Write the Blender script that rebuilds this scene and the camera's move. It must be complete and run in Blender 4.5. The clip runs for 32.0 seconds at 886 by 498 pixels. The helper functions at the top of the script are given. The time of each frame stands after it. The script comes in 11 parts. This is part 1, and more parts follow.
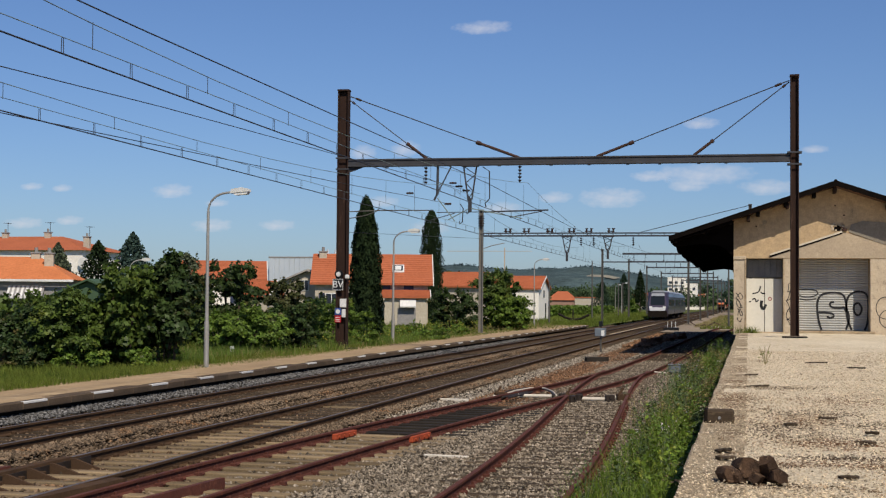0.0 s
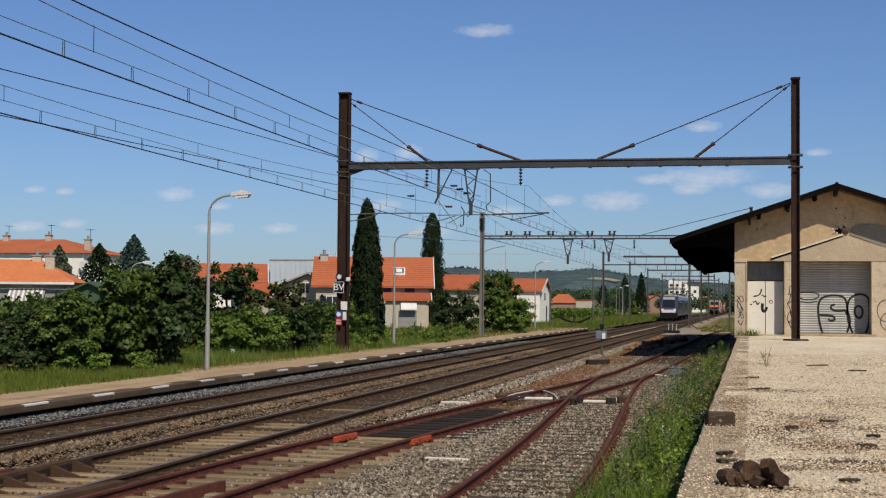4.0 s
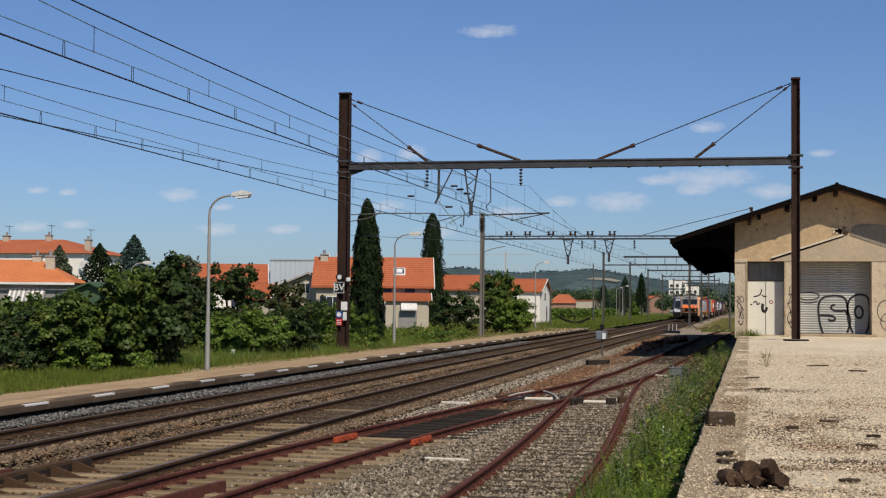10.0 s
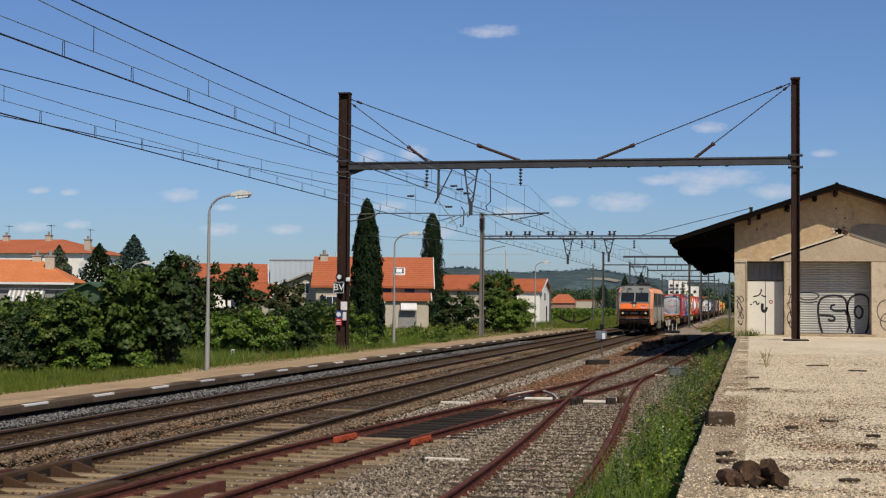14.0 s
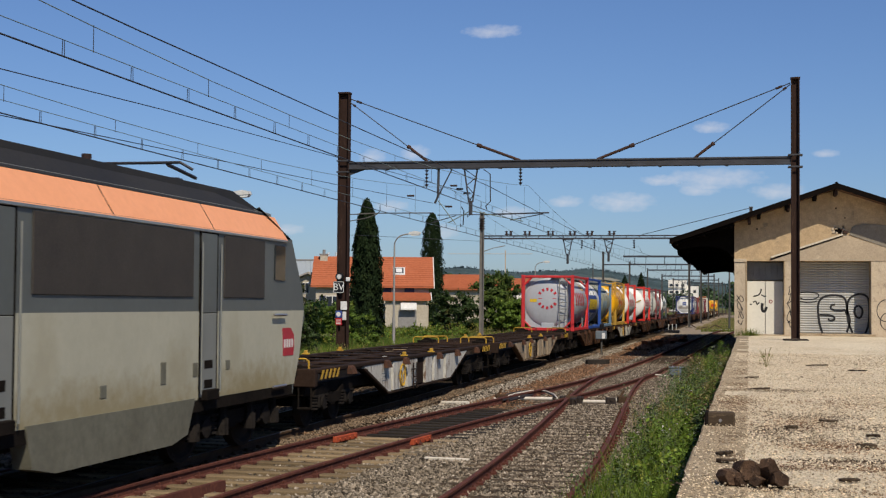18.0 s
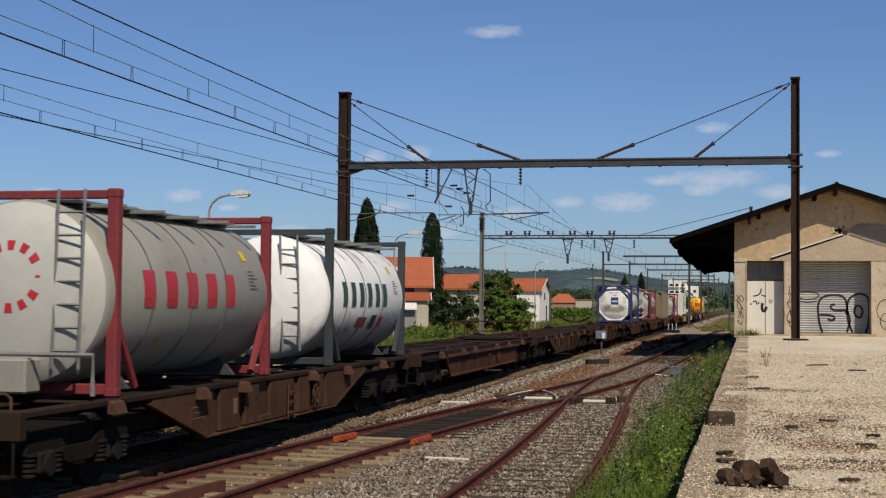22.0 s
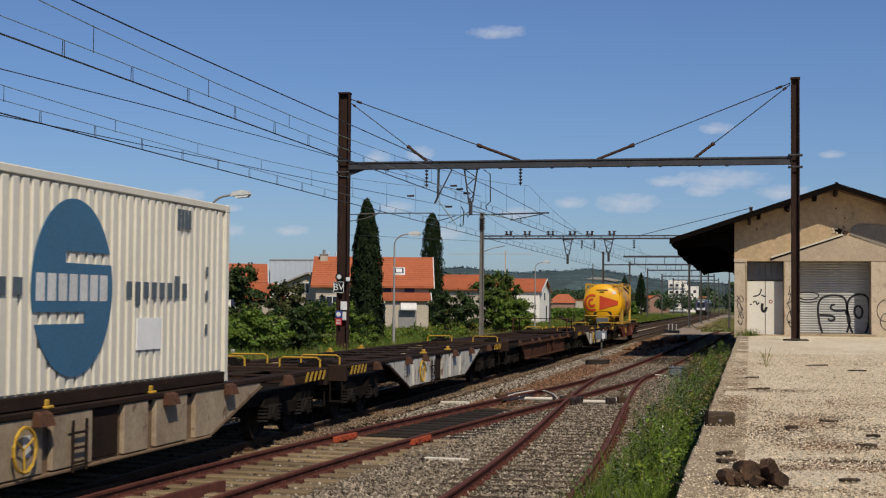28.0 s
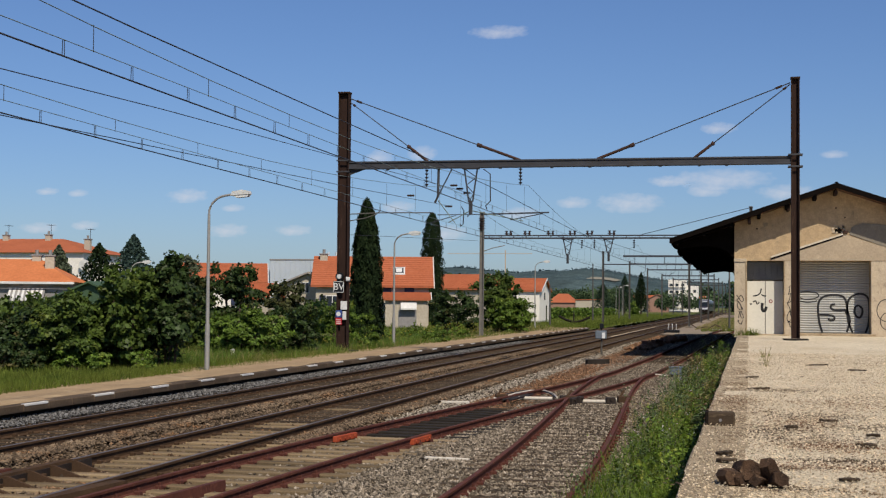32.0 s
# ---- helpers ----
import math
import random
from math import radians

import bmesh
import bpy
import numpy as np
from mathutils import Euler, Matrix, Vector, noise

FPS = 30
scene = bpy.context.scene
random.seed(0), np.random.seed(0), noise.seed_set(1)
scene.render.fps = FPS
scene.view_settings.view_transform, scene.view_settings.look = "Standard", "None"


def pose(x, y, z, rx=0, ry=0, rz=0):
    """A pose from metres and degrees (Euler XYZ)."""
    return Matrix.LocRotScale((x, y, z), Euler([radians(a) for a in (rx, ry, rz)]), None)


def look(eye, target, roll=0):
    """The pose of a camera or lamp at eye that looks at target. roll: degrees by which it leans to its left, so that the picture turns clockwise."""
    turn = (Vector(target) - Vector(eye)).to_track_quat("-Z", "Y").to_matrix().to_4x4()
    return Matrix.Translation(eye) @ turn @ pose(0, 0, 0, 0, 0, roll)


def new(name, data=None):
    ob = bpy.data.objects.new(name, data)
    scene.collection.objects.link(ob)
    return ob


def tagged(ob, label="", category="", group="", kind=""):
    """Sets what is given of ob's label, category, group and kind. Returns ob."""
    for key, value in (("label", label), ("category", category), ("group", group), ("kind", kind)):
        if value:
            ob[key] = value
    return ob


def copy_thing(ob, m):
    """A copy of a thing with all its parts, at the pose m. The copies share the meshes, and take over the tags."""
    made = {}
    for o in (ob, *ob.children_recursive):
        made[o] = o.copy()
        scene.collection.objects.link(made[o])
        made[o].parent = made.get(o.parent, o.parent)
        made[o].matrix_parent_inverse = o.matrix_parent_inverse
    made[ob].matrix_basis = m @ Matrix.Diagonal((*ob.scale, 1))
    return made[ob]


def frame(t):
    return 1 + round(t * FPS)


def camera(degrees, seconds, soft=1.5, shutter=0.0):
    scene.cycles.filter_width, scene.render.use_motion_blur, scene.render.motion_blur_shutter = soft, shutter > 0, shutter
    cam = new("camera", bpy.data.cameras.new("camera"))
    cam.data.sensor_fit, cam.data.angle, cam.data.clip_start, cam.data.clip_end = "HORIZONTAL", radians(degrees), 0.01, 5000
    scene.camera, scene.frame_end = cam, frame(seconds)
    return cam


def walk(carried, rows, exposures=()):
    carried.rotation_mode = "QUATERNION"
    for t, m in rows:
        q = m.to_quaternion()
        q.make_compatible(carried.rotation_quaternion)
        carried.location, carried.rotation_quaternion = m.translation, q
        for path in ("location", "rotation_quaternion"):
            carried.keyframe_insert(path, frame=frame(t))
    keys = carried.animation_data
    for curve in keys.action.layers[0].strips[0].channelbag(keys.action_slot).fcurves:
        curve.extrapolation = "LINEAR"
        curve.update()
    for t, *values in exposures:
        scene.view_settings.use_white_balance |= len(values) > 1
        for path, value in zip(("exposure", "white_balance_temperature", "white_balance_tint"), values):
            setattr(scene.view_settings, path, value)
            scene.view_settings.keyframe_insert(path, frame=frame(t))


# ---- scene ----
# ---- camera ----
# The tripod stands on the goods dock; z = 0 is the top of the rails, y runs along the line.
cam = camera(34.48, 32.0, soft=1.22, shutter=0.05)
EYE = (0.0, 0.0, 2.357)


def tripod(down, left):
    return pose(*EYE, 92.198 - down, -0.462, 12.102 + left)


walk(cam, [(0.0, tripod(0.11, -0.03)), (0.5, tripod(0.105, -0.03)), (1.0, tripod(0.075, -0.03)), (1.5, tripod(0.05, -0.03)),
           (2.0, tripod(0.035, -0.02)), (3.0, tripod(0.0, 0.0)), (6.0, tripod(0.0, 0.01)), (10.0, tripod(-0.01, 0.015)),
           (16.5, tripod(0.0, 0.0)), (22.0, tripod(0.012, 0.0)), (27.5, tripod(0.0, 0.0)), (32.0, tripod(0.015, 0.0))],
     exposures=[(0.0, -0.02), (21.2, -0.02), (22.0, -0.10), (22.8, -0.02), (26.5, -0.02), (28.0, -0.15), (29.0, -0.09), (29.8, -0.01), (30.3, -0.02), (31.0, -0.09), (32.0, -0.03)])

# ---- light ----
SUN_DIR = Vector((0.36, -0.57, 0.74)).normalized()
world = bpy.data.worlds.new("world")
scene.world = world
world.use_nodes = True
wn = world.node_tree.nodes
wl = world.node_tree.links
wn.clear()
sky = wn.new("ShaderNodeTexSky")
sky.sky_type = "NISHITA"
sky.sun_disc = False
sky.sun_elevation = math.asin(SUN_DIR.z)
sky.sun_rotation = math.atan2(SUN_DIR.x, SUN_DIR.y)
sky.altitude = 200.0
sky.air_density = 1.0
sky.dust_density = 0.6
sky.ozone_density = 3.2
wbg = wn.new("ShaderNodeBackground")
wbg.inputs["Strength"].default_value = 0.072
wout = wn.new("ShaderNodeOutputWorld")
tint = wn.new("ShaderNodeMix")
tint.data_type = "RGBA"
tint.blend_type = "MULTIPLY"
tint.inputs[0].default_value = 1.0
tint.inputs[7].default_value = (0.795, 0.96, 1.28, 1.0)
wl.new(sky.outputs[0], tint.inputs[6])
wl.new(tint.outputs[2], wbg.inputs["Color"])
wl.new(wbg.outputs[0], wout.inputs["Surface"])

sun_data = bpy.data.lights.new("sun", "SUN")
sun_data.energy = 4.7
sun_data.angle = radians(0.55)
sun_data.color = (1.0, 0.90, 0.74)
sun = new("sun", sun_data)
sun.matrix_world = look(SUN_DIR * 300, (0, 0, 0))
scene.view_settings.exposure = 0.0


# ---- materials ----
def mix_node(nt, a, b, fac):
    n = nt.nodes.new("ShaderNodeMix")
    n.data_type = "RGBA"
    for sock, val in ((n.inputs[6], a), (n.inputs[7], b)):
        if isinstance(val, tuple):
            sock.default_value = (*val, 1.0)
        else:
            nt.links.new(val, sock)
    if isinstance(fac, float):
        n.inputs[0].default_value = fac
    else:
        nt.links.new(fac, n.inputs[0])
    return n.outputs[2]


def ramp_node(nt, src, lo, hi):
    n = nt.nodes.new("ShaderNodeMapRange")
    n.inputs[1].default_value, n.inputs[2].default_value = lo, hi
    nt.links.new(src, n.inputs[0])
    return n.outputs[0]


def noise_node(nt, vec, scale, detail=4.0, rough=0.6, stretch=None):
    n = nt.nodes.new("ShaderNodeTexNoise")
    n.inputs["Scale"].default_value = scale
    n.inputs["Detail"].default_value = detail
    n.inputs["Roughness"].default_value = rough
    if stretch:
        m = nt.nodes.new("ShaderNodeMapping")
        m.inputs["Scale"].default_value = stretch
        nt.links.new(vec, m.inputs[0])
        vec = m.outputs[0]
    nt.links.new(vec, n.inputs["Vector"])
    return n.outputs["Fac"]


def mat(name, base, second=None, third=None, rough=0.7, metal=0.0, big=1.2, fine=18.0, bump=0.25, depth=0.01, spread=0.5,
        patch=0.55, stretch=None, leaf=False, island=0.0, vary=0.0, coat=0.0, spec=0.3, grain_low=0.78, grain_high=1.15, mid=None):
    """Base colour with broad variation towards second, patches of third, fine grain and relief."""
    m = bpy.data.materials.new(name)
    m.use_nodes = True
    nt = m.node_tree
    b = nt.nodes["Principled BSDF"]
    tc = nt.nodes.new("ShaderNodeTexCoord")
    v = tc.outputs["Object"]
    second = second or tuple(c * 0.75 for c in base)
    n1 = noise_node(nt, v, big, 5.0, 0.65, stretch)
    n2 = noise_node(nt, v, fine, 3.0, 0.7)
    col = mix_node(nt, base, second, ramp_node(nt, n1, 0.5 - spread * 0.4, 0.5 + spread * 0.4))
    if third:
        n3 = noise_node(nt, v, big * 2.3, 6.0, 0.72, stretch)
        col = mix_node(nt, col, third, ramp_node(nt, n3, patch, patch + 0.1))
    dark = nt.nodes.new("ShaderNodeMix")
    dark.data_type = "RGBA"
    dark.blend_type = "MULTIPLY"
    dark.inputs[0].default_value = 1.0
    nt.links.new(col, dark.inputs[6])
    grain = nt.nodes.new("ShaderNodeMapRange")
    grain.inputs[1].default_value, grain.inputs[2].default_value = 0.25, 0.75
    grain.inputs[3].default_value, grain.inputs[4].default_value = grain_low, grain_high
    nt.links.new(n2, grain.inputs[0])
    rnd = grain.outputs[0]
    if mid:
        n4 = noise_node(nt, v, mid[0], 3.0, 0.65)
        mr = nt.nodes.new("ShaderNodeMapRange")
        mr.inputs[1].default_value, mr.inputs[2].default_value = 0.32, 0.68
        mr.inputs[3].default_value, mr.inputs[4].default_value = mid[1], mid[2]
        nt.links.new(n4, mr.inputs[0])
        mm = nt.nodes.new("ShaderNodeMath")
        mm.operation = "MULTIPLY"
        nt.links.new(rnd, mm.inputs[0])
        nt.links.new(mr.outputs[0], mm.inputs[1])
        rnd = mm.outputs[0]
    if island or vary:
        if island:
            src = nt.nodes.new("ShaderNodeNewGeometry").outputs["Random Per Island"]
            amount = island
        else:
            src = nt.nodes.new("ShaderNodeObjectInfo").outputs["Random"]
            amount = vary
        r = nt.nodes.new("ShaderNodeMapRange")
        r.inputs[3].default_value, r.inputs[4].default_value = 1.0 - amount, 1.0 + amount
        nt.links.new(src, r.inputs[0])
        mul = nt.nodes.new("ShaderNodeMath")
        mul.operation = "MULTIPLY"
        nt.links.new(rnd, mul.inputs[0])
        nt.links.new(r.outputs[0], mul.inputs[1])
        rnd = mul.outputs[0]
    comb = nt.nodes.new("ShaderNodeCombineColor")
    for i in range(3):
        nt.links.new(rnd, comb.inputs[i])
    nt.links.new(comb.outputs[0], dark.inputs[7])
    nt.links.new(dark.outputs[2], b.inputs["Base Color"])
    b.inputs["Roughness"].default_value = rough
    b.inputs["Metallic"].default_value = metal
    b.inputs["Specular IOR Level"].default_value = spec * 0.3 if rough >= 0.75 else spec * 0.6 if leaf else spec
    b.inputs["Coat Weight"].default_value = coat
    if bump:
        bp = nt.nodes.new("ShaderNodeBump")
        bp.inputs["Strength"].default_value = bump
        bp.inputs["Distance"].default_value = depth
        nt.links.new(n2, bp.inputs["Height"])
        nt.links.new(bp.outputs[0], b.inputs["Normal"])
    if leaf:
        tr = nt.nodes.new("ShaderNodeBsdfTranslucent")
        nt.links.new(dark.outputs[2], tr.inputs["Color"])
        ms = nt.nodes.new("ShaderNodeMixShader")
        ms.inputs[0].default_value = 0.22
        out = nt.nodes["Material Output"]
        nt.links.new(b.outputs[0], ms.inputs[1])
        nt.links.new(tr.outputs[0], ms.inputs[2])
        nt.links.new(ms.outputs[0], out.inputs[0])
    return m


def glass(name, tint, rough=0.08, spec=0.6):
    m = bpy.data.materials.new(name)
    m.use_nodes = True
    b = m.node_tree.nodes["Principled BSDF"]
    b.inputs["Base Color"].default_value = (*tint, 1)
    b.inputs["Roughness"].default_value = rough
    b.inputs["Specular IOR Level"].default_value = spec
    return m


def lamp_glow(name, colour, strength):
    m = bpy.data.materials.new(name)
    m.use_nodes = True
    b = m.node_tree.nodes["Principled BSDF"]
    b.inputs["Base Color"].default_value = (0.42, 0.34, 0.24, 1)
    b.inputs["Emission Color"].default_value = (*colour, 1)
    b.inputs["Emission Strength"].default_value = strength
    return m


M_GROUND = mat("meadow", (0.075, 0.105, 0.024), (0.125, 0.125, 0.038), (0.2, 0.17, 0.09), rough=0.95, big=0.12, fine=3.0, bump=0.6, depth=0.1)
M_BALLAST = mat("grey_ballast", (0.115, 0.079, 0.046), (0.068, 0.046, 0.027), (0.14, 0.112, 0.08), rough=0.95, big=0.6, fine=22.0, bump=1.0, depth=0.05, patch=0.6)
M_RUSTBED = mat("rust_brown_gravel", (0.14, 0.095, 0.06), (0.09, 0.065, 0.044), (0.19, 0.155, 0.12), rough=0.95, big=0.7, fine=20.0, bump=1.0, depth=0.05, patch=0.58)
M_SIDEBED = mat("dark_siding_gravel", (0.12, 0.094, 0.066), (0.07, 0.053, 0.036), (0.17, 0.14, 0.10), rough=0.95, big=0.8, fine=24.0, bump=1.0, depth=0.04, patch=0.6)
M_FARBED = mat("sunlit_pale_gravel", (0.30, 0.24, 0.175), (0.21, 0.165, 0.118), (0.33, 0.215, 0.13), rough=0.95, big=0.35, fine=5.0, bump=0.3, depth=0.01, patch=0.6)
M_STONE_B = mat("brown_ballast_stone", (0.185, 0.135, 0.09), (0.085, 0.06, 0.04), (0.20, 0.105, 0.05), rough=0.9, big=0.5, fine=40.0, bump=0.3, island=0.7)
M_STONE_G = mat("dark_grey_ballast_stone", (0.155, 0.15, 0.145), (0.085, 0.08, 0.075), rough=0.9, big=3.0, fine=40.0, bump=0.3, island=0.85)
M_STONE = mat("ballast_stone", (0.32, 0.28, 0.225), (0.15, 0.12, 0.088), rough=0.9, big=3.0, fine=40.0, bump=0.3, island=0.9)
M_STONE_S = mat("siding_stone", (0.25, 0.208, 0.158), (0.11, 0.086, 0.062), (0.36, 0.31, 0.25), rough=0.9, big=3.0, fine=40.0, bump=0.3, island=0.8)
M_STONE_R = mat("rusty_stone", (0.20, 0.105, 0.055), (0.11, 0.065, 0.04), (0.22, 0.17, 0.125), rough=0.9, big=1.0, fine=40.0, bump=0.3, island=0.65)
M_RAIL = mat("rail_steel_rust", (0.088, 0.052, 0.03), (0.05, 0.031, 0.02), rough=0.8, spec=0.15, big=2.0, fine=30.0)
M_RAILTOP = mat("worn_rail_head", (0.13, 0.105, 0.09), (0.18, 0.15, 0.135), rough=0.5, metal=0.45, big=2.0, fine=30.0, bump=0.05)
M_BLACKSTEEL = mat("oily_black_steel", (0.018, 0.014, 0.012), (0.035, 0.024, 0.018), rough=0.6, big=3.0, fine=30.0)
M_REDRAIL = mat("red_rusted_rail", (0.12, 0.043, 0.03), (0.075, 0.03, 0.024), (0.15, 0.06, 0.038), rough=0.75, metal=0.1, big=2.5, fine=30.0)
M_JOINT = mat("orange_fresh_rust", (0.38, 0.075, 0.032), (0.24, 0.05, 0.026), rough=0.8, big=3.0)
M_SLEEPER = mat("old_oak_sleeper", (0.07, 0.049, 0.031), (0.04, 0.029, 0.02), (0.125, 0.09, 0.055), rough=0.92, big=3.0, fine=45.0, bump=0.6, vary=0.3, stretch=(0.4, 4, 4))
M_SLEEPER_NEW = mat("pale_oak_sleeper", (0.27, 0.20, 0.118), (0.15, 0.107, 0.063), (0.085, 0.058, 0.034), rough=0.9, big=2.0, fine=45.0, bump=0.6, vary=0.4, patch=0.56, stretch=(0.4, 4, 4))
M_SLEEPER_DARK = mat("tarred_sleeper", (0.018, 0.015, 0.013), (0.03, 0.025, 0.02), rough=0.85, big=3.0, fine=45.0, bump=0.5, vary=0.3)
M_PLATFORM = mat("earthy_platform_top", (0.40, 0.285, 0.165), (0.31, 0.22, 0.13), (0.46, 0.345, 0.21), rough=0.95, big=0.5, fine=9.0, bump=0.4, depth=0.02)
M_KERB = mat("platform_edge_stone", (0.125, 0.09, 0.06), (0.08, 0.057, 0.04), rough=0.9, big=2.0, fine=20.0, bump=0.5, vary=0.2)
M_WHITEPAINT = mat("worn_white_paint", (0.75, 0.73, 0.69), (0.6, 0.57, 0.52), rough=0.7, big=4.0, fine=40.0)
M_DOCK = mat("sandy_dock_gravel", (0.67, 0.58, 0.43), (0.54, 0.44, 0.305), (0.30, 0.22, 0.14), rough=0.95, big=0.3, fine=55.0, bump=1.0, depth=0.02, patch=0.6, grain_low=0.68, grain_high=1.3, stretch=(1.6, 0.5, 1.0), mid=(22.0, 0.7, 1.28))
M_DOCKEDGE = mat("dock_edge_concrete", (0.44, 0.35, 0.235), (0.33, 0.255, 0.165), (0.19, 0.13, 0.08), rough=0.95, big=0.6, fine=55.0, bump=1.0, depth=0.02, vary=0.05, patch=0.54, grain_low=0.6, grain_high=1.3, mid=(26.0, 0.65, 1.25))
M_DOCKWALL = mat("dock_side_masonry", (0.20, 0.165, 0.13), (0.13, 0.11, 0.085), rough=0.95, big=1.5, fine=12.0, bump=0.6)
M_PEBBLE = mat("dock_pebble", (0.66, 0.56, 0.41), (0.49, 0.39, 0.265), (0.26, 0.185, 0.115), rough=0.9, big=0.6, fine=40.0, island=0.6, patch=0.53)
M_MAST = mat("rusty_mast_steel", (0.046, 0.025, 0.019), (0.027, 0.017, 0.014), (0.12, 0.075, 0.055), rough=0.8, metal=0.15, big=1.6, fine=25.0, patch=0.6, stretch=(2.5, 2.5, 0.35))
M_MASTGREY = mat("weathered_grey_mast", (0.105, 0.10, 0.09), (0.07, 0.064, 0.058), rough=0.7, metal=0.2, big=1.0, fine=20.0)
M_MASTPALE = mat("pale_weathered_mast", (0.20, 0.19, 0.17), (0.14, 0.13, 0.115), rough=0.7, metal=0.2, big=1.0, fine=20.0)
M_BEAM = mat("grey_painted_beam", (0.055, 0.056, 0.064), (0.038, 0.038, 0.042), (0.035, 0.027, 0.025), rough=0.7, metal=0.15, big=1.5, fine=25.0, patch=0.6)
M_BEAMDARK = mat("dark_grey_gantry_paint", (0.062, 0.066, 0.078), (0.045, 0.048, 0.056), rough=0.7, metal=0.15, big=1.5, fine=25.0)
M_WIRE = mat("dark_contact_wire", (0.035, 0.038, 0.045), (0.06, 0.06, 0.065), rough=0.6, metal=0.4, bump=0)
M_WIREGREY = mat("weathered_copper_cable", (0.20, 0.26, 0.24), (0.15, 0.19, 0.18), rough=0.6, metal=0.3, bump=0)
M_INSUL = mat("brown_porcelain", (0.04, 0.025, 0.022), rough=0.5, bump=0, spec=0.15)
M_RUSTROD = mat("rusty_strain_rod", (0.075, 0.04, 0.03), (0.042, 0.027, 0.022), rough=0.8, big=4.0)
M_LAMPPOST = mat("galvanised_lamp_post", (0.36, 0.35, 0.33), (0.28, 0.27, 0.25), rough=0.55, metal=0.35, big=1.0, fine=20.0)
M_LAMPHEAD = mat("pale_lamp_head_paint", (0.62, 0.62, 0.60), (0.52, 0.52, 0.50), rough=0.5, big=2.0, fine=20.0)
M_LAMPGLASS = mat("milky_lamp_cover", (0.75, 0.75, 0.72), rough=0.3, bump=0)
M_RENDER = mat("ochre_lime_render", (0.49, 0.355, 0.21), (0.385, 0.285, 0.175), (0.28, 0.225, 0.16), rough=0.95, big=0.9, fine=14.0, bump=0.4, depth=0.01, patch=0.58, mid=(4.0, 0.82, 1.12))
M_RENDER2 = mat("weathered_grey_render", (0.43, 0.345, 0.245), (0.34, 0.275, 0.20), (0.52, 0.42, 0.30), rough=0.95, big=0.8, fine=14.0, bump=0.4, patch=0.62)
M_PLINTH = mat("patched_plinth", (0.52, 0.43, 0.315), (0.40, 0.325, 0.235), (0.26, 0.215, 0.165), rough=0.95, big=1.6, fine=14.0, bump=0.4)
M_RENDER3 = mat("smoky_repair_render", (0.235, 0.205, 0.165), (0.18, 0.16, 0.13), (0.30, 0.25, 0.19), rough=0.95, big=1.4, fine=14.0, bump=0.4, patch=0.6)
M_LIP = mat("pale_lime_mortar", (0.62, 0.56, 0.46), (0.48, 0.42, 0.33), (0.3, 0.25, 0.2), rough=0.95, big=2.5, fine=20.0, bump=0.5, patch=0.62)
M_ROOFGREY = mat("grey_cement_tile", (0.36, 0.33, 0.30), (0.27, 0.245, 0.22), rough=0.9, big=1.5, fine=14.0)
M_GREENWALL = mat("faded_green_boarding", (0.06, 0.105, 0.055), (0.045, 0.08, 0.045), rough=0.7, big=1.2, fine=12.0)
# Base near black: the shade under the canopy is put into it.
M_ROOFDARK = mat("shade_black_roof_timber", (0.005, 0.004, 0.0035), (0.009, 0.007, 0.006), rough=0.95, big=2.0, fine=25.0, spec=0.02)
M_ROOFTILE = mat("brown_old_tile", (0.20, 0.11, 0.075), (0.13, 0.08, 0.06), rough=0.9, big=1.5, fine=14.0)
M_DOORWHITE = mat("dirty_white_door", (0.63, 0.605, 0.53), (0.55, 0.53, 0.46), (0.40, 0.36, 0.29), rough=0.6, big=0.9, fine=9.0, patch=0.66, grain_low=0.93, grain_high=1.05, bump=0.06)
M_TRANSOM = mat("grey_glazing_boards", (0.17, 0.175, 0.175), (0.12, 0.125, 0.13), rough=0.45, big=2.0)
M_SHUTTER = mat("zinc_shutter", (0.44, 0.44, 0.42), (0.33, 0.33, 0.315), (0.23, 0.22, 0.205), rough=0.55, metal=0.1, big=1.0, fine=18.0, patch=0.66)
M_SPRAYRED = mat("dull_red_spray_paint", (0.28, 0.05, 0.05), rough=0.6, bump=0)
M_SPRAY = mat("black_spray_paint", (0.018, 0.018, 0.02), rough=0.6, bump=0)
M_TIMBER = mat("charred_timber", (0.12, 0.08, 0.052), (0.045, 0.033, 0.026), (0.21, 0.145, 0.095), rough=0.9, big=4.0, fine=35.0, bump=0.6, depth=0.02)
M_RUSTWOOD = mat("rust_stained_timber", (0.17, 0.075, 0.04), (0.09, 0.043, 0.026), (0.24, 0.12, 0.07), rough=0.9, big=3.0, fine=30.0, bump=0.5)
M_LOG = mat("half_burnt_oak", (0.12, 0.07, 0.042), (0.02, 0.015, 0.013), (0.22, 0.14, 0.085), rough=0.9, big=7.0, fine=45.0, bump=0.8, depth=0.02, patch=0.56, vary=0.3)
M_WILLOW = mat("grey_willow_leaf", (0.105, 0.125, 0.075), (0.07, 0.088, 0.052), rough=0.8, big=0.8, fine=4.0, bump=0, leaf=True, island=0.45)
M_SPRUCE = mat("blue_spruce_needles", (0.062, 0.098, 0.08), (0.04, 0.068, 0.055), rough=0.8, big=0.8, fine=4.0, bump=0, leaf=True, island=0.45)
M_LEAF = mat("bush_leaf", (0.078, 0.116, 0.02), (0.046, 0.077, 0.015), (0.14, 0.17, 0.03), rough=0.5, big=0.5, fine=3.0, bump=0, leaf=True, island=0.45)
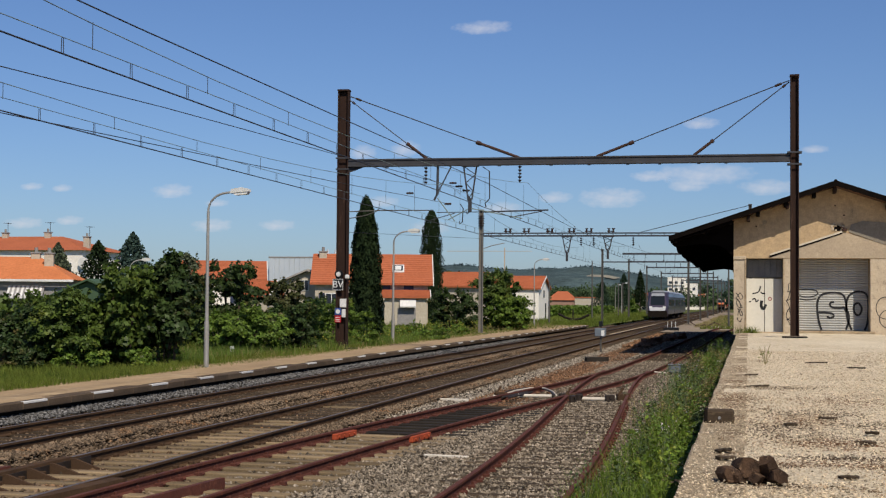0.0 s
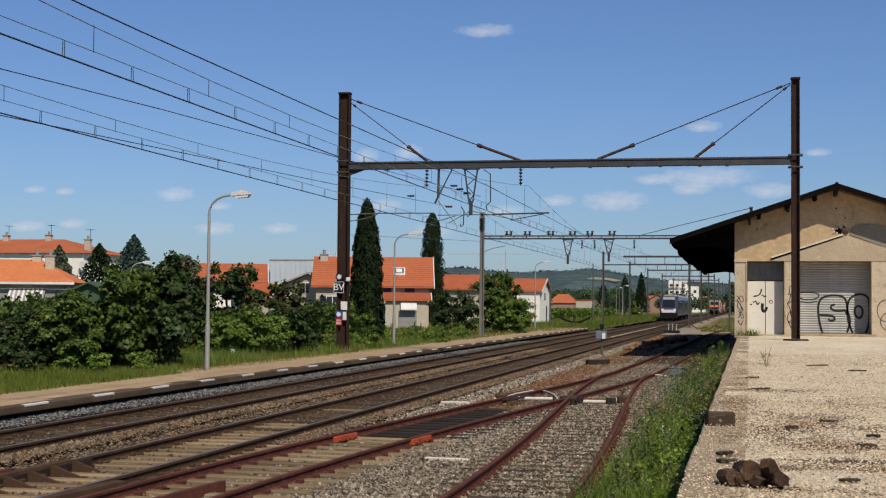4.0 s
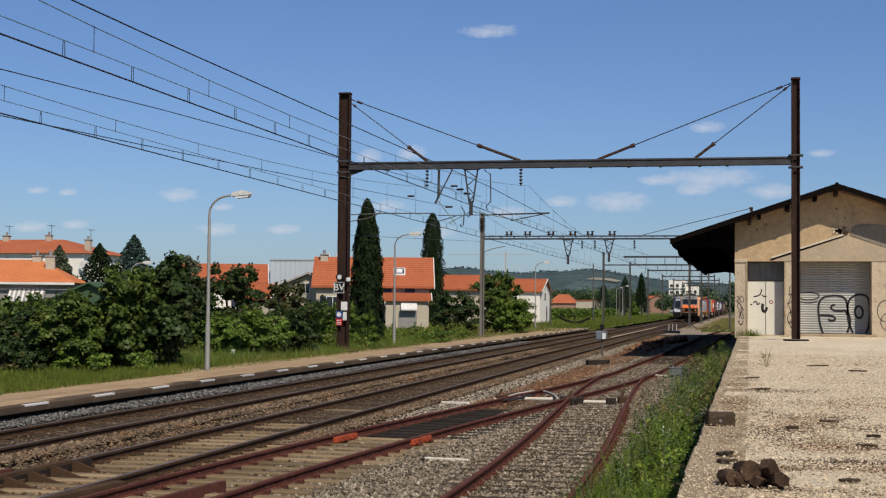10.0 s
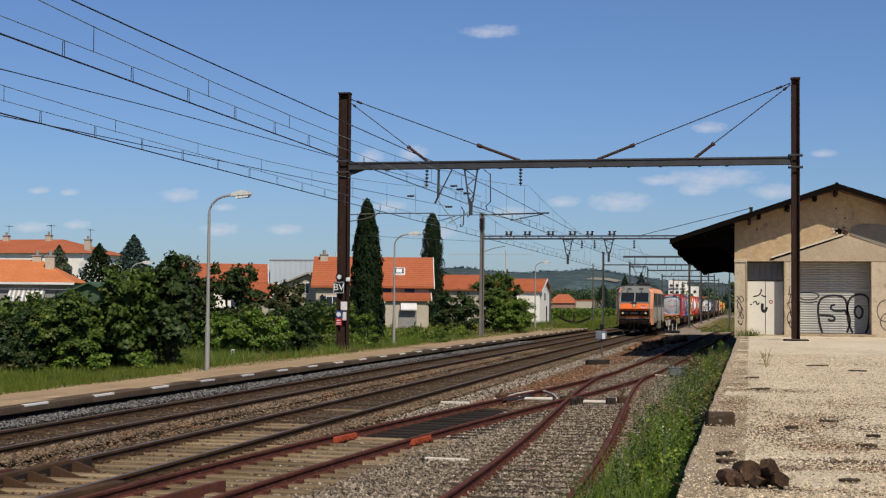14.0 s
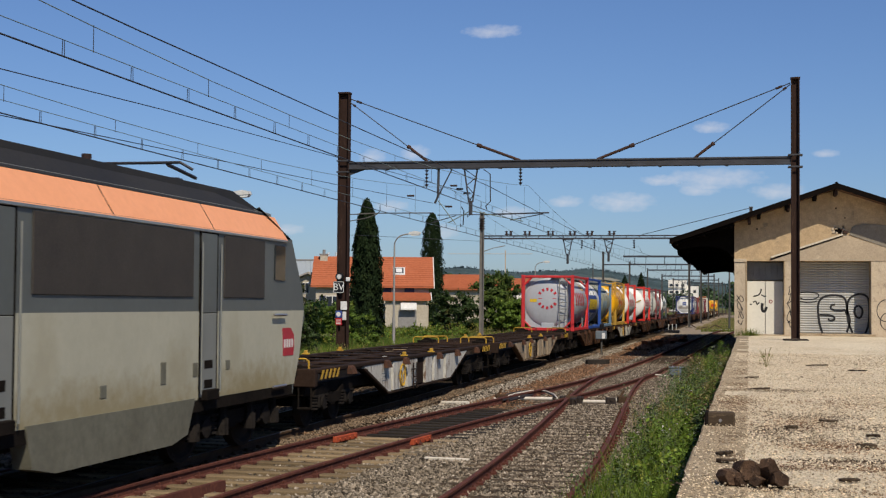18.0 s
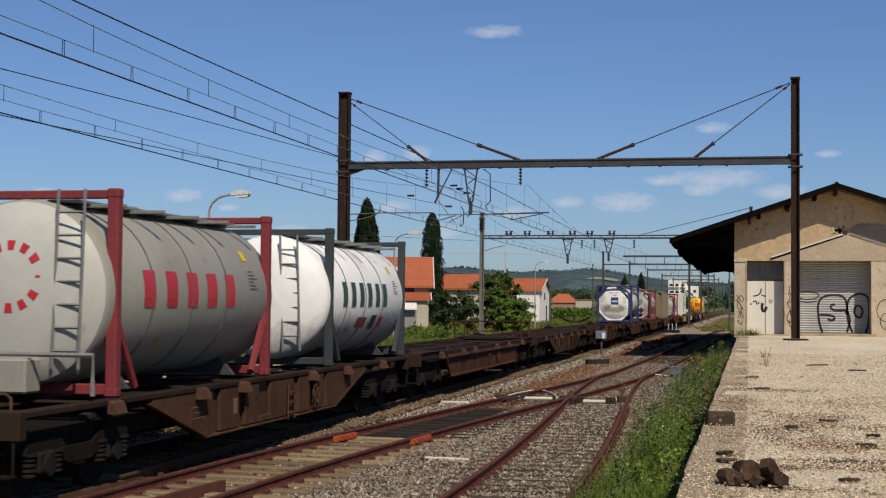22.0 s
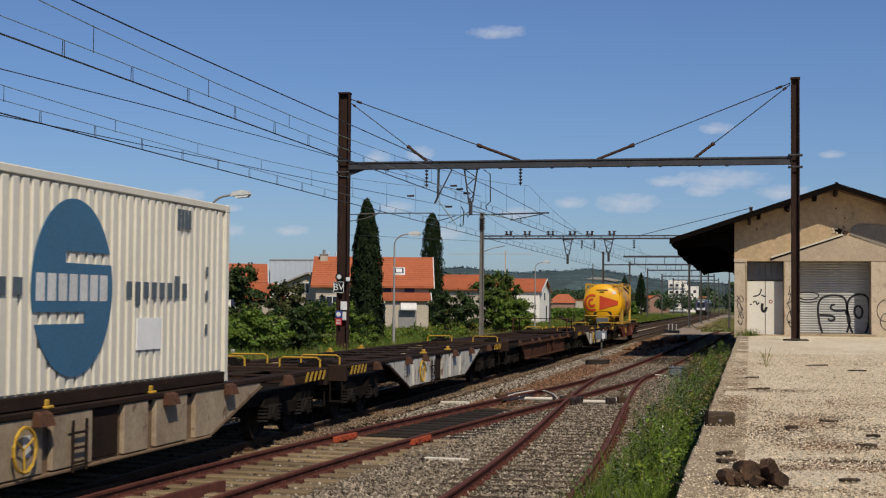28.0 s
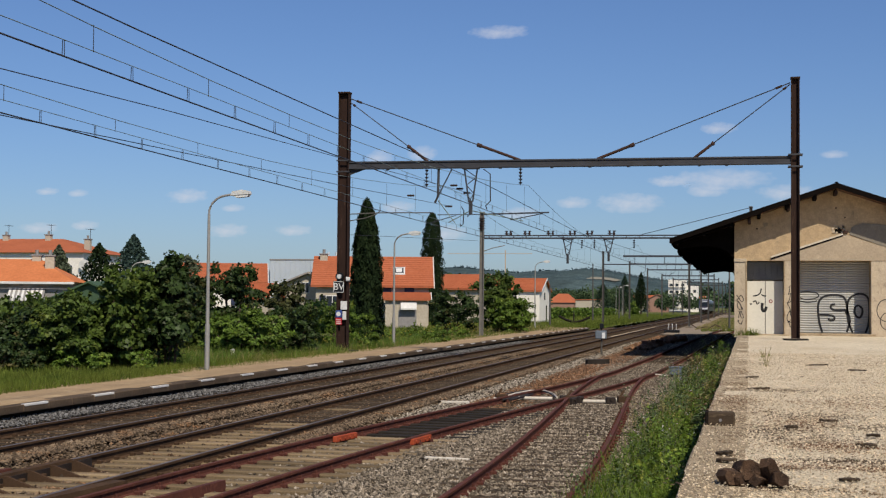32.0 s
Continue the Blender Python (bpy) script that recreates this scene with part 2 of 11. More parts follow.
M_LEAF4 = mat("bright_bush_leaf", (0.115, 0.18, 0.025), (0.07, 0.12, 0.018), (0.18, 0.22, 0.035), rough=0.5, big=0.5, fine=3.0, bump=0, leaf=True, island=0.45)
M_LEAF2 = mat("dark_fig_leaf", (0.042, 0.07, 0.018), (0.026, 0.046, 0.014), (0.10, 0.085, 0.03), rough=0.5, big=0.5, fine=3.0, bump=0, leaf=True, island=0.45)
M_LEAFRUST = mat("rusty_plum_leaf", (0.062, 0.066, 0.022), (0.042, 0.056, 0.018), (0.13, 0.075, 0.04), rough=0.5, big=0.6, fine=3.0, bump=0, leaf=True, island=0.5)
M_LEAF3 = mat("sunlit_green_leaf", (0.14, 0.20, 0.026), (0.075, 0.13, 0.018), (0.27, 0.28, 0.045), rough=0.5, big=0.6, fine=3.0, bump=0, leaf=True, island=0.45)
M_CYPRESS = mat("cypress_needles", (0.02, 0.034, 0.012), (0.01, 0.02, 0.008), (0.034, 0.05, 0.016), rough=0.8, big=0.8, fine=4.0, bump=0, leaf=True, island=0.4)
M_CONIFER = mat("blue_green_conifer", (0.035, 0.062, 0.035), (0.025, 0.045, 0.027), rough=0.8, big=0.8, fine=4.0, bump=0, leaf=True, island=0.35)
M_FARLEAF = mat("distant_foliage", (0.06, 0.092, 0.04), (0.042, 0.068, 0.034), (0.08, 0.11, 0.035), rough=0.9, big=0.1, fine=1.0, bump=0, island=0.35)
M_GRASS = mat("tall_grass", (0.09, 0.128, 0.019), (0.135, 0.155, 0.03), (0.045, 0.078, 0.013), rough=0.8, big=0.35, fine=2.0, bump=0, leaf=True, island=0.4)
M_DRYGRASS = mat("dry_grass", (0.30, 0.245, 0.11), (0.22, 0.19, 0.08), rough=0.8, big=0.5, fine=3.0, bump=0, leaf=True, island=0.35)
M_FLOWER = mat("pale_weed_flower", (0.62, 0.60, 0.60), (0.5, 0.46, 0.5), rough=0.7, bump=0, island=0.2)
M_YFLOWER = mat("yellow_weed_flower", (0.42, 0.36, 0.05), rough=0.7, bump=0, island=0.2)
M_BARK = mat("bark", (0.10, 0.075, 0.055), (0.06, 0.046, 0.035), rough=0.95, big=3.0, fine=25.0, bump=0.6)
M_TILE = mat("orange_roof_tile", (0.40, 0.125, 0.06), (0.33, 0.10, 0.047), (0.26, 0.09, 0.05), rough=0.85, big=0.5, fine=5.0, bump=0.4, island=0.12, patch=0.62)
M_TILE2 = mat("bright_orange_tile", (0.55, 0.19, 0.075), (0.47, 0.155, 0.06), rough=0.85, big=0.5, fine=5.0, bump=0.4, island=0.12)
M_WALLWHITE = mat("white_house_render", (0.80, 0.77, 0.71), (0.72, 0.68, 0.61), rough=0.9, big=0.4, fine=6.0)
M_WALLCREAM = mat("cream_house_render", (0.46, 0.41, 0.33), (0.40, 0.35, 0.28), rough=0.9, big=0.4, fine=6.0)
M_WALLGREY = mat("grey_house_render", (0.27, 0.26, 0.25), (0.21, 0.20, 0.20), rough=0.9, big=0.4, fine=6.0)
M_WINDOW = glass("house_window_glass", (0.025, 0.03, 0.04))
M_FRAMEWHITE = mat("white_joinery", (0.7, 0.69, 0.66), rough=0.5, bump=0)
M_SHUTTERBLUE = mat("slate_blue_shutter", (0.035, 0.045, 0.09), rough=0.5, bump=0)
M_GALV = mat("galvanised_sheet", (0.60, 0.64, 0.68), (0.52, 0.56, 0.60), rough=0.5, metal=0.3, big=0.4)
M_SIGNBLACK = mat("black_enamel_sign", (0.014, 0.014, 0.016), rough=0.3, bump=0)
M_SIGNRED = mat("red_enamel_sign", (0.5, 0.03, 0.04), rough=0.35, bump=0)
M_SIGNBLUE = mat("blue_enamel_sign", (0.05, 0.09, 0.30), rough=0.35, bump=0)
M_SIGNWHITE = mat("white_enamel", (0.72, 0.72, 0.70), rough=0.35, bump=0)
M_CHALK = mat("dirty_whitewash", (0.66, 0.61, 0.53), (0.50, 0.44, 0.36), (0.25, 0.13, 0.08), rough=0.8, big=5.0, fine=40.0, patch=0.58)
M_BOXBLUE = mat("pale_blue_cabinet", (0.16, 0.19, 0.22), (0.11, 0.13, 0.155), rough=0.5, metal=0.1)
M_CLEARING = mat("bare_pale_hillside", (0.30, 0.26, 0.20), (0.17, 0.18, 0.14), (0.36, 0.32, 0.26), rough=1.0, big=0.03, fine=0.3, bump=0)
# Air haze is painted into the blue of the three hill materials.
M_HILL = mat("hazed_wooded_hill", (0.047, 0.075, 0.084), (0.074, 0.105, 0.104), (0.14, 0.15, 0.12), rough=1.0, big=0.012, fine=0.12, bump=0.8, depth=10.0, patch=0.62, grain_low=0.6, grain_high=1.35, mid=(0.02, 0.7, 1.3))
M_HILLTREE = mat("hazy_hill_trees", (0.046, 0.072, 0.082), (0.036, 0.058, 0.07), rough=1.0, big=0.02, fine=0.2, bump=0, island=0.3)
M_FARHILL = mat("haze_blue_hill", (0.10, 0.15, 0.18), (0.12, 0.17, 0.19), rough=1.0, big=0.003, fine=0.03, bump=0.5, depth=10.0)
M_PINK = mat("dull_pink_render", (0.33, 0.20, 0.15), (0.28, 0.17, 0.13), rough=0.9, big=0.3)
M_THISTLE = mat("grey_green_leaf", (0.115, 0.15, 0.07), (0.075, 0.11, 0.045), (0.19, 0.19, 0.11), rough=0.7, big=0.6, fine=3.0, bump=0, leaf=True, island=0.4)
M_CRANE = mat("yellow_crane_paint", (0.55, 0.42, 0.30), rough=0.6, bump=0)


# ---- mesh tools ----
class Mesh:
    """Collects vertices and faces for one mesh."""

    def __init__(self):
        self.v, self.f, self.m = [], [], []

    def add(self, verts, faces, slot=0):
        k = len(self.v)
        self.v.extend(verts)
        self.f.extend([tuple(i + k for i in f) for f in faces])
        self.m.extend([slot] * len(faces))
        return self

    def box(self, x0, x1, y0, y1, z0, z1, slot=0):
        v = [(x, y, z) for z in (z0, z1) for y in (y0, y1) for x in (x0, x1)]
        return self.add(v, [(0, 2, 3, 1), (4, 5, 7, 6), (0, 1, 5, 4), (2, 6, 7, 3), (0, 4, 6, 2), (1, 3, 7, 5)], slot)

    def cbox(self, x0, x1, y0, y1, z0, z1, c=0.02, slot=0):
        """A box with chamfered edges."""
        v = []
        xs, ys, zs = (x0, x1), (y0, y1), (z0, z1)
        idx = {}
        for i in (0, 1):
            for j in (0, 1):
                for k in (0, 1):
                    sx, sy, sz = (1 - 2 * i) * c, (1 - 2 * j) * c, (1 - 2 * k) * c
                    for a, p in enumerate(((xs[i], ys[j] + sy, zs[k] + sz), (xs[i] + sx, ys[j], zs[k] + sz), (xs[i] + sx, ys[j] + sy, zs[k]))):
                        idx[i, j, k, a] = len(v)
                        v.append(p)
        f = []
        for i in (0, 1):
            f.append(tuple(idx[i, j, k, 0] for j, k in ((0, 0), (0, 1), (1, 1), (1, 0))))
            f.append(tuple(idx[j, i, k, 1] for j, k in ((0, 0), (0, 1), (1, 1), (1, 0))))
            f.append(tuple(idx[j, k, i, 2] for j, k in ((0, 0), (0, 1), (1, 1), (1, 0))))
            for j in (0, 1):
                f.append((idx[i, j, 0, 0], idx[i, j, 1, 0], idx[i, j, 1, 1], idx[i, j, 0, 1]))
                f.append((idx[i, 0, j, 0], idx[i, 1, j, 0], idx[i, 1, j, 2], idx[i, 0, j, 2]))
                f.append((idx[0, i, j, 1], idx[1, i, j, 1], idx[1, i, j, 2], idx[0, i, j, 2]))
                for k in (0, 1):
                    f.append((idx[i, j, k, 0], idx[i, j, k, 1], idx[i, j, k, 2]))
        return self.add(v, f, slot)

    def cyl(self, p, q, r, n=10, r2=None, caps=True, slot=0):
        p, q = Vector(p), Vector(q)
        r2 = r if r2 is None else r2
        d = (q - p).normalized()
        a = d.orthogonal().normalized()
        b = d.cross(a)
        v = []
        for c, rr in ((p, r), (q, r2)):
            for i in range(n):
                t = 2 * math.pi * i / n
                v.append(tuple(c + (a * math.cos(t) + b * math.sin(t)) * rr))
        f = [(i, (i + 1) % n, n + (i + 1) % n, n + i) for i in range(n)]
        if caps:
            f += [tuple(range(n - 1, -1, -1)), tuple(range(n, 2 * n))]
        return self.add(v, f, slot)

    def tube(self, pts, r, n=6, slot=0):
        pts = [Vector(p) for p in pts]
        v, f = [], []
        for i, p in enumerate(pts):
            d = (pts[min(i + 1, len(pts) - 1)] - pts[max(i - 1, 0)]).normalized()
            up = Vector((0, 0, 1)) if abs(d.z) < 0.9 else Vector((0, 1, 0))
            a = d.cross(up).normalized()
            b = a.cross(d)
            for j in range(n):
                t = 2 * math.pi * j / n
                v.append(tuple(p + (a * math.cos(t) + b * math.sin(t)) * r))
        for i in range(len(pts) - 1):
            f += [(i * n + j, i * n + (j + 1) % n, (i + 1) * n + (j + 1) % n, (i + 1) * n + j) for j in range(n)]
        f += [tuple(range(n - 1, -1, -1)), tuple(range((len(pts) - 1) * n, len(pts) * n))]
        return self.add(v, f, slot)

    def prism(self, outline, axis, a, b, slot=0):
        """Extrudes a 2D outline along an axis from a to b."""
        n = len(outline)

        def put(p, h):
            return (h, p[0], p[1]) if axis == "x" else (p[0], h, p[1]) if axis == "y" else (p[0], p[1], h)
        v = [put(p, a) for p in outline] + [put(p, b) for p in outline]
        f = [(i, (i + 1) % n, n + (i + 1) % n, n + i) for i in range(n)]
        f += [tuple(range(n - 1, -1, -1)), tuple(range(n, 2 * n))]
        return self.add(v, f, slot)

    def sweep(self, outline, pts, slot=0):
        """Sweeps an (across, up) outline along a level path."""
        v, f, n = [], [], len(outline)
        for i, p in enumerate(pts):
            d = Vector(pts[min(i + 1, len(pts) - 1)]) - Vector(pts[max(i - 1, 0)])
            d.z = 0
            d.normalize()
            a = Vector((d.y, -d.x, 0))
            v += [tuple(Vector(p) + a * o[0] + Vector((0, 0, o[1]))) for o in outline]
        for i in range(len(pts) - 1):
            f += [(i * n + j, i * n + (j + 1) % n, (i + 1) * n + (j + 1) % n, (i + 1) * n + j) for j in range(n)]
        f += [tuple(range(n - 1, -1, -1)), tuple(range((len(pts) - 1) * n, len(pts) * n))]
        return self.add(v, f, slot)

    def lathe(self, profile, axis="y", n=24, centre=(0, 0, 0), slot=0):
        """Turns (along, radius) points about an axis."""
        v, f = [], []
        for h, r in profile:
            for i in range(n):
                t = 2 * math.pi * i / n
                c, s = r * math.cos(t), r * math.sin(t)
                p = (c, h, s) if axis == "y" else (h, c, s) if axis == "x" else (c, s, h)
                v.append((p[0] + centre[0], p[1] + centre[1], p[2] + centre[2]))
        for k in range(len(profile) - 1):
            f += [(k * n + i, k * n + (i + 1) % n, (k + 1) * n + (i + 1) % n, (k + 1) * n + i) for i in range(n)]
        f += [tuple(range(n - 1, -1, -1)), tuple(range((len(profile) - 1) * n, len(profile) * n))]
        return self.add(v, f, slot)

    def data(self, name, *mats, smooth=False):
        me = bpy.data.meshes.new(name)
        me.from_pydata(self.v, [], self.f)
        for m in mats:
            me.materials.append(m)
        if len(mats) > 1:
            me.polygons.foreach_set("material_index", self.m)
        bm = bmesh.new()
        bm.from_mesh(me)
        if len(bm.faces) < 60000:
            bmesh.ops.recalc_face_normals(bm, faces=bm.faces)
        bm.to_mesh(me)
        bm.free()
        if smooth:
            me.polygons.foreach_set("use_smooth", [True] * len(me.polygons))
            me.set_sharp_from_angle(angle=radians(35))
        return me


def part(name, mesh, material, parent, label="", smooth=False, at=None):
    """Links a mesh as one part under a thing or under a part."""
    me = mesh if isinstance(mesh, bpy.types.Mesh) else mesh.data(name, *(material if isinstance(material, tuple) else (material,)), smooth=smooth)
    ob = new(name, me)
    ob.parent = parent
    if at is not None:
        ob.matrix_basis = at
    if label:
        ob["label"] = label
    return ob


def thing(name, label, category, at=None, group="", kind=""):
    ob = new(name)
    if at is not None:
        ob.matrix_basis = at
    return tagged(ob, label, category, group, kind)


def solid(name, mesh, material, label, category="", kind="", group="", smooth=False, at=None):
    """A thing that is one mesh."""
    me = mesh if isinstance(mesh, bpy.types.Mesh) else mesh.data(name, *(material if isinstance(material, tuple) else (material,)), smooth=smooth)
    ob = new(name, me)
    if at is not None:
        ob.matrix_basis = at
    return tagged(ob, label, category, group, kind)


def soup(name, co, nv, material):
    """A mesh of separate polygons of nv corners from an array of corners."""
    n = len(co) // nv
    me = bpy.data.meshes.new(name)
    me.vertices.add(len(co))
    me.vertices.foreach_set("co", np.ascontiguousarray(co, dtype=np.float32).ravel())
    me.loops.add(n * nv)
    me.loops.foreach_set("vertex_index", np.arange(n * nv, dtype=np.int32))
    me.polygons.add(n)
    me.polygons.foreach_set("loop_start", np.arange(0, n * nv, nv, dtype=np.int32))
    me.polygons.foreach_set("loop_total", np.full(n, nv, dtype=np.int32))
    me.materials.append(material)
    me.update()
    return me


def leaf_quads(centres, size, rng, droop=0.0):
    """A pointed leaf of four corners at each centre, turned at random."""
    n = len(centres)
    a = rng.normal(size=(n, 3))
    a[:, 2] -= droop
    a /= np.linalg.norm(a, axis=1)[:, None]
    b = np.cross(a, rng.normal(size=(n, 3)))
    b /= np.linalg.norm(b, axis=1)[:, None] + 1e-9
    s = size * rng.uniform(0.6, 1.3, n)[:, None]
    return np.stack([centres - a * s * 0.5, centres + b * s * 0.32, centres + a * s * 0.5, centres - b * s * 0.32], 1).reshape(-1, 3)


def blades(roots, height, width, rng, lean=0.35):
    """A grass blade of three corners at each root."""
    n = len(roots)
    h = height * rng.uniform(0.5, 1.25, n)
    t = rng.uniform(0, 2 * math.pi, n)
    side = np.stack([np.cos(t), np.sin(t), np.zeros(n)], 1) * width * 0.5
    tip = roots + np.stack([rng.normal(0, lean, n) * h, rng.normal(0, lean, n) * h, h], 1)
    return np.stack([roots - side, roots + side, tip], 1).reshape(-1, 3)


def crown_points(blobs, count, rng, shell=0.55):
    """Points in the outer part of overlapping ellipsoids (x, y, z, rx, ry, rz)."""
    blobs = np.array(blobs, float)
    w = (blobs[:, 3] * blobs[:, 4] * blobs[:, 5]) ** 0.67
    pick = rng.choice(len(blobs), count, p=w / w.sum())
    d = rng.normal(size=(count, 3))
    d /= np.linalg.norm(d, axis=1)[:, None]
    r = 1 - (1 - shell) * rng.uniform(0, 1, count) ** 1.6
    r *= 1 + rng.normal(0, 0.07, count)
    return blobs[pick, :3] + d * r[:, None] * blobs[pick, 3:]

# ---- ground, platforms, tracks ----
T1, T2 = -12.48, -9.08          # centre lines of the two running tracks
DOCK, PLAT = 1.0, 0.27          # heights of the goods dock and of the passenger platform
rng = np.random.default_rng(7)


def sheet(x0, x1, y0, y1, nx, ny, z, rough, scale=0.8):
    m = Mesh()
    for j in range(ny + 1):
        for i in range(nx + 1):
            x, y = x0 + (x1 - x0) * i / nx, y0 + (y1 - y0) * j / ny
            m.v.append((x, y, z + rough * noise.noise(Vector((x * scale, y * scale, 3.1)))))
    for j in range(ny):
        for i in range(nx):
            k = j * (nx + 1) + i
            m.f.append((k, k + 1, k + nx + 2, k + nx + 1))
            m.m.append(0)
    return m


g = Mesh()
g.add([(-4500, -300, -0.62), (2500, -300, -0.62), (2500, 4500, -0.62), (-4500, 4500, -0.62)], [(0, 1, 2, 3)])
solid("ground", g, M_GROUND, "green and straw coloured meadow sheet beside the railway", kind="structure")
solid("verge", sheet(-60, -15.6, -10, 300, 60, 200, 0.12, 0.22, 0.25), M_GROUND, "grassy verge behind the platform", kind="structure")
solid("line_verge", sheet(-17.7, -14.25, 129.3, 520, 6, 160, 0.06, 0.12, 0.3), M_GROUND, "grassy verge along the line past the platform", kind="structure")
solid("ballast", sheet(-14.3, -7.6, -20, 520, 50, 1000, -0.20, 0.035, 1.6), M_BALLAST, "grey crushed stone ballast under the running tracks", kind="structure")
solid("ballast_strip", sheet(-7.6, -5.6, -20, 520, 14, 1000, -0.21, 0.05, 1.4), M_RUSTBED, "rust brown gravel strip beside the running tracks", kind="structure")
solid("siding_bed", sheet(-5.6, -0.55, -20, 400, 40, 800, -0.20, 0.02, 1.4), M_SIDEBED, "dark gravel bed under the rusty siding", kind="structure")
# Paler gravel begins past the shed's shadow, leaving the shaded stretch darker by colour.
solid("siding_bed_far", sheet(-7.5, -0.55, 124, 400, 20, 240, -0.165, 0.04, 0.9), M_FARBED, "brown gravel bed coloured paler for the sunlit far siding", kind="structure")
solid("far_yard", sheet(-0.7, 40, 95, 420, 20, 60, -0.1, 0.15, 0.2), M_GROUND, "dry grass yard beyond the goods shed", kind="structure")

RAIL = [(-0.07, -0.16), (0.07, -0.16), (0.07, -0.145), (0.012, -0.12), (0.012, -0.045), (0.035, -0.035), (0.035, -0.004),
        (0.028, 0.0), (-0.028, 0.0), (-0.035, -0.004), (-0.035, -0.035), (-0.012, -0.045), (-0.012, -0.12), (-0.07, -0.145)]
HEAD = [(-0.030, -0.006), (0.030, -0.006), (0.026, 0.003), (-0.026, 0.003)]


def straight(x, y0, y1, step=20.0):
    n = max(2, int((y1 - y0) / step))
    return [(x, y0 + (y1 - y0) * i / n, 0.0) for i in range(n + 1)]


SLEEPER = Mesh().cbox(-1.3, 1.3, -0.12, 0.12, -0.29, -0.13, 0.015).data("sleeper", M_SLEEPER)
SLEEPER_PALE = Mesh().cbox(-1.3, 1.3, -0.12, 0.12, -0.29, -0.125, 0.015).data("sleeper", M_SLEEPER_NEW)
SLEEPER_TAR = Mesh().cbox(-1.3, 1.3, -0.12, 0.12, -0.29, -0.125, 0.015).data("sleeper", M_SLEEPER_DARK)
CLIP = Mesh().box(-0.15, 0.15, -0.06, 0.06, -0.175, -0.15)
for sgn in (-1, 1):
    CLIP.cbox(sgn * 0.10 - 0.035, sgn * 0.10 + 0.035, -0.05, 0.05, -0.16, -0.085, 0.01)
CLIP = CLIP.data("rail_clip", M_RAIL)


def running_track(x, label):
    t = thing("railway_track", label, "railway track", group="running tracks")
    for s in (-0.7525, 0.7525):
        r = part("rail", Mesh().sweep(RAIL, straight(x + s, -15, 900)), M_RAIL, t)
        part("rail_head", Mesh().sweep(HEAD, straight(x + s, -15, 900)), M_RAILTOP, r, "polished running surface")
    k = 0
    y = 12.0
    while y < 120:
        at = pose(x + random.uniform(-0.02, 0.02), y, -0.012, 0, 0, random.uniform(-0.6, 0.6))
        part("sleeper", SLEEPER_PALE if x == T2 and random.random() < (36 - y) / 12 else SLEEPER, None, t, at=at)
        if y < 60:
            for s in (-0.7525, 0.7525):
                part("rail_clip", CLIP, None, t, at=pose(x + s, y, 0))
        y += 0.6
    far = Mesh()
    while y < 520:
        far.box(x - 1.3, x + 1.3, y - 0.12, y + 0.12, -0.25, -0.165)
        y += 0.6
    part("far_sleepers", far, M_SLEEPER, t)["kind"] = "stuff"
    return t


running_track(T1, "far running track with brown rails on wooden sleepers in grey ballast")
running_track(T2, "near running track with dark rails on pale wooden sleepers in ballast")


# Siding: one track in the distance that divides into a left branch towards the main line and a right one along the dock.
def bend(pts, y0, y1, n=40):
    """Smooth path through a few (x, y) plan points."""
    xs, ys = [p[0] for p in pts], [p[1] for p in pts]
    cf = np.polyfit((np.array(ys) - 35) / 20, xs, min(3, len(pts) - 1))
    out = []
    for i in range(n + 1):
        y = y0 + (y1 - y0) * i / n
        out.append((float(np.polyval(cf, (y - 35) / 20)), y, 0.0))
    return out


LEFT_MID = [(-7.05, 17.0), (-6.75, 23.3), (-5.95, 30.5), (-5.05, 38.0), (-4.15, 49.0), (-3.85, 56.0)]
RIGHT_MID = [(-2.93, 17.0), (-3.02, 22.0), (-3.28, 27.5), (-3.75, 36.0), (-4.12, 46.0), (-4.15, 52.0)]


def offset_path(path, s):
    out = []
    for i, p in enumerate(path):
        d = Vector(path[min(i + 1, len(path) - 1)]) - Vector(path[max(i - 1, 0)])
        d.normalize()
        out.append((p[0] + d.y * s, p[1] - d.x * s, 0.0))
    return out


siding = thing("siding_track", "rusty siding with red brown rails dividing at a set of points", "railway track")
left_path, right_path = bend(LEFT_MID, 15.0, 54.0), bend(RIGHT_MID, 8.0, 50.0)
stem = [(-3.95, 52.0, 0.0), (-3.58, 66.0, 0.0), (-3.38, 80.0, 0.0), (-3.05, 100.0, 0.0), (-2.63, 122.0, 0.0), (-2.1, 140.0, 0.0), (-1.4, 156.0, 0.0)]
for path in (left_path, right_path, stem):
    for s in (-0.7525, 0.7525):
        part("rail", Mesh().sweep(RAIL, offset_path(path, s)), M_REDRAIL, siding)


def lay_sleepers(path, y0, y1, meshes, owner, step=0.62):
    y = y0
    while y < y1:
        i = max(1, min(len(path) - 1, next((k for k, p in enumerate(path) if p[1] > y), len(path) - 1)))
        a, b = path[i - 1], path[i]
        f = (y - a[1]) / (b[1] - a[1])
        x = a[0] + (b[0] - a[0]) * f
        turn = -math.degrees(math.atan2(b[0] - a[0], b[1] - a[1]))
        part("sleeper", meshes(y), None, owner, at=pose(x + random.uniform(-0.05, 0.05), y, -0.012, 0, 0, turn + random.uniform(-1.2, 1.2)))
        y += step


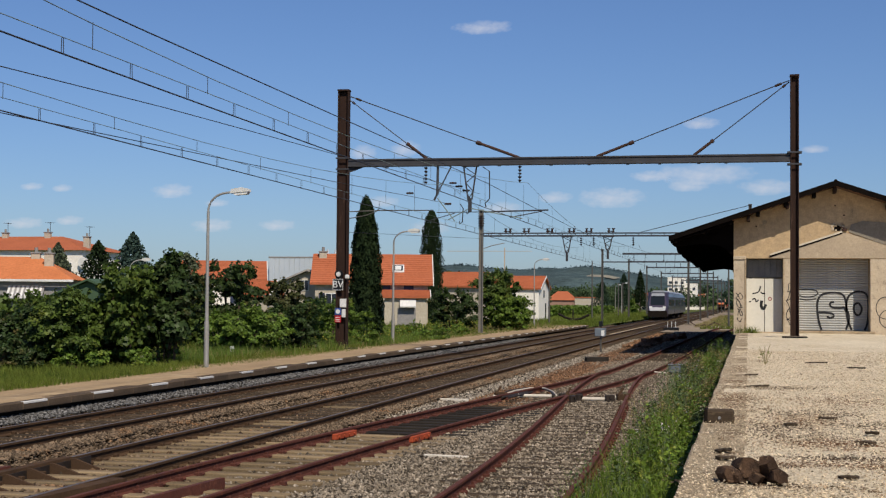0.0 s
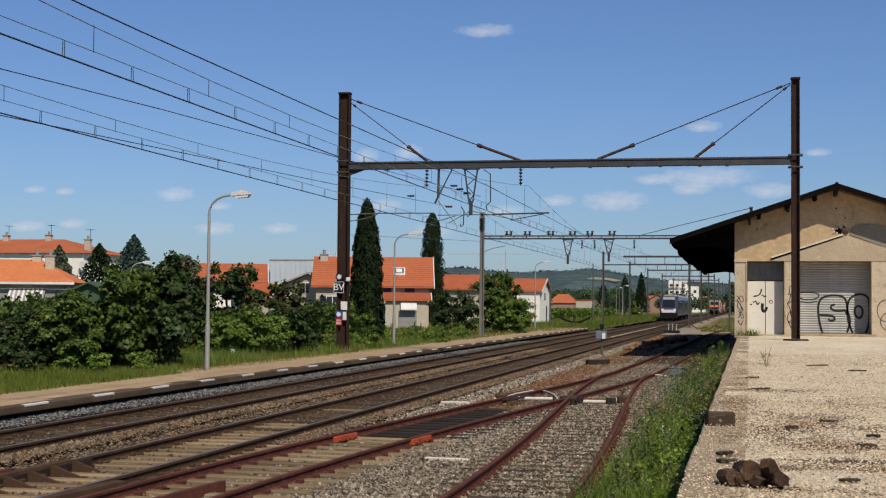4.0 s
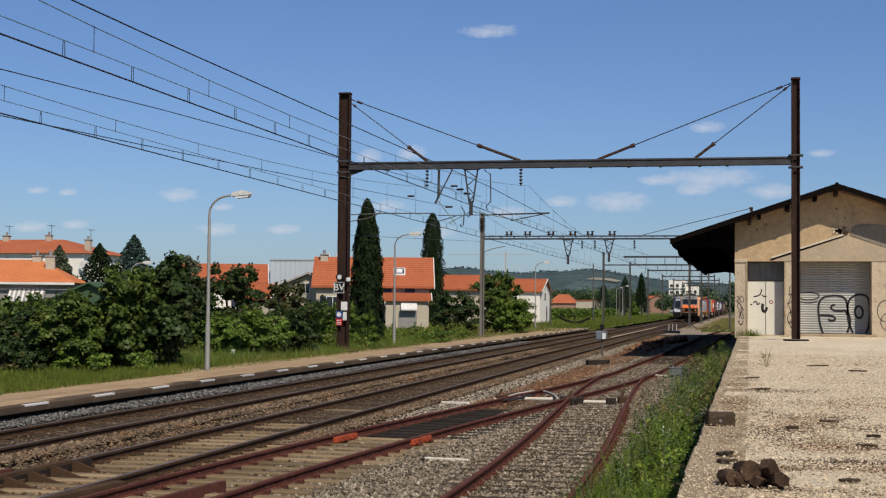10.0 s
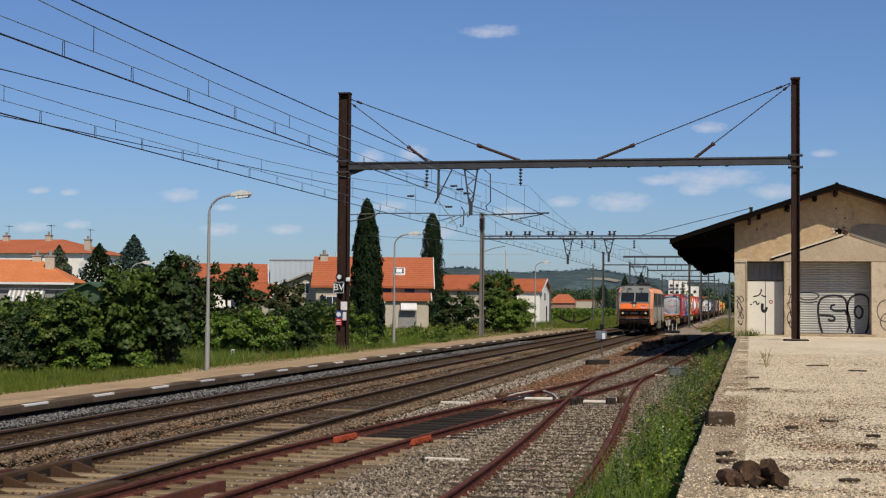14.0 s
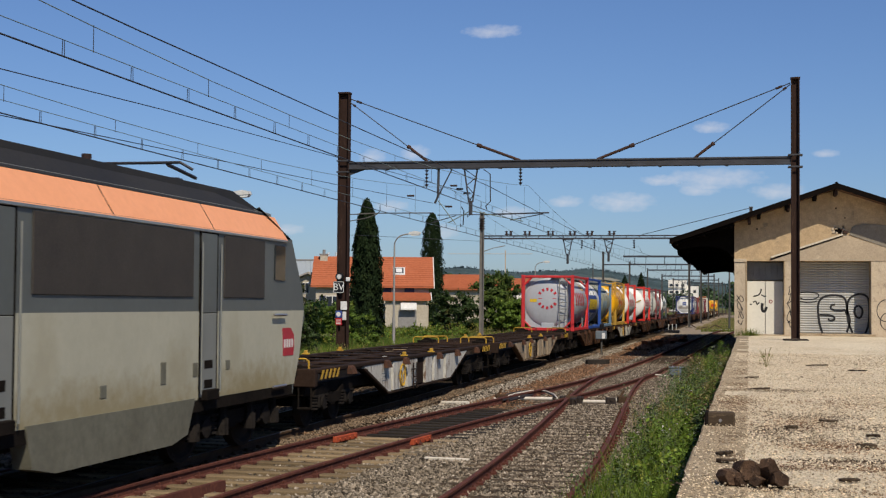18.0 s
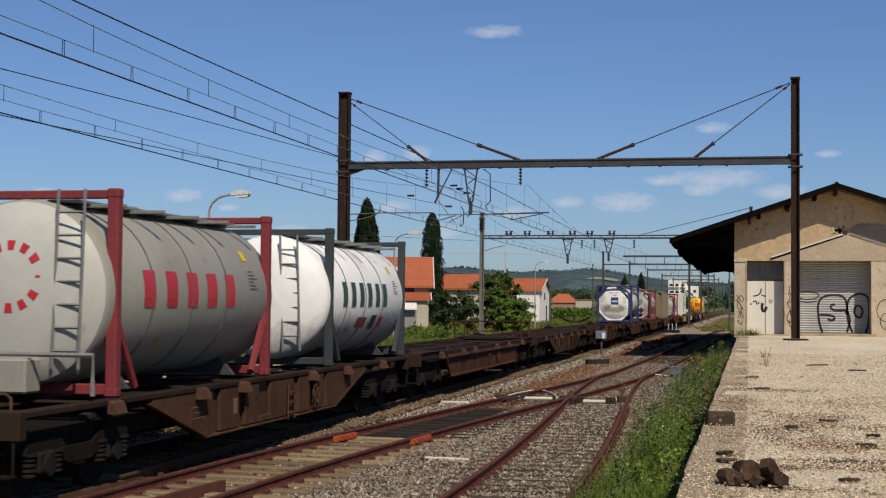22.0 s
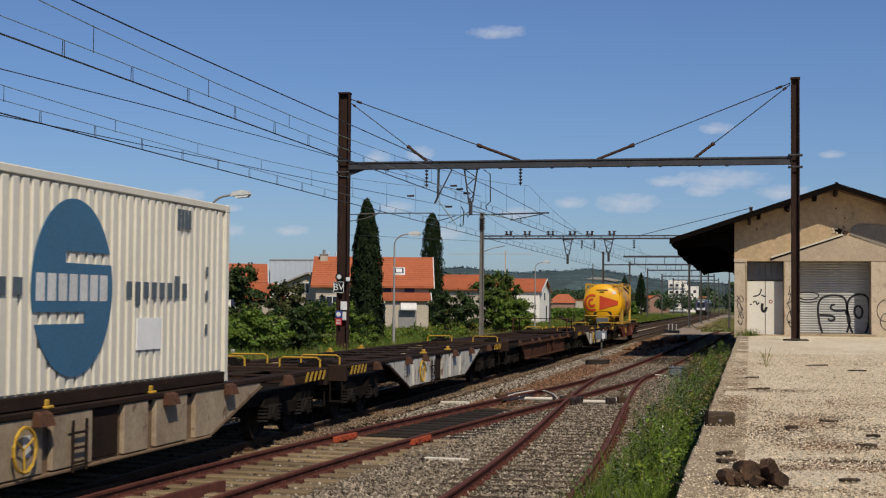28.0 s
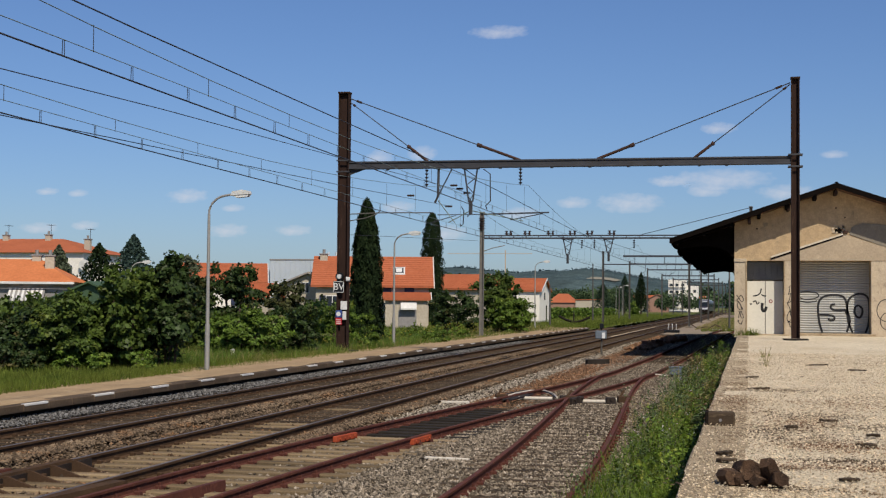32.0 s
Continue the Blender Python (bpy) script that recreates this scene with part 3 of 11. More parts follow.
lay_sleepers(left_path, 15.82, 50, lambda y: SLEEPER_PALE if y < 26 else SLEEPER_TAR if y < 33.5 else SLEEPER, siding)
lay_sleepers(right_path, 9.0, 49, lambda y: SLEEPER, siding)
lay_sleepers(stem, 52.5, 135, lambda y: SLEEPER, siding, 0.7)
RED_CLIP = Mesh().box(-0.12, 0.12, -0.06, 0.06, -0.168, -0.15)
for sgn in (-1, 1):
    RED_CLIP.cbox(sgn * 0.075 - 0.045, sgn * 0.075 + 0.045, -0.05, 0.05, -0.16, -0.10, 0.012)
    RED_CLIP.cyl((sgn * 0.085, 0, -0.11), (sgn * 0.085, 0, -0.06), 0.022, 6)
RED_CLIP = RED_CLIP.data("rail_clip", M_REDRAIL)
for path, ya, yb in ((left_path, 15.5, 36.0), (right_path, 9.0, 34.0)):
    for s in (-0.7525, 0.7525):
        line = offset_path(path, s)
        y = ya
        while y < yb:
            i = next(k for k, p in enumerate(line) if p[1] > y)
            a, b = line[i - 1], line[i]
            f = (y - a[1]) / (b[1] - a[1])
            part("rail_clip", RED_CLIP, None, siding, at=pose(a[0] + (b[0] - a[0]) * f, y, 0, 0, 0, -math.degrees(math.atan2(b[0] - a[0], b[1] - a[1]))))
            y += 0.62
for px, py in ((-7.15, 25.0), (-5.74, 24.95)):
    j = Mesh().cbox(-0.042, 0.042, -0.50, 0.50, -0.135, -0.03, 0.01)
    for k in range(4):
        j.cyl((0.036, -0.36 + 0.24 * k, -0.085), (0.068, -0.36 + 0.24 * k, -0.085), 0.024, 6)
    part("fishplate", j, M_JOINT, siding, "bright orange rusty joint plate", at=pose(px, py, 0.006, 0, 0, -6))
for x, y, ln in ((-5.45, 37.1, 0.85), (-3.88, 36.4, 0.62), (-3.32, 37.2, 0.22), (-6.3, 36.3, 0.16), (-5.95, 38.9, 0.3)):
    rod = Mesh().cyl((-ln / 2, 0, -0.1), (ln / 2, 0, -0.1), 0.045, 10)
    rod.cbox(-ln / 2 - 0.05, -ln / 2, -0.06, 0.06, -0.15, -0.04, 0.015)
    part("point_rod", rod, M_CHALK, siding, "white painted point rod", at=pose(x, y, 0, 0, 0, 4))
for x, y in ((-6.28, 36.6), (-3.15, 36.9), (-4.45, 36.4)):
    b = Mesh().cbox(-0.16, 0.16, -0.12, 0.12, -0.2, 0.02, 0.02)
    b.cyl((-0.1, 0, 0.0), (0.02, 0.05, 0.16), 0.03, 8)
    part("point_lock", b, M_RAIL, siding, "rusty brown point lock box", at=pose(x, y, 0, 0, 0, 15))
frog = Mesh()
for s in (-0.07, 0.1):
    frog.tube([(-6.0 + s, 35.6, -0.06), (-5.75 + s * 0.8, 38.0, -0.06)], 0.03, 6)
part("check_rail", frog, M_BLACKSTEEL, siding, "blackened check rails at the points")
for k in range(2):
    path = [(-6.32 + 0.13 * k, 36.4, -0.05), (-6.34 + 0.16 * k, 38.2, -0.05), (-6.12 + 0.15 * k, 39.6, -0.05), (-5.70 + 0.12 * k, 39.7, -0.05), (-5.25 + 0.08 * k, 38.4, -0.05), (-4.9 + 0.05 * k, 36.8, -0.05)]
    part("point_cable", Mesh().tube(path, 0.02, 6), M_CHALK if k == 1 else M_BLACKSTEEL, siding, "thick hose curving over the sleepers")
for x, y, a in ((-4.62, 36.5, 20), (-4.3, 35.7, 70), (-3.42, 36.2, 30), (-4.2, 36.3, 80)):
    part("rod_clevis", Mesh().cbox(-0.13, 0.13, -0.05, 0.05, -0.16, 0.03, 0.02).cyl((0, -0.08, -0.02), (0, 0.08, -0.02), 0.05, 8), M_BLACKSTEEL, siding, "dark rod end", at=pose(x, y, 0, 0, 0, a))

# points of the near running track, close to the camera
turnout = thing("turnout", "worn turnout castings with heavy ribbed baseplates beside the near running track", "railway points")
for k in range(7):
    y = 15.6 + 0.66 * k
    b = Mesh().prism([(-0.12, -0.17), (0.46, -0.17), (0.46, -0.15), (0.04, -0.005), (-0.12, -0.005)], "y", -0.026, 0.026)
    b.box(-0.14, 0.5, -0.13, 0.13, -0.175, -0.155)
    # Black filler stands in for the shade in the gaps between ribs.
    part("shade_filler", Mesh().box(-0.05, -0.012, -0.3, 0.3, -0.155, -0.03), M_BLACKSTEEL, turnout, "black filler for the shaded openings between the chairs", at=pose(-9.75, y + 0.33, 0))
    part("baseplate", b, M_RAIL, turnout, "brown ribbed chair plate", at=pose(-9.75, y, 0))
part("stock_rail", Mesh().sweep([(-0.09, -0.16), (0.09, -0.16), (0.07, 0.012), (-0.07, 0.012)], [(-9.87, 14.0, 0.0), (-9.85, 19.6, 0.0)]), M_RAIL, turnout, "brown stock rail with thick head")
part("wing_rail", Mesh().sweep([(-0.11, -0.16), (0.11, -0.16), (0.10, 0.0), (-0.10, 0.0)], [(-8.35, 15.0, 0.0), (-8.1, 17.6, 0.0)]), M_RAIL, turnout, "thick dark wing rail")
part("wing_rail", Mesh().sweep([(-0.05, -0.16), (0.05, -0.16), (0.04, 0.0), (-0.04, 0.0)], [(-7.1, 16.0, -0.03), (-6.9, 18.2, -0.03)]), M_REDRAIL, turnout, "red rusty guard rail")
part("wing_rail", Mesh().sweep([(-0.05, -0.16), (0.05, -0.16), (0.04, 0.0), (-0.04, 0.0)], [(-10.3, 16.2, 0.0), (-10.15, 18.4, 0.0)]), M_REDRAIL, turnout, "red rusty guard rail")
for x, y, ln, a in ((-7.5, 35.7, 1.1, -3), (-4.76, 22.6, 0.75, -8)):
    solid("marker_board", Mesh().cbox(-ln / 2, ln / 2, -0.05, 0.05, -0.19, -0.12, 0.01), M_CHALK, "white painted concrete marker lying between the tracks", "marker", at=pose(x, y, 0, 0, 0, a), group="white markers")

solid("concrete_path", Mesh().cbox(-10.62, -10.30, 112, 165, -0.22, -0.10, 0.02), M_DOCKEDGE, "pale concrete cable trough between the running tracks", "cable trough")

# loose stones
def stones(name, label, material, count, x0, x1, y0, y1, size, z, power=1.6, flat=1.0, clear=None):
    y = y0 + (y1 - y0) * rng.uniform(0, 1, count) ** power
    x = rng.uniform(x0, x1, count)
    if clear:
        off = np.abs((y - 0.06 * (x + 3.4) - clear[0] + clear[1] / 2) % clear[1] - clear[1] / 2)
        rows = np.round((y - 0.06 * (x + 3.4) - clear[0]) / clear[1])
        bury = np.clip(0.5 + 0.5 * np.sin(rows * 2.4) + 0.6 * np.sin(x * 1.7 + rows * 4.1), 0.0, 1.6)
        keep = (off > clear[2]) | (rng.uniform(0, 1, count) < clear[3] * bury)
        x, y = x[keep], y[keep]
        count = len(x)
    c = np.stack([x, y, np.full(count, z) + rng.uniform(-0.012, 0.03, count)], 1)
    s = size * rng.uniform(0.5, 1.35, (count, 1, 1)) * rng.uniform(0.65, 1.3, (count, 1, 3)) * np.array([1.0, 1.0, flat])
    base = np.array([(1, 0, 0), (0, 1, 0), (-1, 0, 0), (0, -1, 0), (0.2, 0.1, 0.8), (0.1, -0.2, -0.8)], float)
    faces = np.array([(0, 1, 4), (1, 2, 4), (2, 3, 4), (3, 0, 4), (1, 0, 5), (2, 1, 5), (3, 2, 5), (0, 3, 5)])
    v = base[None] + rng.normal(0, 0.18, (count, 6, 3))
    t = rng.uniform(0, 2 * math.pi, count)
    ct, st = np.cos(t)[:, None], np.sin(t)[:, None]
    v = np.stack([v[..., 0] * ct - v[..., 1] * st, v[..., 0] * st + v[..., 1] * ct, v[..., 2]], 2) * s
    v = v + c[:, None]
    me = bpy.data.meshes.new(name)
    me.from_pydata(v.reshape(-1, 3).tolist(), [], (faces[None] + 6 * np.arange(count)[:, None, None]).reshape(-1, 3).tolist())
    me.materials.append(material)
    tagged(new(name, me), label, "gravel", kind="stuff")


stones("ballast_stones", "loose brown grey ballast stones between the rails", M_STONE_B, 52000, -13.4, -7.6, 15, 80, 0.031, -0.19)
shoulder = sheet(-14.55, -13.35, -10, 150, 6, 300, -0.02, 0.03, 1.7)
shoulder.v = [(x, y, z - 0.17 * max(0.0, (x + 13.75) / 0.4)) for x, y, z in shoulder.v]
solid("ballast_shoulder", shoulder, M_BALLAST, "grey ballast shoulder heaped against the platform edge", kind="structure")
stones("ballast_stones", "grey ballast stones heaped against the platform", M_STONE_G, 20000, -14.3, -13.4, 17, 90, 0.028, 0.0)
stones("ballast_stones", "loose grey gravel beside the siding", M_STONE_S, 30000, -7.2, -3.4, 13, 26, 0.030, -0.195, 1.2, 1.0, (9.0, 0.62, 0.09, 0.35))
stones("ballast_stones", "loose grey gravel between the two sidings", M_STONE_S, 10000, -5.1, -3.4, 26, 38, 0.030, -0.19, 1.2, 1.0, (9.0, 0.62, 0.09, 0.3))
stones("ballast_stones", "brown stones over the sleeper ends of the near track", M_STONE_B, 16000, -8.22, -7.7, 24, 80, 0.03, -0.135, 1.4)
stones("ballast_stones", "brown stones over the sleeper ends of the far track", M_STONE_B, 16000, -11.65, -11.05, 20, 80, 0.03, -0.135, 1.4)
stones("rusty_stones", "rust brown stones beside the running tracks", M_STONE_R, 15000, -6.9, -5.3, 34, 100, 0.036, -0.18, 1.2)
stones("ballast_stones", "grey stones along the edge of the near track", M_STONE, 14000, -7.9, -6.7, 30, 100, 0.030, -0.19, 1.3)
stones("rusty_heap", "heap of rusty brown stones beside the siding", M_STONE_R, 1900, -6.9, -5.4, 80, 112, 0.10, -0.08, 1.0)
stones("siding_stones", "dark grey stones in the siding", M_STONE_S, 120000, -5.6, -1.2, 15, 62, 0.026, -0.172, 1.6, 1.0, (9.0, 0.62, 0.085, 0.7))

stones("siding_stones", "dark stones along the siding under the canopy", M_STONE_S, 16000, -6.2, -0.7, 58, 128, 0.04, -0.19, 1.2)

# passenger platform with edge stones, every third one partly white
platform = thing("platform", "low earthy passenger platform with a stone edge and white dashes", "platform", kind="structure")
part("platform_top", sheet(-17.6, -14.30, -10, 129.3, 8, 140, PLAT + 0.012, 0.02, 0.5), M_PLATFORM, platform)
# Core coloured black as the shadow beneath the overhanging edge stones.
part("platform_core", Mesh().box(-17.5, -14.32, -10, 129.3, -0.5, PLAT - 0.08), M_SLEEPER_DARK, platform)
EDGE = Mesh().cbox(-0.30, 0.16, 0.003, 1.037, -0.16, 0.0, 0.015).data("edge_stone", M_KERB)
DASH = Mesh().cbox(0.075, 0.166, 0.03, 1.01, -0.04, 0.006, 0.005).data("white_dash", M_WHITEPAINT)
for k in range(150):
    y = 20.9 + 1.04 * k - 0.0
    if y > 128.3:
        break
    e = part("edge_stone", EDGE, None, platform, at=pose(-14.26, y, PLAT + 0.012))
    if k % 3 == 2:
        part("white_dash", DASH, None, e)

# goods dock
dock = thing("goods_dock", "raised goods dock with sandy gravel surface and a worn concrete edge", "loading dock", kind="structure")
part("dock_top", sheet(-0.37, 34, -14, 69, 120, 280, DOCK, 0.03, 0.9), M_DOCK, dock)
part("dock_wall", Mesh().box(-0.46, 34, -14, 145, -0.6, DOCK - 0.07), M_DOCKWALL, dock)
part("dock_back", Mesh().box(-0.46, 34, 69.0, 145, -0.6, DOCK), M_DOCK, dock)
COPE = Mesh().cbox(-0.52, -0.02, 0.002, 1.998, 0.7, DOCK + 0.006, 0.02).data("coping_stone", M_DOCKEDGE)
for k in range(43):
    part("coping_stone", COPE, None, dock, at=pose(random.uniform(-0.012, 0.012), -14 + 2.0 * k, random.uniform(-0.008, 0.008)))
stones("dock_pebbles", "pale pebbles and crumbs on the goods dock", M_PEBBLE, 110000, -0.5, 6.0, 9.5, 42, 0.0095, DOCK + 0.004, 1.9, 0.8)
stones("dock_stones", "larger stones scattered on the goods dock", M_PEBBLE, 1100, -0.3, 6.5, 9.5, 50, 0.026, DOCK + 0.004, 1.6, 0.6)


def crumbs(name, label, material, count, spots, size, z):
    """Flat crumbs strewn round a few spots (x, y, spread x, spread y)."""
    n = count // len(spots)
    v, f = [], []
    for x, y, sx, sy in spots:
        for k in range(n):
            cx, cy, r = x + rng.normal(0, sx), y + rng.normal(0, sy), size * rng.uniform(0.4, 1.6)
            b, turn, flat = len(v), rng.uniform(0, 3.14), rng.uniform(0.25, 0.8)
            for i in range(5):
                a = 1.2566 * i
                px, py = r * math.cos(a) * rng.uniform(0.7, 1.2), r * flat * math.sin(a) * rng.uniform(0.7, 1.2)
                v.append((cx + px * math.cos(turn) - py * math.sin(turn), cy + px * math.sin(turn) + py * math.cos(turn), z + rng.uniform(0, 0.004)))
            v.append((cx, cy, z + 0.004 + 0.3 * r))
            f += [(b + i, b + (i + 1) % 5, b + 5) for i in range(5)]
    me = bpy.data.meshes.new(name)
    me.from_pydata(v, [], f)
    me.materials.append(material)
    tagged(new(name, me), label, "debris", kind="stuff")


crumbs("charcoal_crumbs", "charcoal and bark crumbs strewn round the burnt wood on the dock", M_TIMBER, 5200, ((0.05, 11.0, 0.3, 0.12), (0.55, 15.0, 0.35, 0.35), (0.2, 16.0, 0.25, 0.3), (0.9, 13.0, 0.35, 0.12), (0.75, 18.2, 0.4, 0.3), (1.4, 16.6, 0.3, 0.3), (0.35, 12.2, 0.3, 0.12), (0.5, 23.6, 0.35, 0.3)), 0.014, DOCK + 0.004)
crumbs("rust_crumbs", "red brown soil crumbs on the goods dock", M_STONE_R, 5000, ((0.6, 17.0, 0.3, 0.5), (0.85, 14.3, 0.3, 0.3), (-0.2, 20.0, 0.15, 1.2), (0.7, 12.4, 0.4, 0.2), (-0.2, 27.0, 0.15, 2.5), (1.3, 20.5, 0.5, 0.8)), 0.016, DOCK + 0.004)

# ---- overhead line ----
def h_mast(name, height, base_z, width, depth, material, parent, at):
    """A rolled steel mast: two flanges and a web."""
    m = Mesh()
    m.cbox(-width / 2, -width / 2 + 0.045, -depth / 2, depth / 2, base_z - 0.3, height, 0.008)
    m.cbox(width / 2 - 0.045, width / 2, -depth / 2, depth / 2, base_z - 0.3, height, 0.008)
    m.box(-width / 2 + 0.04, width / 2 - 0.04, -0.02, 0.02, base_z - 0.3, height - 0.01)
    m.cbox(-width / 2 - 0.02, width / 2 + 0.02, -depth / 2 - 0.02, depth / 2 + 0.02, height - 0.06, height + 0.02, 0.01)
    p = part(name, m, material, parent, at=at)
    part("mast_foot", Mesh().cbox(-0.42, 0.42, -0.36, 0.36, base_z - 0.25, base_z + 0.06, 0.03), M_DOCKWALL, parent, "concrete foot", at=at)
    return p


def insulator(parent, top, bottom, n=5):
    t, b = Vector(top), Vector(bottom)
    m = Mesh()
    m.cyl(t, b, 0.018, 6)
    for i in range(n):
        c = t.lerp(b, (i + 0.7) / (n + 0.4))
        d = (b - t).normalized() * 0.035
        m.cyl(c - d, c + d, 0.085, 10, 0.045)
    return part("insulator", m, M_INSUL, parent, "brown porcelain insulator")


def stay(parent, a, b, rod):
    """A stay cable from a to b that ends in a thicker strain rod near b."""
    a, b = Vector(a), Vector(b)
    c = b.lerp(a, rod)
    part("stay_cable", Mesh().cyl(a, c, 0.022, 6), M_WIRE, parent)
    part("strain_rod", Mesh().cyl(c, b, 0.06, 8).cyl(c.lerp(a, 0.01), c.lerp(b, 0.08), 0.085, 8), M_RUSTROD, parent, "rusty strain rod")
    part("turnbuckle", Mesh().cyl(a.lerp(c, 0.05), a.lerp(c, 0.09), 0.05, 8), M_INSUL, parent)


G1 = 59.3
gantry = thing("catenary_gantry", "rust brown steel catenary gantry spanning the tracks with stay cables", "gantry", pose(0, G1, 0), group="catenary gantries")
h_mast("mast", 11.45, PLAT, 0.48, 0.34, M_MAST, gantry, pose(-17.13, 0, 0))
h_mast("mast", 11.62, DOCK, 0.34, 0.34, M_MAST, gantry, pose(1.82, 0, 0))
beam = Mesh()
for z in (8.14, 8.40):
    beam.cbox(-16.95, 1.66, -0.14, 0.14, z - 0.035, z + 0.035, 0.008)
beam.box(-16.95, 1.66, -0.012, 0.012, 8.14, 8.40)
beam.box(-16.95, 1.66, -0.10, -0.085, 8.17, 8.37)
for x in (-15.2, -13.0, -10.3, -8.1, -6.5, -4.9, -3.6, -2.0, -0.9):
    beam.cbox(x - 0.06, x + 0.06, -0.12, 0.12, 8.07, 8.11, 0.005)
part("beam", beam, M_BEAM, gantry, "grey steel cross beam")
for x in (-17.13, 1.82):
    for z in (8.0, 8.48):
        for y in (-0.2, 0.2):
            part("beam_clamp", Mesh().cbox(x - 0.29, x + 0.29, y - 0.02, y + 0.02, z - 0.035, z + 0.035, 0.01), M_BEAM, gantry)
m = Mesh().prism([(-16.9, 8.1), (-16.2, 8.1), (-16.9, 7.85)], "y", -0.02, 0.02)
part("bracket", m, M_BEAM, gantry)
stay(gantry, (-16.88, 0, 11.18), (-9.45, 0, 8.42), 0.24)
stay(gantry, (-16.88, 0, 11.02), (-13.43, 0, 8.42), 0.25)
stay(gantry, (1.62, 0, 11.42), (-6.2, 0, 8.42), 0.19)
stay(gantry, (1.62, 0, 11.36), (-2.2, 0, 8.42), 0.2)
insulator(gantry, (-13.47, 0, 8.12), (-13.47, 0, 7.3))
insulator(gantry, (-9.42, 0, 8.12), (-9.42, 0, 7.35))
m = Mesh().tube([(-12.95, 0, 8.1), (-12.97, 0, 6.9), (-13.1, 0, 6.64)], 0.055, 8)
m.tube([(-12.37, 0, 8.08), (-12.95, 0, 6.95)], 0.03, 6)
part("drop_arm", m, M_BEAM, gantry)


def drop_frame(parent, x, top, low):
    m = Mesh()
    for s in (-0.28, 0.28):
        m.tube([(x + s, 0, top), (x + s * 0.3, 0, low + 0.55)], 0.035, 6)
    for i in range(4):
        f, h = i / 4, (i + 1) / 4
        s = 1 if i % 2 else -1
        m.tube([(x + s * (0.28 - 0.2 * f), 0, top - (top - low - 0.55) * f), (x - s * (0.28 - 0.2 * h), 0, top - (top - low - 0.55) * h)], 0.02, 5)
    m.cbox(x - 0.07, x + 0.07, -0.07, 0.07, low, low + 0.6, 0.01)
    m.cbox(x - 0.36, x + 0.36, -0.15, 0.15, top - 0.02, top + 0.1, 0.01)
    return part("drop_frame", m, M_BEAM, parent, "latticed drop frame")


drop_frame(gantry, -11.55, 8.08, 6.12)
m = Mesh().tube([(-11.0, 0, 8.05), (-10.72, 0, 7.85), (-10.7, 0, 6.7), (-10.9, 0, 6.5), (-10.85, 0, 6.35)], 0.025, 6)
part("jumper_cable", m, M_WIRE, gantry)
for a, b in (((-12.97, 6.75), (-12.2, 5.75)), ((-11.55, 6.3), (-12.5, 5.8)), ((-11.55, 6.3), (-9.3, 5.85))):
    part("registration_arm", Mesh().tube([(a[0], 0, a[1]), (b[0], 0, b[1])], 0.022, 6), M_WIREGREY, gantry)

arm = Mesh().tube([(-17.0, 0, 6.17), (-15.6, 0.4, 6.25), (-13.35, 0.8, 6.27)], 0.026, 6).tube([(-17.0, 0, 5.86), (-16.2, 0.2, 6.02), (-15.75, 0.35, 6.2), (-15.6, 0.36, 6.34)], 0.022, 6)
part("steady_arm", arm, M_MASTGREY, gantry, "thin grey arm from the mast to the far wire")
for x, z, y in ((-13.93, 6.88, -1.0), (-12.55, 6.5, 0.2), (-12.35, 7.4, 0.3), (-12.15, 7.28, 0.6), (-11.9, 7.12, 0.9)):
    part("wire_insulator", Mesh().lathe([(-0.16, 0.015), (-0.12, 0.05), (-0.06, 0.035), (0.0, 0.052), (0.06, 0.035), (0.12, 0.05), (0.16, 0.015)], "x", 10, (x, y, z)), M_INSUL, gantry, "brown bead insulator in a wire")
for x, z0, z1 in ((-12.0, 6.52, 5.65), (-11.7, 6.95, 6.07)):
    part("hanger", Mesh().tube([(x - 0.06, 0.5, z0), (x + 0.06, 0.5, z0 - 0.2), (x + 0.03, 0.5, z1 + 0.1), (x - 0.08, 0.5, z1), (x - 0.1, 0.5, z1 + 0.12)], 0.024, 6), M_WIRE, gantry, "dark pull-off hanger")
for x, w in ((-17.13, 0.62), (1.82, 0.5)):
    part("foot_plate", Mesh().cbox(x - w, x + w, -0.5, 0.42, (PLAT if x < 0 else DOCK) - 0.02, (PLAT if x < 0 else DOCK) + 0.05, 0.02), M_SLEEPER_DARK, gantry, "dark worn foot slab")

# signs on the left mast
SX, SY = -17.13, G1 - 0.2
sign = thing("station_sign", "black enamel board with white letters BV on the mast", "sign", pose(SX - 0.13, SY, 0))
part("board", Mesh().cbox(-0.24, 0.24, -0.03, 0.0, 2.78, 3.28, 0.01), M_SIGNBLACK, sign)
edge = Mesh()
for x0, x1, z0, z1 in ((-0.23, 0.23, 2.79, 2.81), (-0.23, 0.23, 3.25, 3.27), (-0.23, -0.21, 2.79, 3.27), (0.21, 0.23, 2.79, 3.27)):
    edge.box(x0, x1, -0.038, -0.031, z0, z1)
part("border", edge, M_SIGNWHITE, sign)


def lettering(text, size, material, parent, at, extrude=0.004):
    cu = bpy.data.curves.new("lettering", "FONT")
    cu.body, cu.size, cu.align_x, cu.align_y, cu.extrude, cu.resolution_u = text, size, "CENTER", "CENTER", extrude, 4
    tmp = bpy.data.objects.new("lettering", cu)
    me = bpy.data.meshes.new_from_object(tmp)
    me.materials.append(material)
    bpy.data.objects.remove(tmp)
    return part("lettering", me, None, parent, at=at)


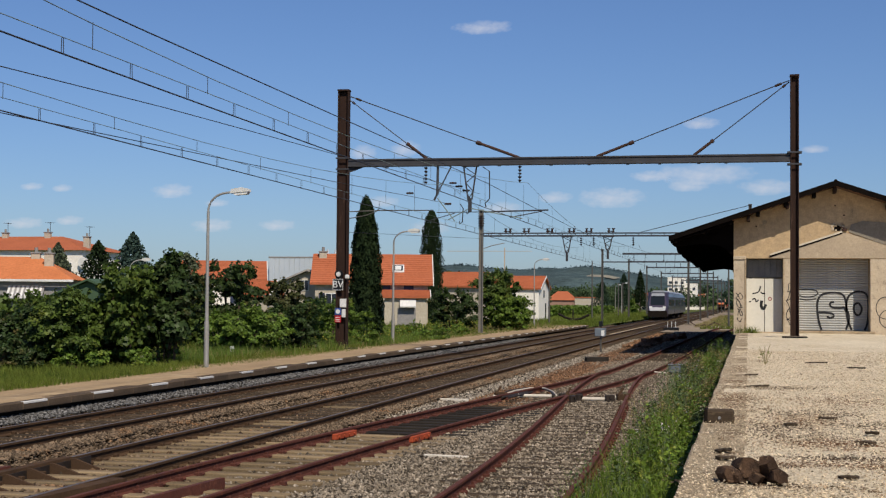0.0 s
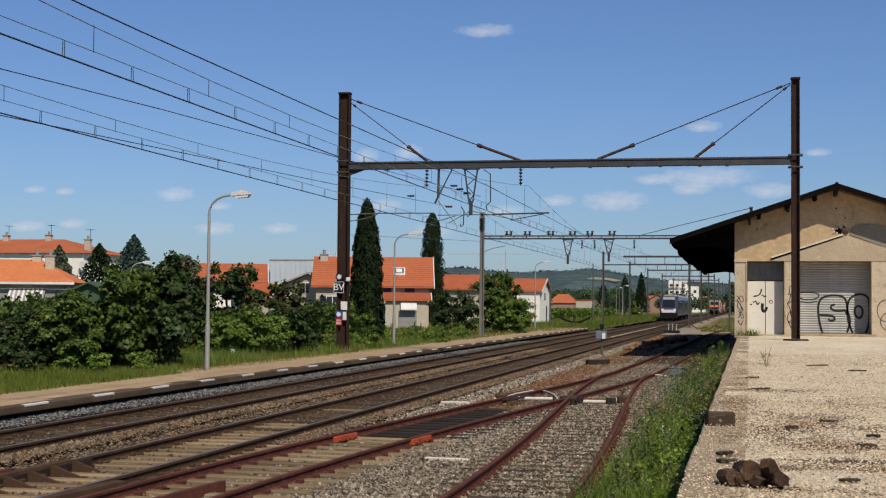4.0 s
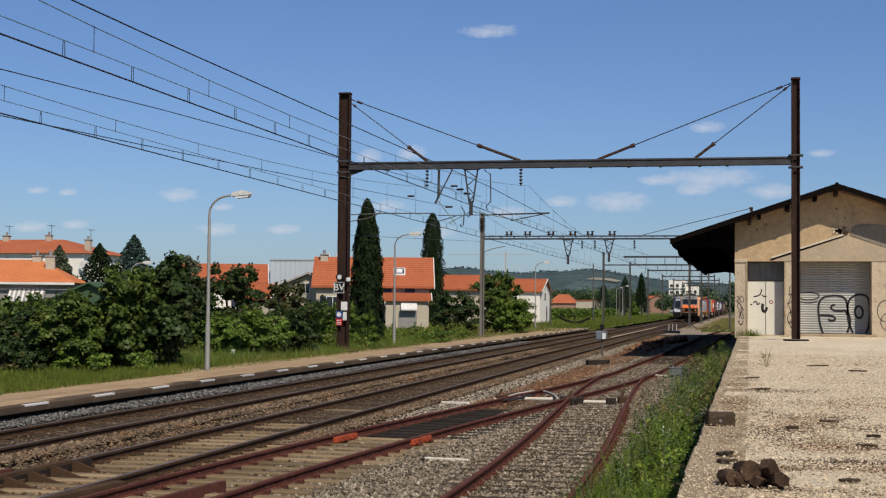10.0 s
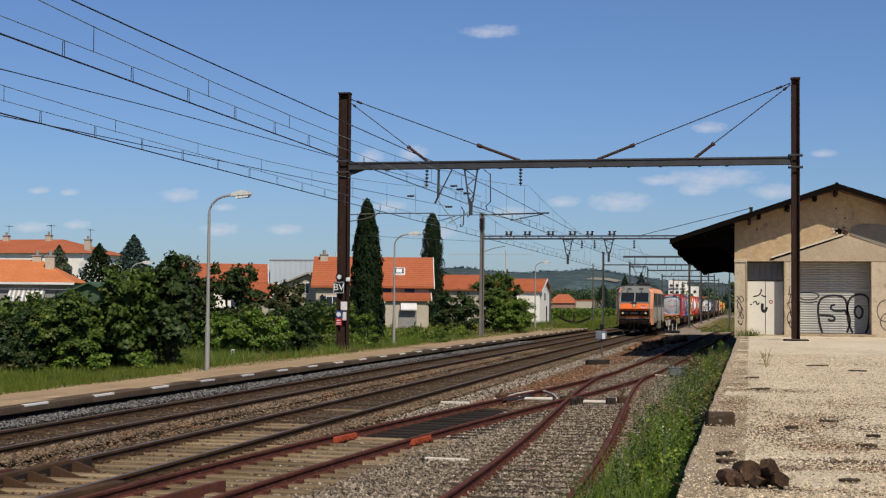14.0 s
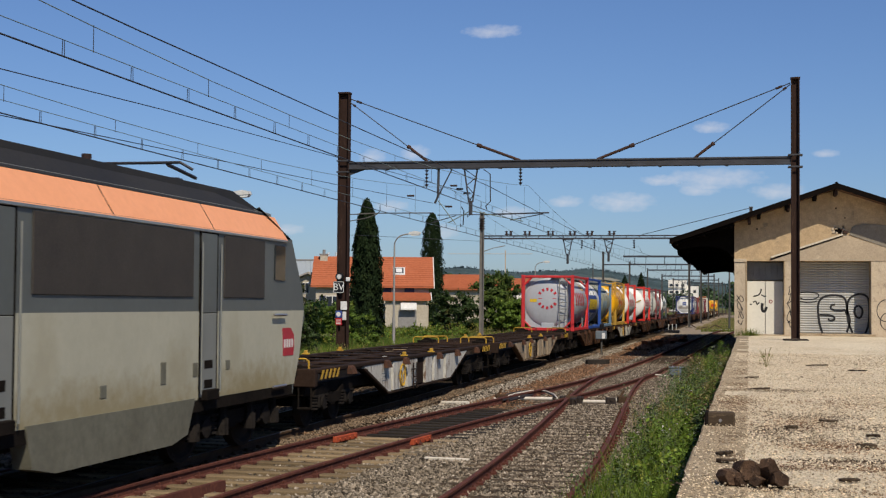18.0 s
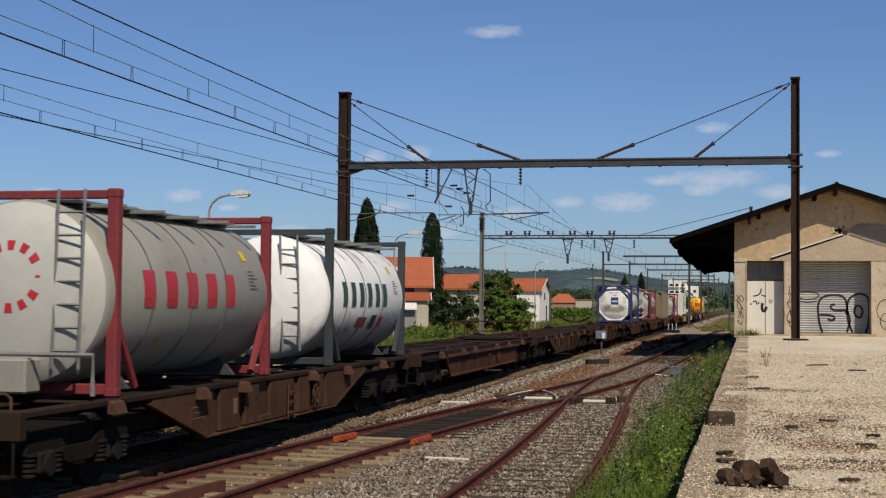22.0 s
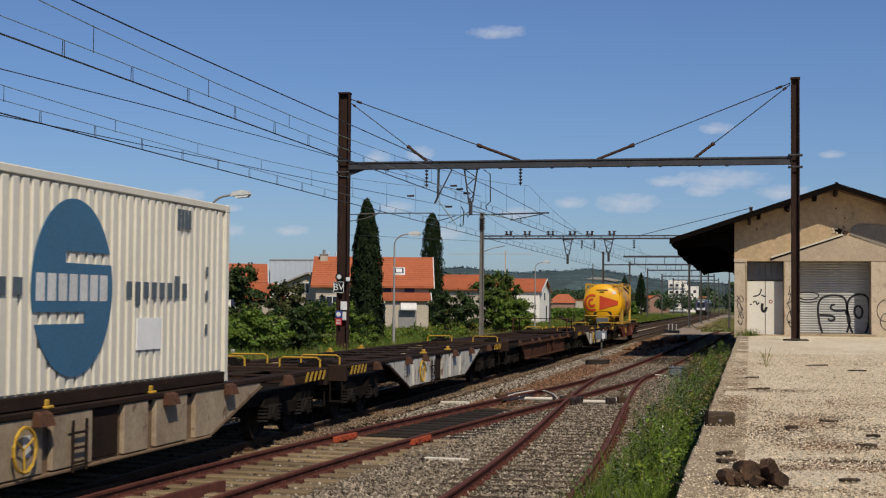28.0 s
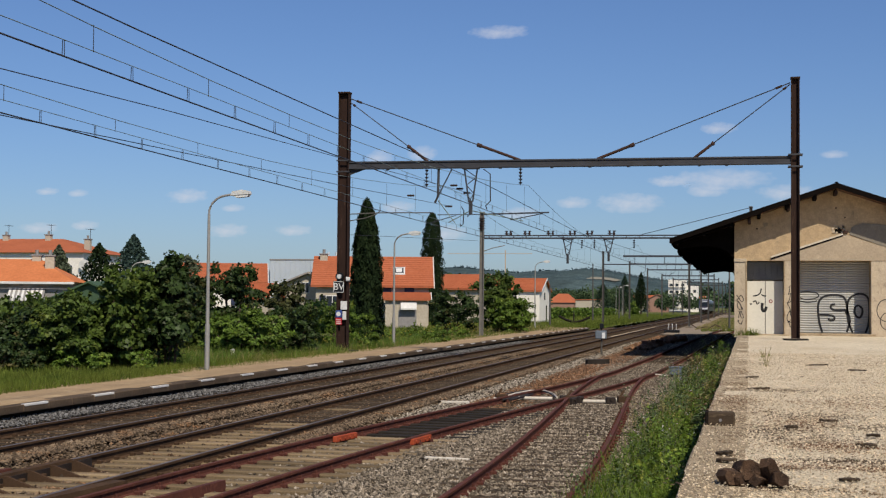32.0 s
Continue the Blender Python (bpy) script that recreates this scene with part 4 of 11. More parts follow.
lettering("BV", 0.42, M_SIGNWHITE, sign, pose(0, -0.036, 3.03, 90, 0, 0))
lamp = thing("platform_signal", "round black signal lamp with a white ring on the mast", "signal", pose(SX - 0.1, SY, 3.48))
part("housing", Mesh().lathe([(-0.06, 0.17), (0.12, 0.17)], "y", 20), M_SIGNBLACK, lamp)
part("ring", Mesh().lathe([(-0.075, 0.13), (-0.075, 0.10), (-0.062, 0.10), (-0.062, 0.13)], "y", 20), M_SIGNWHITE, lamp)
part("side_lamp", Mesh().cbox(0.30, 0.48, -0.12, 0.0, -0.2, -0.02, 0.03), M_SIGNWHITE, lamp)
notice = thing("notice_boards", "small white, blue and red enamel notices on the mast", "sign", pose(SX, SY, 0))
part("white_notice", Mesh().cbox(-0.04, 0.25, -0.03, 0.0, 2.05, 2.42, 0.01), M_SIGNWHITE, notice)
part("white_strip", Mesh().cbox(0.05, 0.22, -0.035, 0.0, 1.62, 1.98, 0.01), M_SIGNWHITE, notice)
part("blue_notice", Mesh().cbox(-0.26, 0.02, -0.03, 0.0, 1.72, 2.02, 0.01), M_SIGNBLUE, notice)
part("blue_notice_mark", Mesh().lathe([(-0.036, 0.10), (-0.031, 0.10)], "y", 16, (-0.12, 0, 1.87)), M_SIGNWHITE, notice)
part("red_notice", Mesh().cbox(-0.26, 0.02, -0.03, 0.0, 1.40, 1.70, 0.01), M_SIGNRED, notice)
m = Mesh()
for z in (1.62, 1.53, 1.46):
    m.box(-0.22, -0.02, -0.036, -0.031, z - 0.015, z + 0.015)
part("writing", m, M_SIGNWHITE, notice)

# second, lower gantry
G2 = 90.4
g2 = thing("catenary_gantry", "weathered grey mast carrying a slim cross beam with insulators", "gantry", pose(0, G2, 0), group="catenary gantries")
h_mast("mast", 8.25, PLAT, 0.26, 0.26, M_MASTPALE, g2, pose(-16.85, 0, 0))
b2 = Mesh().cbox(-16.7, 0.0, -0.1, 0.1, 6.52, 6.62, 0.01).cbox(-16.7, 0.0, -0.1, 0.1, 6.70, 6.78, 0.01)
for k in range(20):
    b2.box(-16.4 + 0.8 * k, -16.36 + 0.8 * k, -0.08, 0.08, 6.6, 6.72)
part("beam", b2, M_BEAMDARK, g2)
h_mast("mast", 8.5, DOCK, 0.2, 0.2, M_MASTGREY, g2, pose(0.1, 0, 0))
arm = Mesh().tube([(-16.85, 0, 8.12), (-12.5, 0, 8.22)], 0.05, 8).tube([(-15.0, 0, 7.75), (-12.9, 0, 8.15)], 0.035, 6)
arm.tube([(-19.8, 0, 8.1), (-16.85, 0, 8.12)], 0.03, 6).tube([(-20.2, 0, 7.6), (-18.6, 0, 8.05)], 0.03, 6)
part("top_arm", arm, M_BEAMDARK, g2)
for x in (-15.1, -13.9, -12.4, -11.0, -9.9, -8.5):
    part("post_insulator", Mesh().cyl((x - 0.13, 0, 6.78), (x - 0.15, 0, 7.02), 0.06, 8).cyl((x + 0.13, 0, 6.78), (x + 0.15, 0, 7.02), 0.06, 8).cbox(x - 0.26, x + 0.22, -0.05, 0.05, 6.82, 6.88, 0.01).cbox(x - 0.24, x - 0.06, -0.05, 0.05, 7.0, 7.05, 0.01).cbox(x + 0.06, x + 0.26, -0.05, 0.05, 7.0, 7.05, 0.01), M_INSUL, g2)
drop_frame(g2, -11.3, 6.5, 4.95)
drop_frame(g2, -8.7, 6.5, 5.1)
for x in (-10.4, -9.6, -7.1):
    insulator(g2, (x, 0, 6.5), (x, 0, 5.9), 4)
part("stay_cable", Mesh().cyl((-6.6, 0, 6.8), (0.1, 0, 8.45), 0.02, 6), M_WIRE, g2)
m = Mesh()
for k in range(5):
    m.cyl((-16.85, 0, 7.2 + 0.16 * k), (-16.85, 0, 7.26 + 0.16 * k), 0.24, 10, 0.14)
part("mast_insulators", m, M_INSUL, g2)
part("side_lamp_arm", Mesh().tube([(-16.7, 0, 5.75), (-16.1, -0.1, 5.95), (-15.3, -0.2, 6.1)], 0.03, 6), M_LAMPPOST, g2)

# gantries further on
for gy, right, left, top, bz in ((165, -6.7, -16.5, 8.5, 7.95), (206, -6.7, -16.8, 8.6, 8.2), (243, -6.7, -16.8, 8.6, 8.3), (287, -6.8, -17.0, 8.6, 8.2), (330, -6.8, -17, 8.6, 8.2), (375, -6.8, -17, 8.6, 8.2), (425, -6.8, -17, 8.6, 8.2)):
    gg = thing("catenary_gantry", "slim grey catenary gantry further along the line", "gantry", pose(0, gy, 0), group="catenary gantries")
    for x in (left, right):
        h_mast("mast", top, -0.1, 0.24, 0.24, M_MASTGREY, gg, pose(x, 0, 0))
    part("beam", Mesh().cbox(left if gy > 170 else -14.2, right, -0.1, 0.1, bz - 0.1, bz + 0.12, 0.02), M_BEAMDARK, gg)
    for x in (T1, T2):
        insulator(gg, (x - 0.4, 0, bz - 0.1), (x - 0.4, 0, bz - 0.9), 4)
        part("registration_arm", Mesh().tube([(x + 0.9, 0, bz - 0.1), (x + 0.8, 0, 6.2), (x, 0, 5.7)], 0.025, 6), M_BEAM, gg)
    if gy == 165:
        part("side_arm", Mesh().cbox(left, left + 3.6, -0.06, 0.06, 6.95, 7.08, 0.01), M_BEAM, gg)
for px, py, h in ((-2.0, 150, 7.5), (-0.4, 178, 7.0), (0.8, 236, 7.5), (1.6, 300, 7.5), (-19.5, 142, 4.3), (-21.0, 196, 8.0), (-20.6, 232, 5.5), (-22.5, 262, 6.0), (2.5, 205, 7.0)):
    solid("pole", Mesh().cyl((0, 0, -0.6), (0, 0, h), 0.11, 8, 0.07), M_MASTGREY, "slim grey pole beside the line", "pole", at=pose(px, py, 0), group="line-side poles")


def wire(name, x, spans, low, high, r, material, label, owner, y0=-8.0):
    """A wire over x that hangs from high at each support to low between."""
    pts = []
    for a, b in spans:
        for i in range(14):
            f = i / 14
            pts.append((x, a + (b - a) * f, low + (high - low) * (2 * f - 1) ** 2))
    pts.append((x, spans[-1][1], high))
    return part(name, Mesh().tube(pts, r, 5), material, owner, label)


def overhead(x, contact, low, high, phase):
    o = thing("overhead_line", "sagging messenger cable with droppers and dark contact wire over a track", "overhead wire", group="overhead lines")
    spans = [(-4.0 + phase, G1), (G1, 120 + phase), (120 + phase, 165), (165, 206), (206, 243), (243, 287), (287, 330), (330, 375), (375, 425)]
    wire("messenger_cable", x, spans, low, high, 0.008, M_WIREGREY, "thin sagging messenger cable", o)
    part("contact_wire", Mesh().tube([(x, -8, contact), (x, G1, contact), (x, 165, contact), (x, 425, contact)], 0.0135, 5), M_WIRE, o, "dark contact wire")
    part("auxiliary_cable", Mesh().tube([(x, -8, contact + 0.21), (x, G1, contact + 0.25), (x, 165, contact + 0.2)], 0.007, 5), M_WIREGREY, o)
    y = 13.3 + phase * 0.5
    k = 0
    while y < 118:
        m = Mesh().cyl((x - 0.018, y, contact), (x - 0.012, y, contact + 0.22), 0.006, 4).cyl((x + 0.018, y, contact), (x + 0.012, y, contact + 0.22), 0.006, 4)
        part("dropper", m, M_WIRE, o)
        if k % 2 == 0:
            a, b = spans[0] if y < G1 else spans[1]
            f = (y - a) / (b - a)
            top = low + (high - low) * (2 * f - 1) ** 2
            part("dropper", Mesh().cyl((x, y + 0.9, contact + 0.21), (x, y + 0.9, top), 0.006, 4), M_WIRE, o)
        y += 2.2
        k += 1
    return o


overhead(T2, 5.66, 6.14, 7.35, 0.0)
overhead(T1, 5.545, 6.0, 7.3, -1.6)
feeder = thing("feeder_cables", "dark feeder cables slanting over the tracks to the gantry beam", "overhead wire")
part("feeder_cable", Mesh().tube([(-10.8, -4, 7.35), (-10.8, 24, 7.25), (-10.8, 59.2, 7.35), (-10.6, 90, 6.9), (-10.6, 165, 7.9)], 0.0145, 5), M_WIRE, feeder)
part("feeder_cable", Mesh().tube([(-11.4, 8, 5.55), (-11.2, 26, 6.1), (-11.1, 59.2, 6.9)], 0.0095, 5), M_WIRE, feeder)
part("feeder_cable", Mesh().tube([(-12.7, 8, 5.2), (-12.6, 43, 6.05), (-12.5, 59.2, 6.5)], 0.0095, 5), M_WIRE, feeder)
part("feeder_cable", Mesh().tube([(-17.1, 59.3, 5.3), (-16.9, 90.4, 6.4)], 0.0095, 5), M_WIRE, feeder)

# ---- platform lamps ----
def street_lamp(x, y, z, h, lean, label="tall grey steel lamp with a curved arm over the platform"):
    t = thing("street_lamp", label, "street lamp", pose(x, y, z, 0, 0, lean), group="platform lamps")
    part("pole", Mesh().cyl((0, 0, -0.2), (0, 0, 1.4), 0.078, 12).cyl((0, 0, 1.4), (0, 0, h - 0.55), 0.06, 12, 0.042), M_LAMPPOST, t, smooth=True)
    arc = [(0, 0, h - 0.56)]
    for i in range(9):
        a = radians(180 - 85 * i / 8)
        arc.append((0.62 + 0.62 * math.cos(a), 0, h - 0.55 + 0.55 * math.sin(a)))
    arc.append((0.85, 0, h + 0.04))
    part("arm", Mesh().tube(arc, 0.036, 8), M_LAMPPOST, t, smooth=True)
    hd = part("lamp_head", Mesh().prism([(0.72, h - 0.02), (0.78, h + 0.11), (1.1, h + 0.16), (1.3, h + 0.12), (1.33, h + 0.03)], "y", -0.13, 0.13), M_LAMPHEAD, t)
    part("lamp_cover", Mesh().prism([(0.80, h - 0.015), (1.31, h + 0.03), (1.26, h - 0.05), (0.9, h - 0.08)], "y", -0.11, 0.11), M_LAMPGLASS, hd, "milky cover")
    return t


street_lamp(-16.15, 41.1, PLAT, 5.33, 0)
street_lamp(-17.19, 68.6, PLAT, 5.5, 0)
street_lamp(-18.5, 125, PLAT, 5.8, 0)
street_lamp(-40.0, 88, -0.1, 5.0, 20, "grey street lamp among the bushes")
street_lamp(-26.0, 300, -0.1, 6.5, 0, "distant street lamp beside the line")
street_lamp(-30.0, 330, -0.1, 6.5, 0, "distant street lamp beside the line")

# ---- goods shed ----
SH = 68.0
RX, RZ = 3.87, 7.74                     # ridge
shed = thing("goods_shed", "old ochre goods shed with dark gable roof and timber canopy", "shed", pose(0, SH, 0))
EAVE_L, EAVE_R = (-3.62, 5.24), (11.36, 5.24)
SLOPE = (RZ - 5.24) / (RX + 3.62)


def roof_z(x):
    return RZ - SLOPE * abs(x - RX)


# front wall in pieces round the two openings
D0, D1, S0, S1 = -0.12, 1.57, 2.25, 5.46
front = part("front_wall", Mesh().prism([(-0.68, 4.46), (8.6, 4.46), (8.6, roof_z(8.6)), (RX, RZ), (-0.68, roof_z(-0.68))], "y", 0, 1.3), M_RENDER, shed, "ochre rendered gable wall")
for x0, x1 in ((-0.68, D0), (D1, S0), (S1, 8.6)):
    part("wall_pier", Mesh().box(x0, x1, 0, 1.3, 0.9, 4.46), M_PLINTH, front, "patched pier beside the openings")
gable = Mesh().prism([(1.0, 4.47), (2.0, 4.47), (4.3, 4.47), (6.6, 4.47), (6.6, 4.9), (4.3, 5.68), (1.0, 4.60)], "y", -0.03, 0.05)
part("porch_gable", gable, M_RENDER2, shed, "greyer render where a porch roof met the wall")
lip = Mesh().prism([(0.97, 4.585), (0.97, 4.665), (2.5, 5.17), (4.22, 5.735), (4.22, 5.655), (2.5, 5.09)], "y", -0.085, 0.0)
part("porch_lip", lip, M_LIP, shed, "pale mortar stub of a lost porch roof")
# Black strip draws the shadow line beneath the projecting lip.
part("flashing", Mesh().prism([(0.97, 4.50), (0.97, 4.585), (4.22, 5.655), (4.22, 5.60)], "y", -0.055, 0.0), M_ROOFDARK, shed, "dark strip painting the shadow under the stub")
part("wall_band", Mesh().cbox(-0.70, D0 - 0.01, -0.05, 0.0, 4.40, 4.56, 0.015), M_PLINTH, shed)
part("side_wall", Mesh().box(-0.68, -0.25, 1.3, 54, 0.9, roof_z(-0.68) - 0.05), M_RENDER2, shed)
part("side_wall", Mesh().box(8.15, 8.6, 1.3, 54, 0.9, roof_z(8.6) - 0.05), M_RENDER2, shed)
part("back_wall", Mesh().prism([(-0.68, 0.9), (8.6, 0.9), (8.6, roof_z(8.6)), (RX, RZ), (-0.68, roof_z(-0.68))], "y", 54, 54.4), M_RENDER2, shed)
for sgn, ex in ((-1, EAVE_L), (1, EAVE_R)):
    rf = Mesh().prism([(RX, RZ + 0.02), (ex[0], ex[1] + 0.02), (ex[0], ex[1] + 0.20), (RX, RZ + 0.22)], "y", -1.1, 55)
    r = part("roof", rf, M_ROOFTILE, shed, "dark brown roof slope")
    part("barge_board", Mesh().prism([(RX, RZ - 0.02), (ex[0], ex[1] - 0.02), (ex[0], ex[1] + 0.215), (RX, RZ + 0.235)], "y", -1.18, -1.1), M_ROOFDARK, r)
    if sgn < 0:
        for i in range(6):
            x = ex[0] + 0.3 + 1.25 * i
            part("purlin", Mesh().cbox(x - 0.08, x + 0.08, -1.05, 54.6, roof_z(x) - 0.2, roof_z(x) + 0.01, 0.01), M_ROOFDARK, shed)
part("ridge_cap", Mesh().cyl((RX, -1.15, RZ + 0.2), (RX, 55, RZ + 0.2), 0.085, 8), M_ROOFDARK, shed)
for x in (0.0, 1.75, 3.85, 6.2):
    part("purlin_end", Mesh().cbox(x - 0.075, x + 0.075, -1.0, 0.0, roof_z(x) - 0.3, roof_z(x) - 0.05, 0.02), M_MAST, shed)
# canopy brackets over the siding: scalloped timber fascia
for k in range(11):
    y = 0.2 + 5.1 * k
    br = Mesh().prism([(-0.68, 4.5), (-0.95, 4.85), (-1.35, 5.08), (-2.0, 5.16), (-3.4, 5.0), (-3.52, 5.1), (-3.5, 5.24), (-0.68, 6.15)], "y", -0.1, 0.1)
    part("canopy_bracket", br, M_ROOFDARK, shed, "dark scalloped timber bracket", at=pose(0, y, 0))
for k in range(10):
    y0, y1, d = 4.2 + 4.9 * k, 4.2 + 4.9 * (k + 1), 0.05 * ((k * 7) % 3)
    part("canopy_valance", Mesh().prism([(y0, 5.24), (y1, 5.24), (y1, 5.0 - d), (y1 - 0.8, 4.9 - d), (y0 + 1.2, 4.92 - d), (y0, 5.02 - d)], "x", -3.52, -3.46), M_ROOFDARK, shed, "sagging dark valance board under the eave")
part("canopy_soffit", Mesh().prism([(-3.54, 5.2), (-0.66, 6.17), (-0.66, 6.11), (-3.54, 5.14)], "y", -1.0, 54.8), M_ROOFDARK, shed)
# door
door = part("door", Mesh().cbox(D0 + 0.02, 0.72, 0.66, 0.72, 1.02, 3.53, 0.01), M_DOORWHITE, shed, "dirty white boarded double door")
part("door_leaf", Mesh().cbox(0.74, D1 - 0.02, 0.66, 0.72, 1.02, 3.53, 0.01), M_DOORWHITE, door)
tr = part("transom", Mesh().cbox(D0 + 0.02, D1 - 0.02, 0.70, 0.74, 3.58, 4.44, 0.01), M_TRANSOM, shed, "grey boarded transom light")
for i in range(6):
    x = D0 + 0.05 + 0.275 * i
    part("transom_board", Mesh().cbox(x, x + 0.25, 0.67, 0.70, 3.60, 4.42, 0.012), M_TRANSOM, tr)
part("door_frame", Mesh().cbox(D0 - 0.07, D0 + 0.015, -0.02, 0.02, 1.0, 4.46, 0.01).cbox(D1 - 0.015, D1 + 0.06, -0.02, 0.02, 1.0, 4.46, 0.01), M_DOCKEDGE, shed)
part("door_step", Mesh().cbox(D0 - 0.2, D1 + 0.2, -0.35, 0.8, 0.9, 1.05, 0.03), M_DOCKEDGE, shed)
rnd = random.Random(5)


def strokes(paths, width, y, parent, material=M_SPRAY):
    for pts in paths:
        m = Mesh()
        v = []
        for i, p in enumerate(pts):
            a, b = pts[max(i - 1, 0)], pts[min(i + 1, len(pts) - 1)]
            d = Vector((b[0] - a[0], b[1] - a[1])).normalized() * width / 2
            v += [(p[0] - d.y, y, p[1] + d.x), (p[0] + d.y, y, p[1] - d.x)]
        m.add(v, [(2 * i, 2 * i + 1, 2 * i + 3, 2 * i + 2) for i in range(len(pts) - 1)])
        part("graffiti", m, material, parent, "black sprayed graffiti stroke")


def arc(cx, cz, rx, rz, a0, a1, n=16):
    return [(cx + rx * math.cos(radians(a0 + (a1 - a0) * i / n)), cz + rz * math.sin(radians(a0 + (a1 - a0) * i / n))) for i in range(n + 1)]


def smooth(pts, n=5):
    """A rounded line through a few (x, z) points."""
    out = []
    for i in range(len(pts) - 1):
        p0, p1, p2, p3 = pts[max(i - 1, 0)], pts[i], pts[i + 1], pts[min(i + 2, len(pts) - 1)]
        for k in range(n):
            u = k / n
            out.append(tuple(0.5 * (2 * b + (c - a) * u + (2 * a - 5 * b + 4 * c - d) * u * u + (3 * b - a - 3 * c + d) * u ** 3) for a, b, c, d in zip(p0, p1, p2, p3)))
    return out + [pts[-1]]


strokes([smooth(p) for p in ([(0.18, 2.82), (0.39, 2.87), (0.50, 2.98), (0.55, 3.18)], [(0.55, 2.9), (0.64, 2.84), (0.77, 2.82)], [(0.16, 2.54), (0.29, 2.59), (0.36, 2.45), (0.46, 2.54)], [(0.02, 2.44), (0.12, 2.45)])], 0.06, 0.655, door)
strokes([smooth([(0.60, 2.5), (0.58, 2.3), (0.62, 2.14), (0.72, 2.15), (0.79, 2.33)])], 0.13, 0.655, door)
strokes([arc(0.98, 2.58, 0.07, 0.07, 0, 360)], 0.04, 0.655, door, M_SPRAYRED)
part("door_seam", Mesh().box(0.722, 0.738, 0.655, 0.668, 1.05, 3.53), M_ROOFDARK, door)
# roller shutter
shutter = part("roller_shutter", Mesh().box(S0, S1, 1.12, 1.16, 1.1, 4.46), M_SHUTTER, shed, "grey zinc roller shutter")
SLAT = Mesh().prism([(1.12, 0.0), (1.085, 0.02), (1.075, 0.055), (1.085, 0.09), (1.12, 0.108)], "x", S0 + 0.01, S1 - 0.01).data("slat", M_SHUTTER)
for k in range(30):
    part("slat", SLAT, None, shutter, at=pose(0, 0, 1.12 + 0.111 * k))
strokes([smooth(p) for p in ([(3.34, 1.13), (3.21, 1.58), (3.14, 2.24), (3.22, 2.65), (3.49, 2.85), (3.96, 2.9), (4.28, 2.81), (4.41, 2.6), (4.46, 2.25), (4.50, 1.71), (4.70, 1.15)],
                             [(4.44, 2.0), (4.36, 2.2), (4.17, 2.18), (3.86, 2.2), (3.72, 2.31), (3.77, 2.44), (3.91, 2.46)],
                             [(3.21, 1.98), (3.59, 1.96), (3.85, 1.9), (3.87, 1.75), (3.68, 1.72), (3.6, 1.81)],
                             [(4.44, 1.17), (4.58, 1.71), (4.46, 2.25), (4.54, 2.69), (4.8, 2.91), (5.12, 2.95), (5.36, 2.82), (5.44, 2.48), (5.44, 1.94), (5.39, 1.45), (5.27, 1.15)],
                             [(4.98, 2.43), (4.83, 2.34), (4.79, 2.12), (4.87, 1.91), (5.02, 1.86), (5.13, 2.02), (5.13, 2.26), (4.98, 2.43)])], 0.095, 1.07, shutter)
strokes([smooth([(2.34, 3.02), (2.75, 3.04), (3.09, 2.98), (3.17, 2.85), (2.96, 2.72), (2.54, 2.69), (2.34, 2.76)]), smooth([(2.34, 2.6), (2.7, 2.55), (3.1, 2.62)])], 0.05, 1.07, shutter)
part("shutter_rail", Mesh().cbox(S0 - 0.06, S0 + 0.02, 1.0, 1.1, 1.05, 4.46, 0.01).cbox(S1 - 0.02, S1 + 0.0, 1.0, 1.1, 1.05, 4.46, 0.01), M_DOCKEDGE, shed)
part("shutter_sill", Mesh().cbox(S0 - 0.1, S1 + 0.2, -0.1, 1.2, 0.9, 1.11, 0.02), M_DOCKEDGE, shed)
def scribble(cx, cz, w, h):
    """A loose sprayed tag: a wandering loop within w by h."""
    a, b, c = rnd.uniform(1.5, 2.6), rnd.uniform(2.4, 3.6), rnd.uniform(0, 6)
    return [(cx + w / 2 * math.sin(a * t + c) * (0.7 + 0.3 * math.cos(5 * t)), cz + h / 2 * math.cos(b * t)) for t in [0.18 * i for i in range(18)]]


strokes([scribble(-0.42, z, 0.34, h) for z, h in ((2.7, 0.3), (2.35, 0.4), (1.95, 0.35), (1.6, 0.2))] +
        [scribble(1.9, z, 0.42, h) for z, h in ((3.1, 0.4), (2.75, 0.5), (2.3, 0.45), (1.9, 0.5), (1.5, 0.3))] +
        [arc(6.1, 2.2, 0.4, 0.5, 60, 300), arc(6.2, 1.7, 0.35, 0.4, 90, 290)], 0.035, -0.006, shed)
patch = Mesh()
for k in range(9):
    x, z, u = 4.03 + rnd.uniform(-0.28, 0.22), 5.86 + rnd.uniform(-0.16, 0.2), rnd.uniform(0.04, 0.1)
    patch.prism([(x - u, z - u * 0.7), (x + u * 0.8, z - u), (x + u, z + u * 0.6), (x - u * 0.5, z + u)], "y", -0.03, 0.02)
part("exposed_stones", patch, M_PLINTH, shed, "bare stones where the render fell off")
hole = Mesh().prism([(3.86, 5.74), (4.12, 5.72), (4.18, 5.9), (4.0, 6.0), (3.84, 5.9)], "y", -0.012, 0.0)
part("broken_patch", hole, M_ROOFDARK, shed, "dark hole left by a lost bracket")
part("bracket_stub", Mesh().cbox(4.2, 4.42, -0.12, 0.0, 5.72, 5.84, 0.015).tube([(4.1, -0.02, 5.92), (4.3, -0.14, 5.86)], 0.03, 6), M_RUSTROD, shed, "rusty bracket stub")
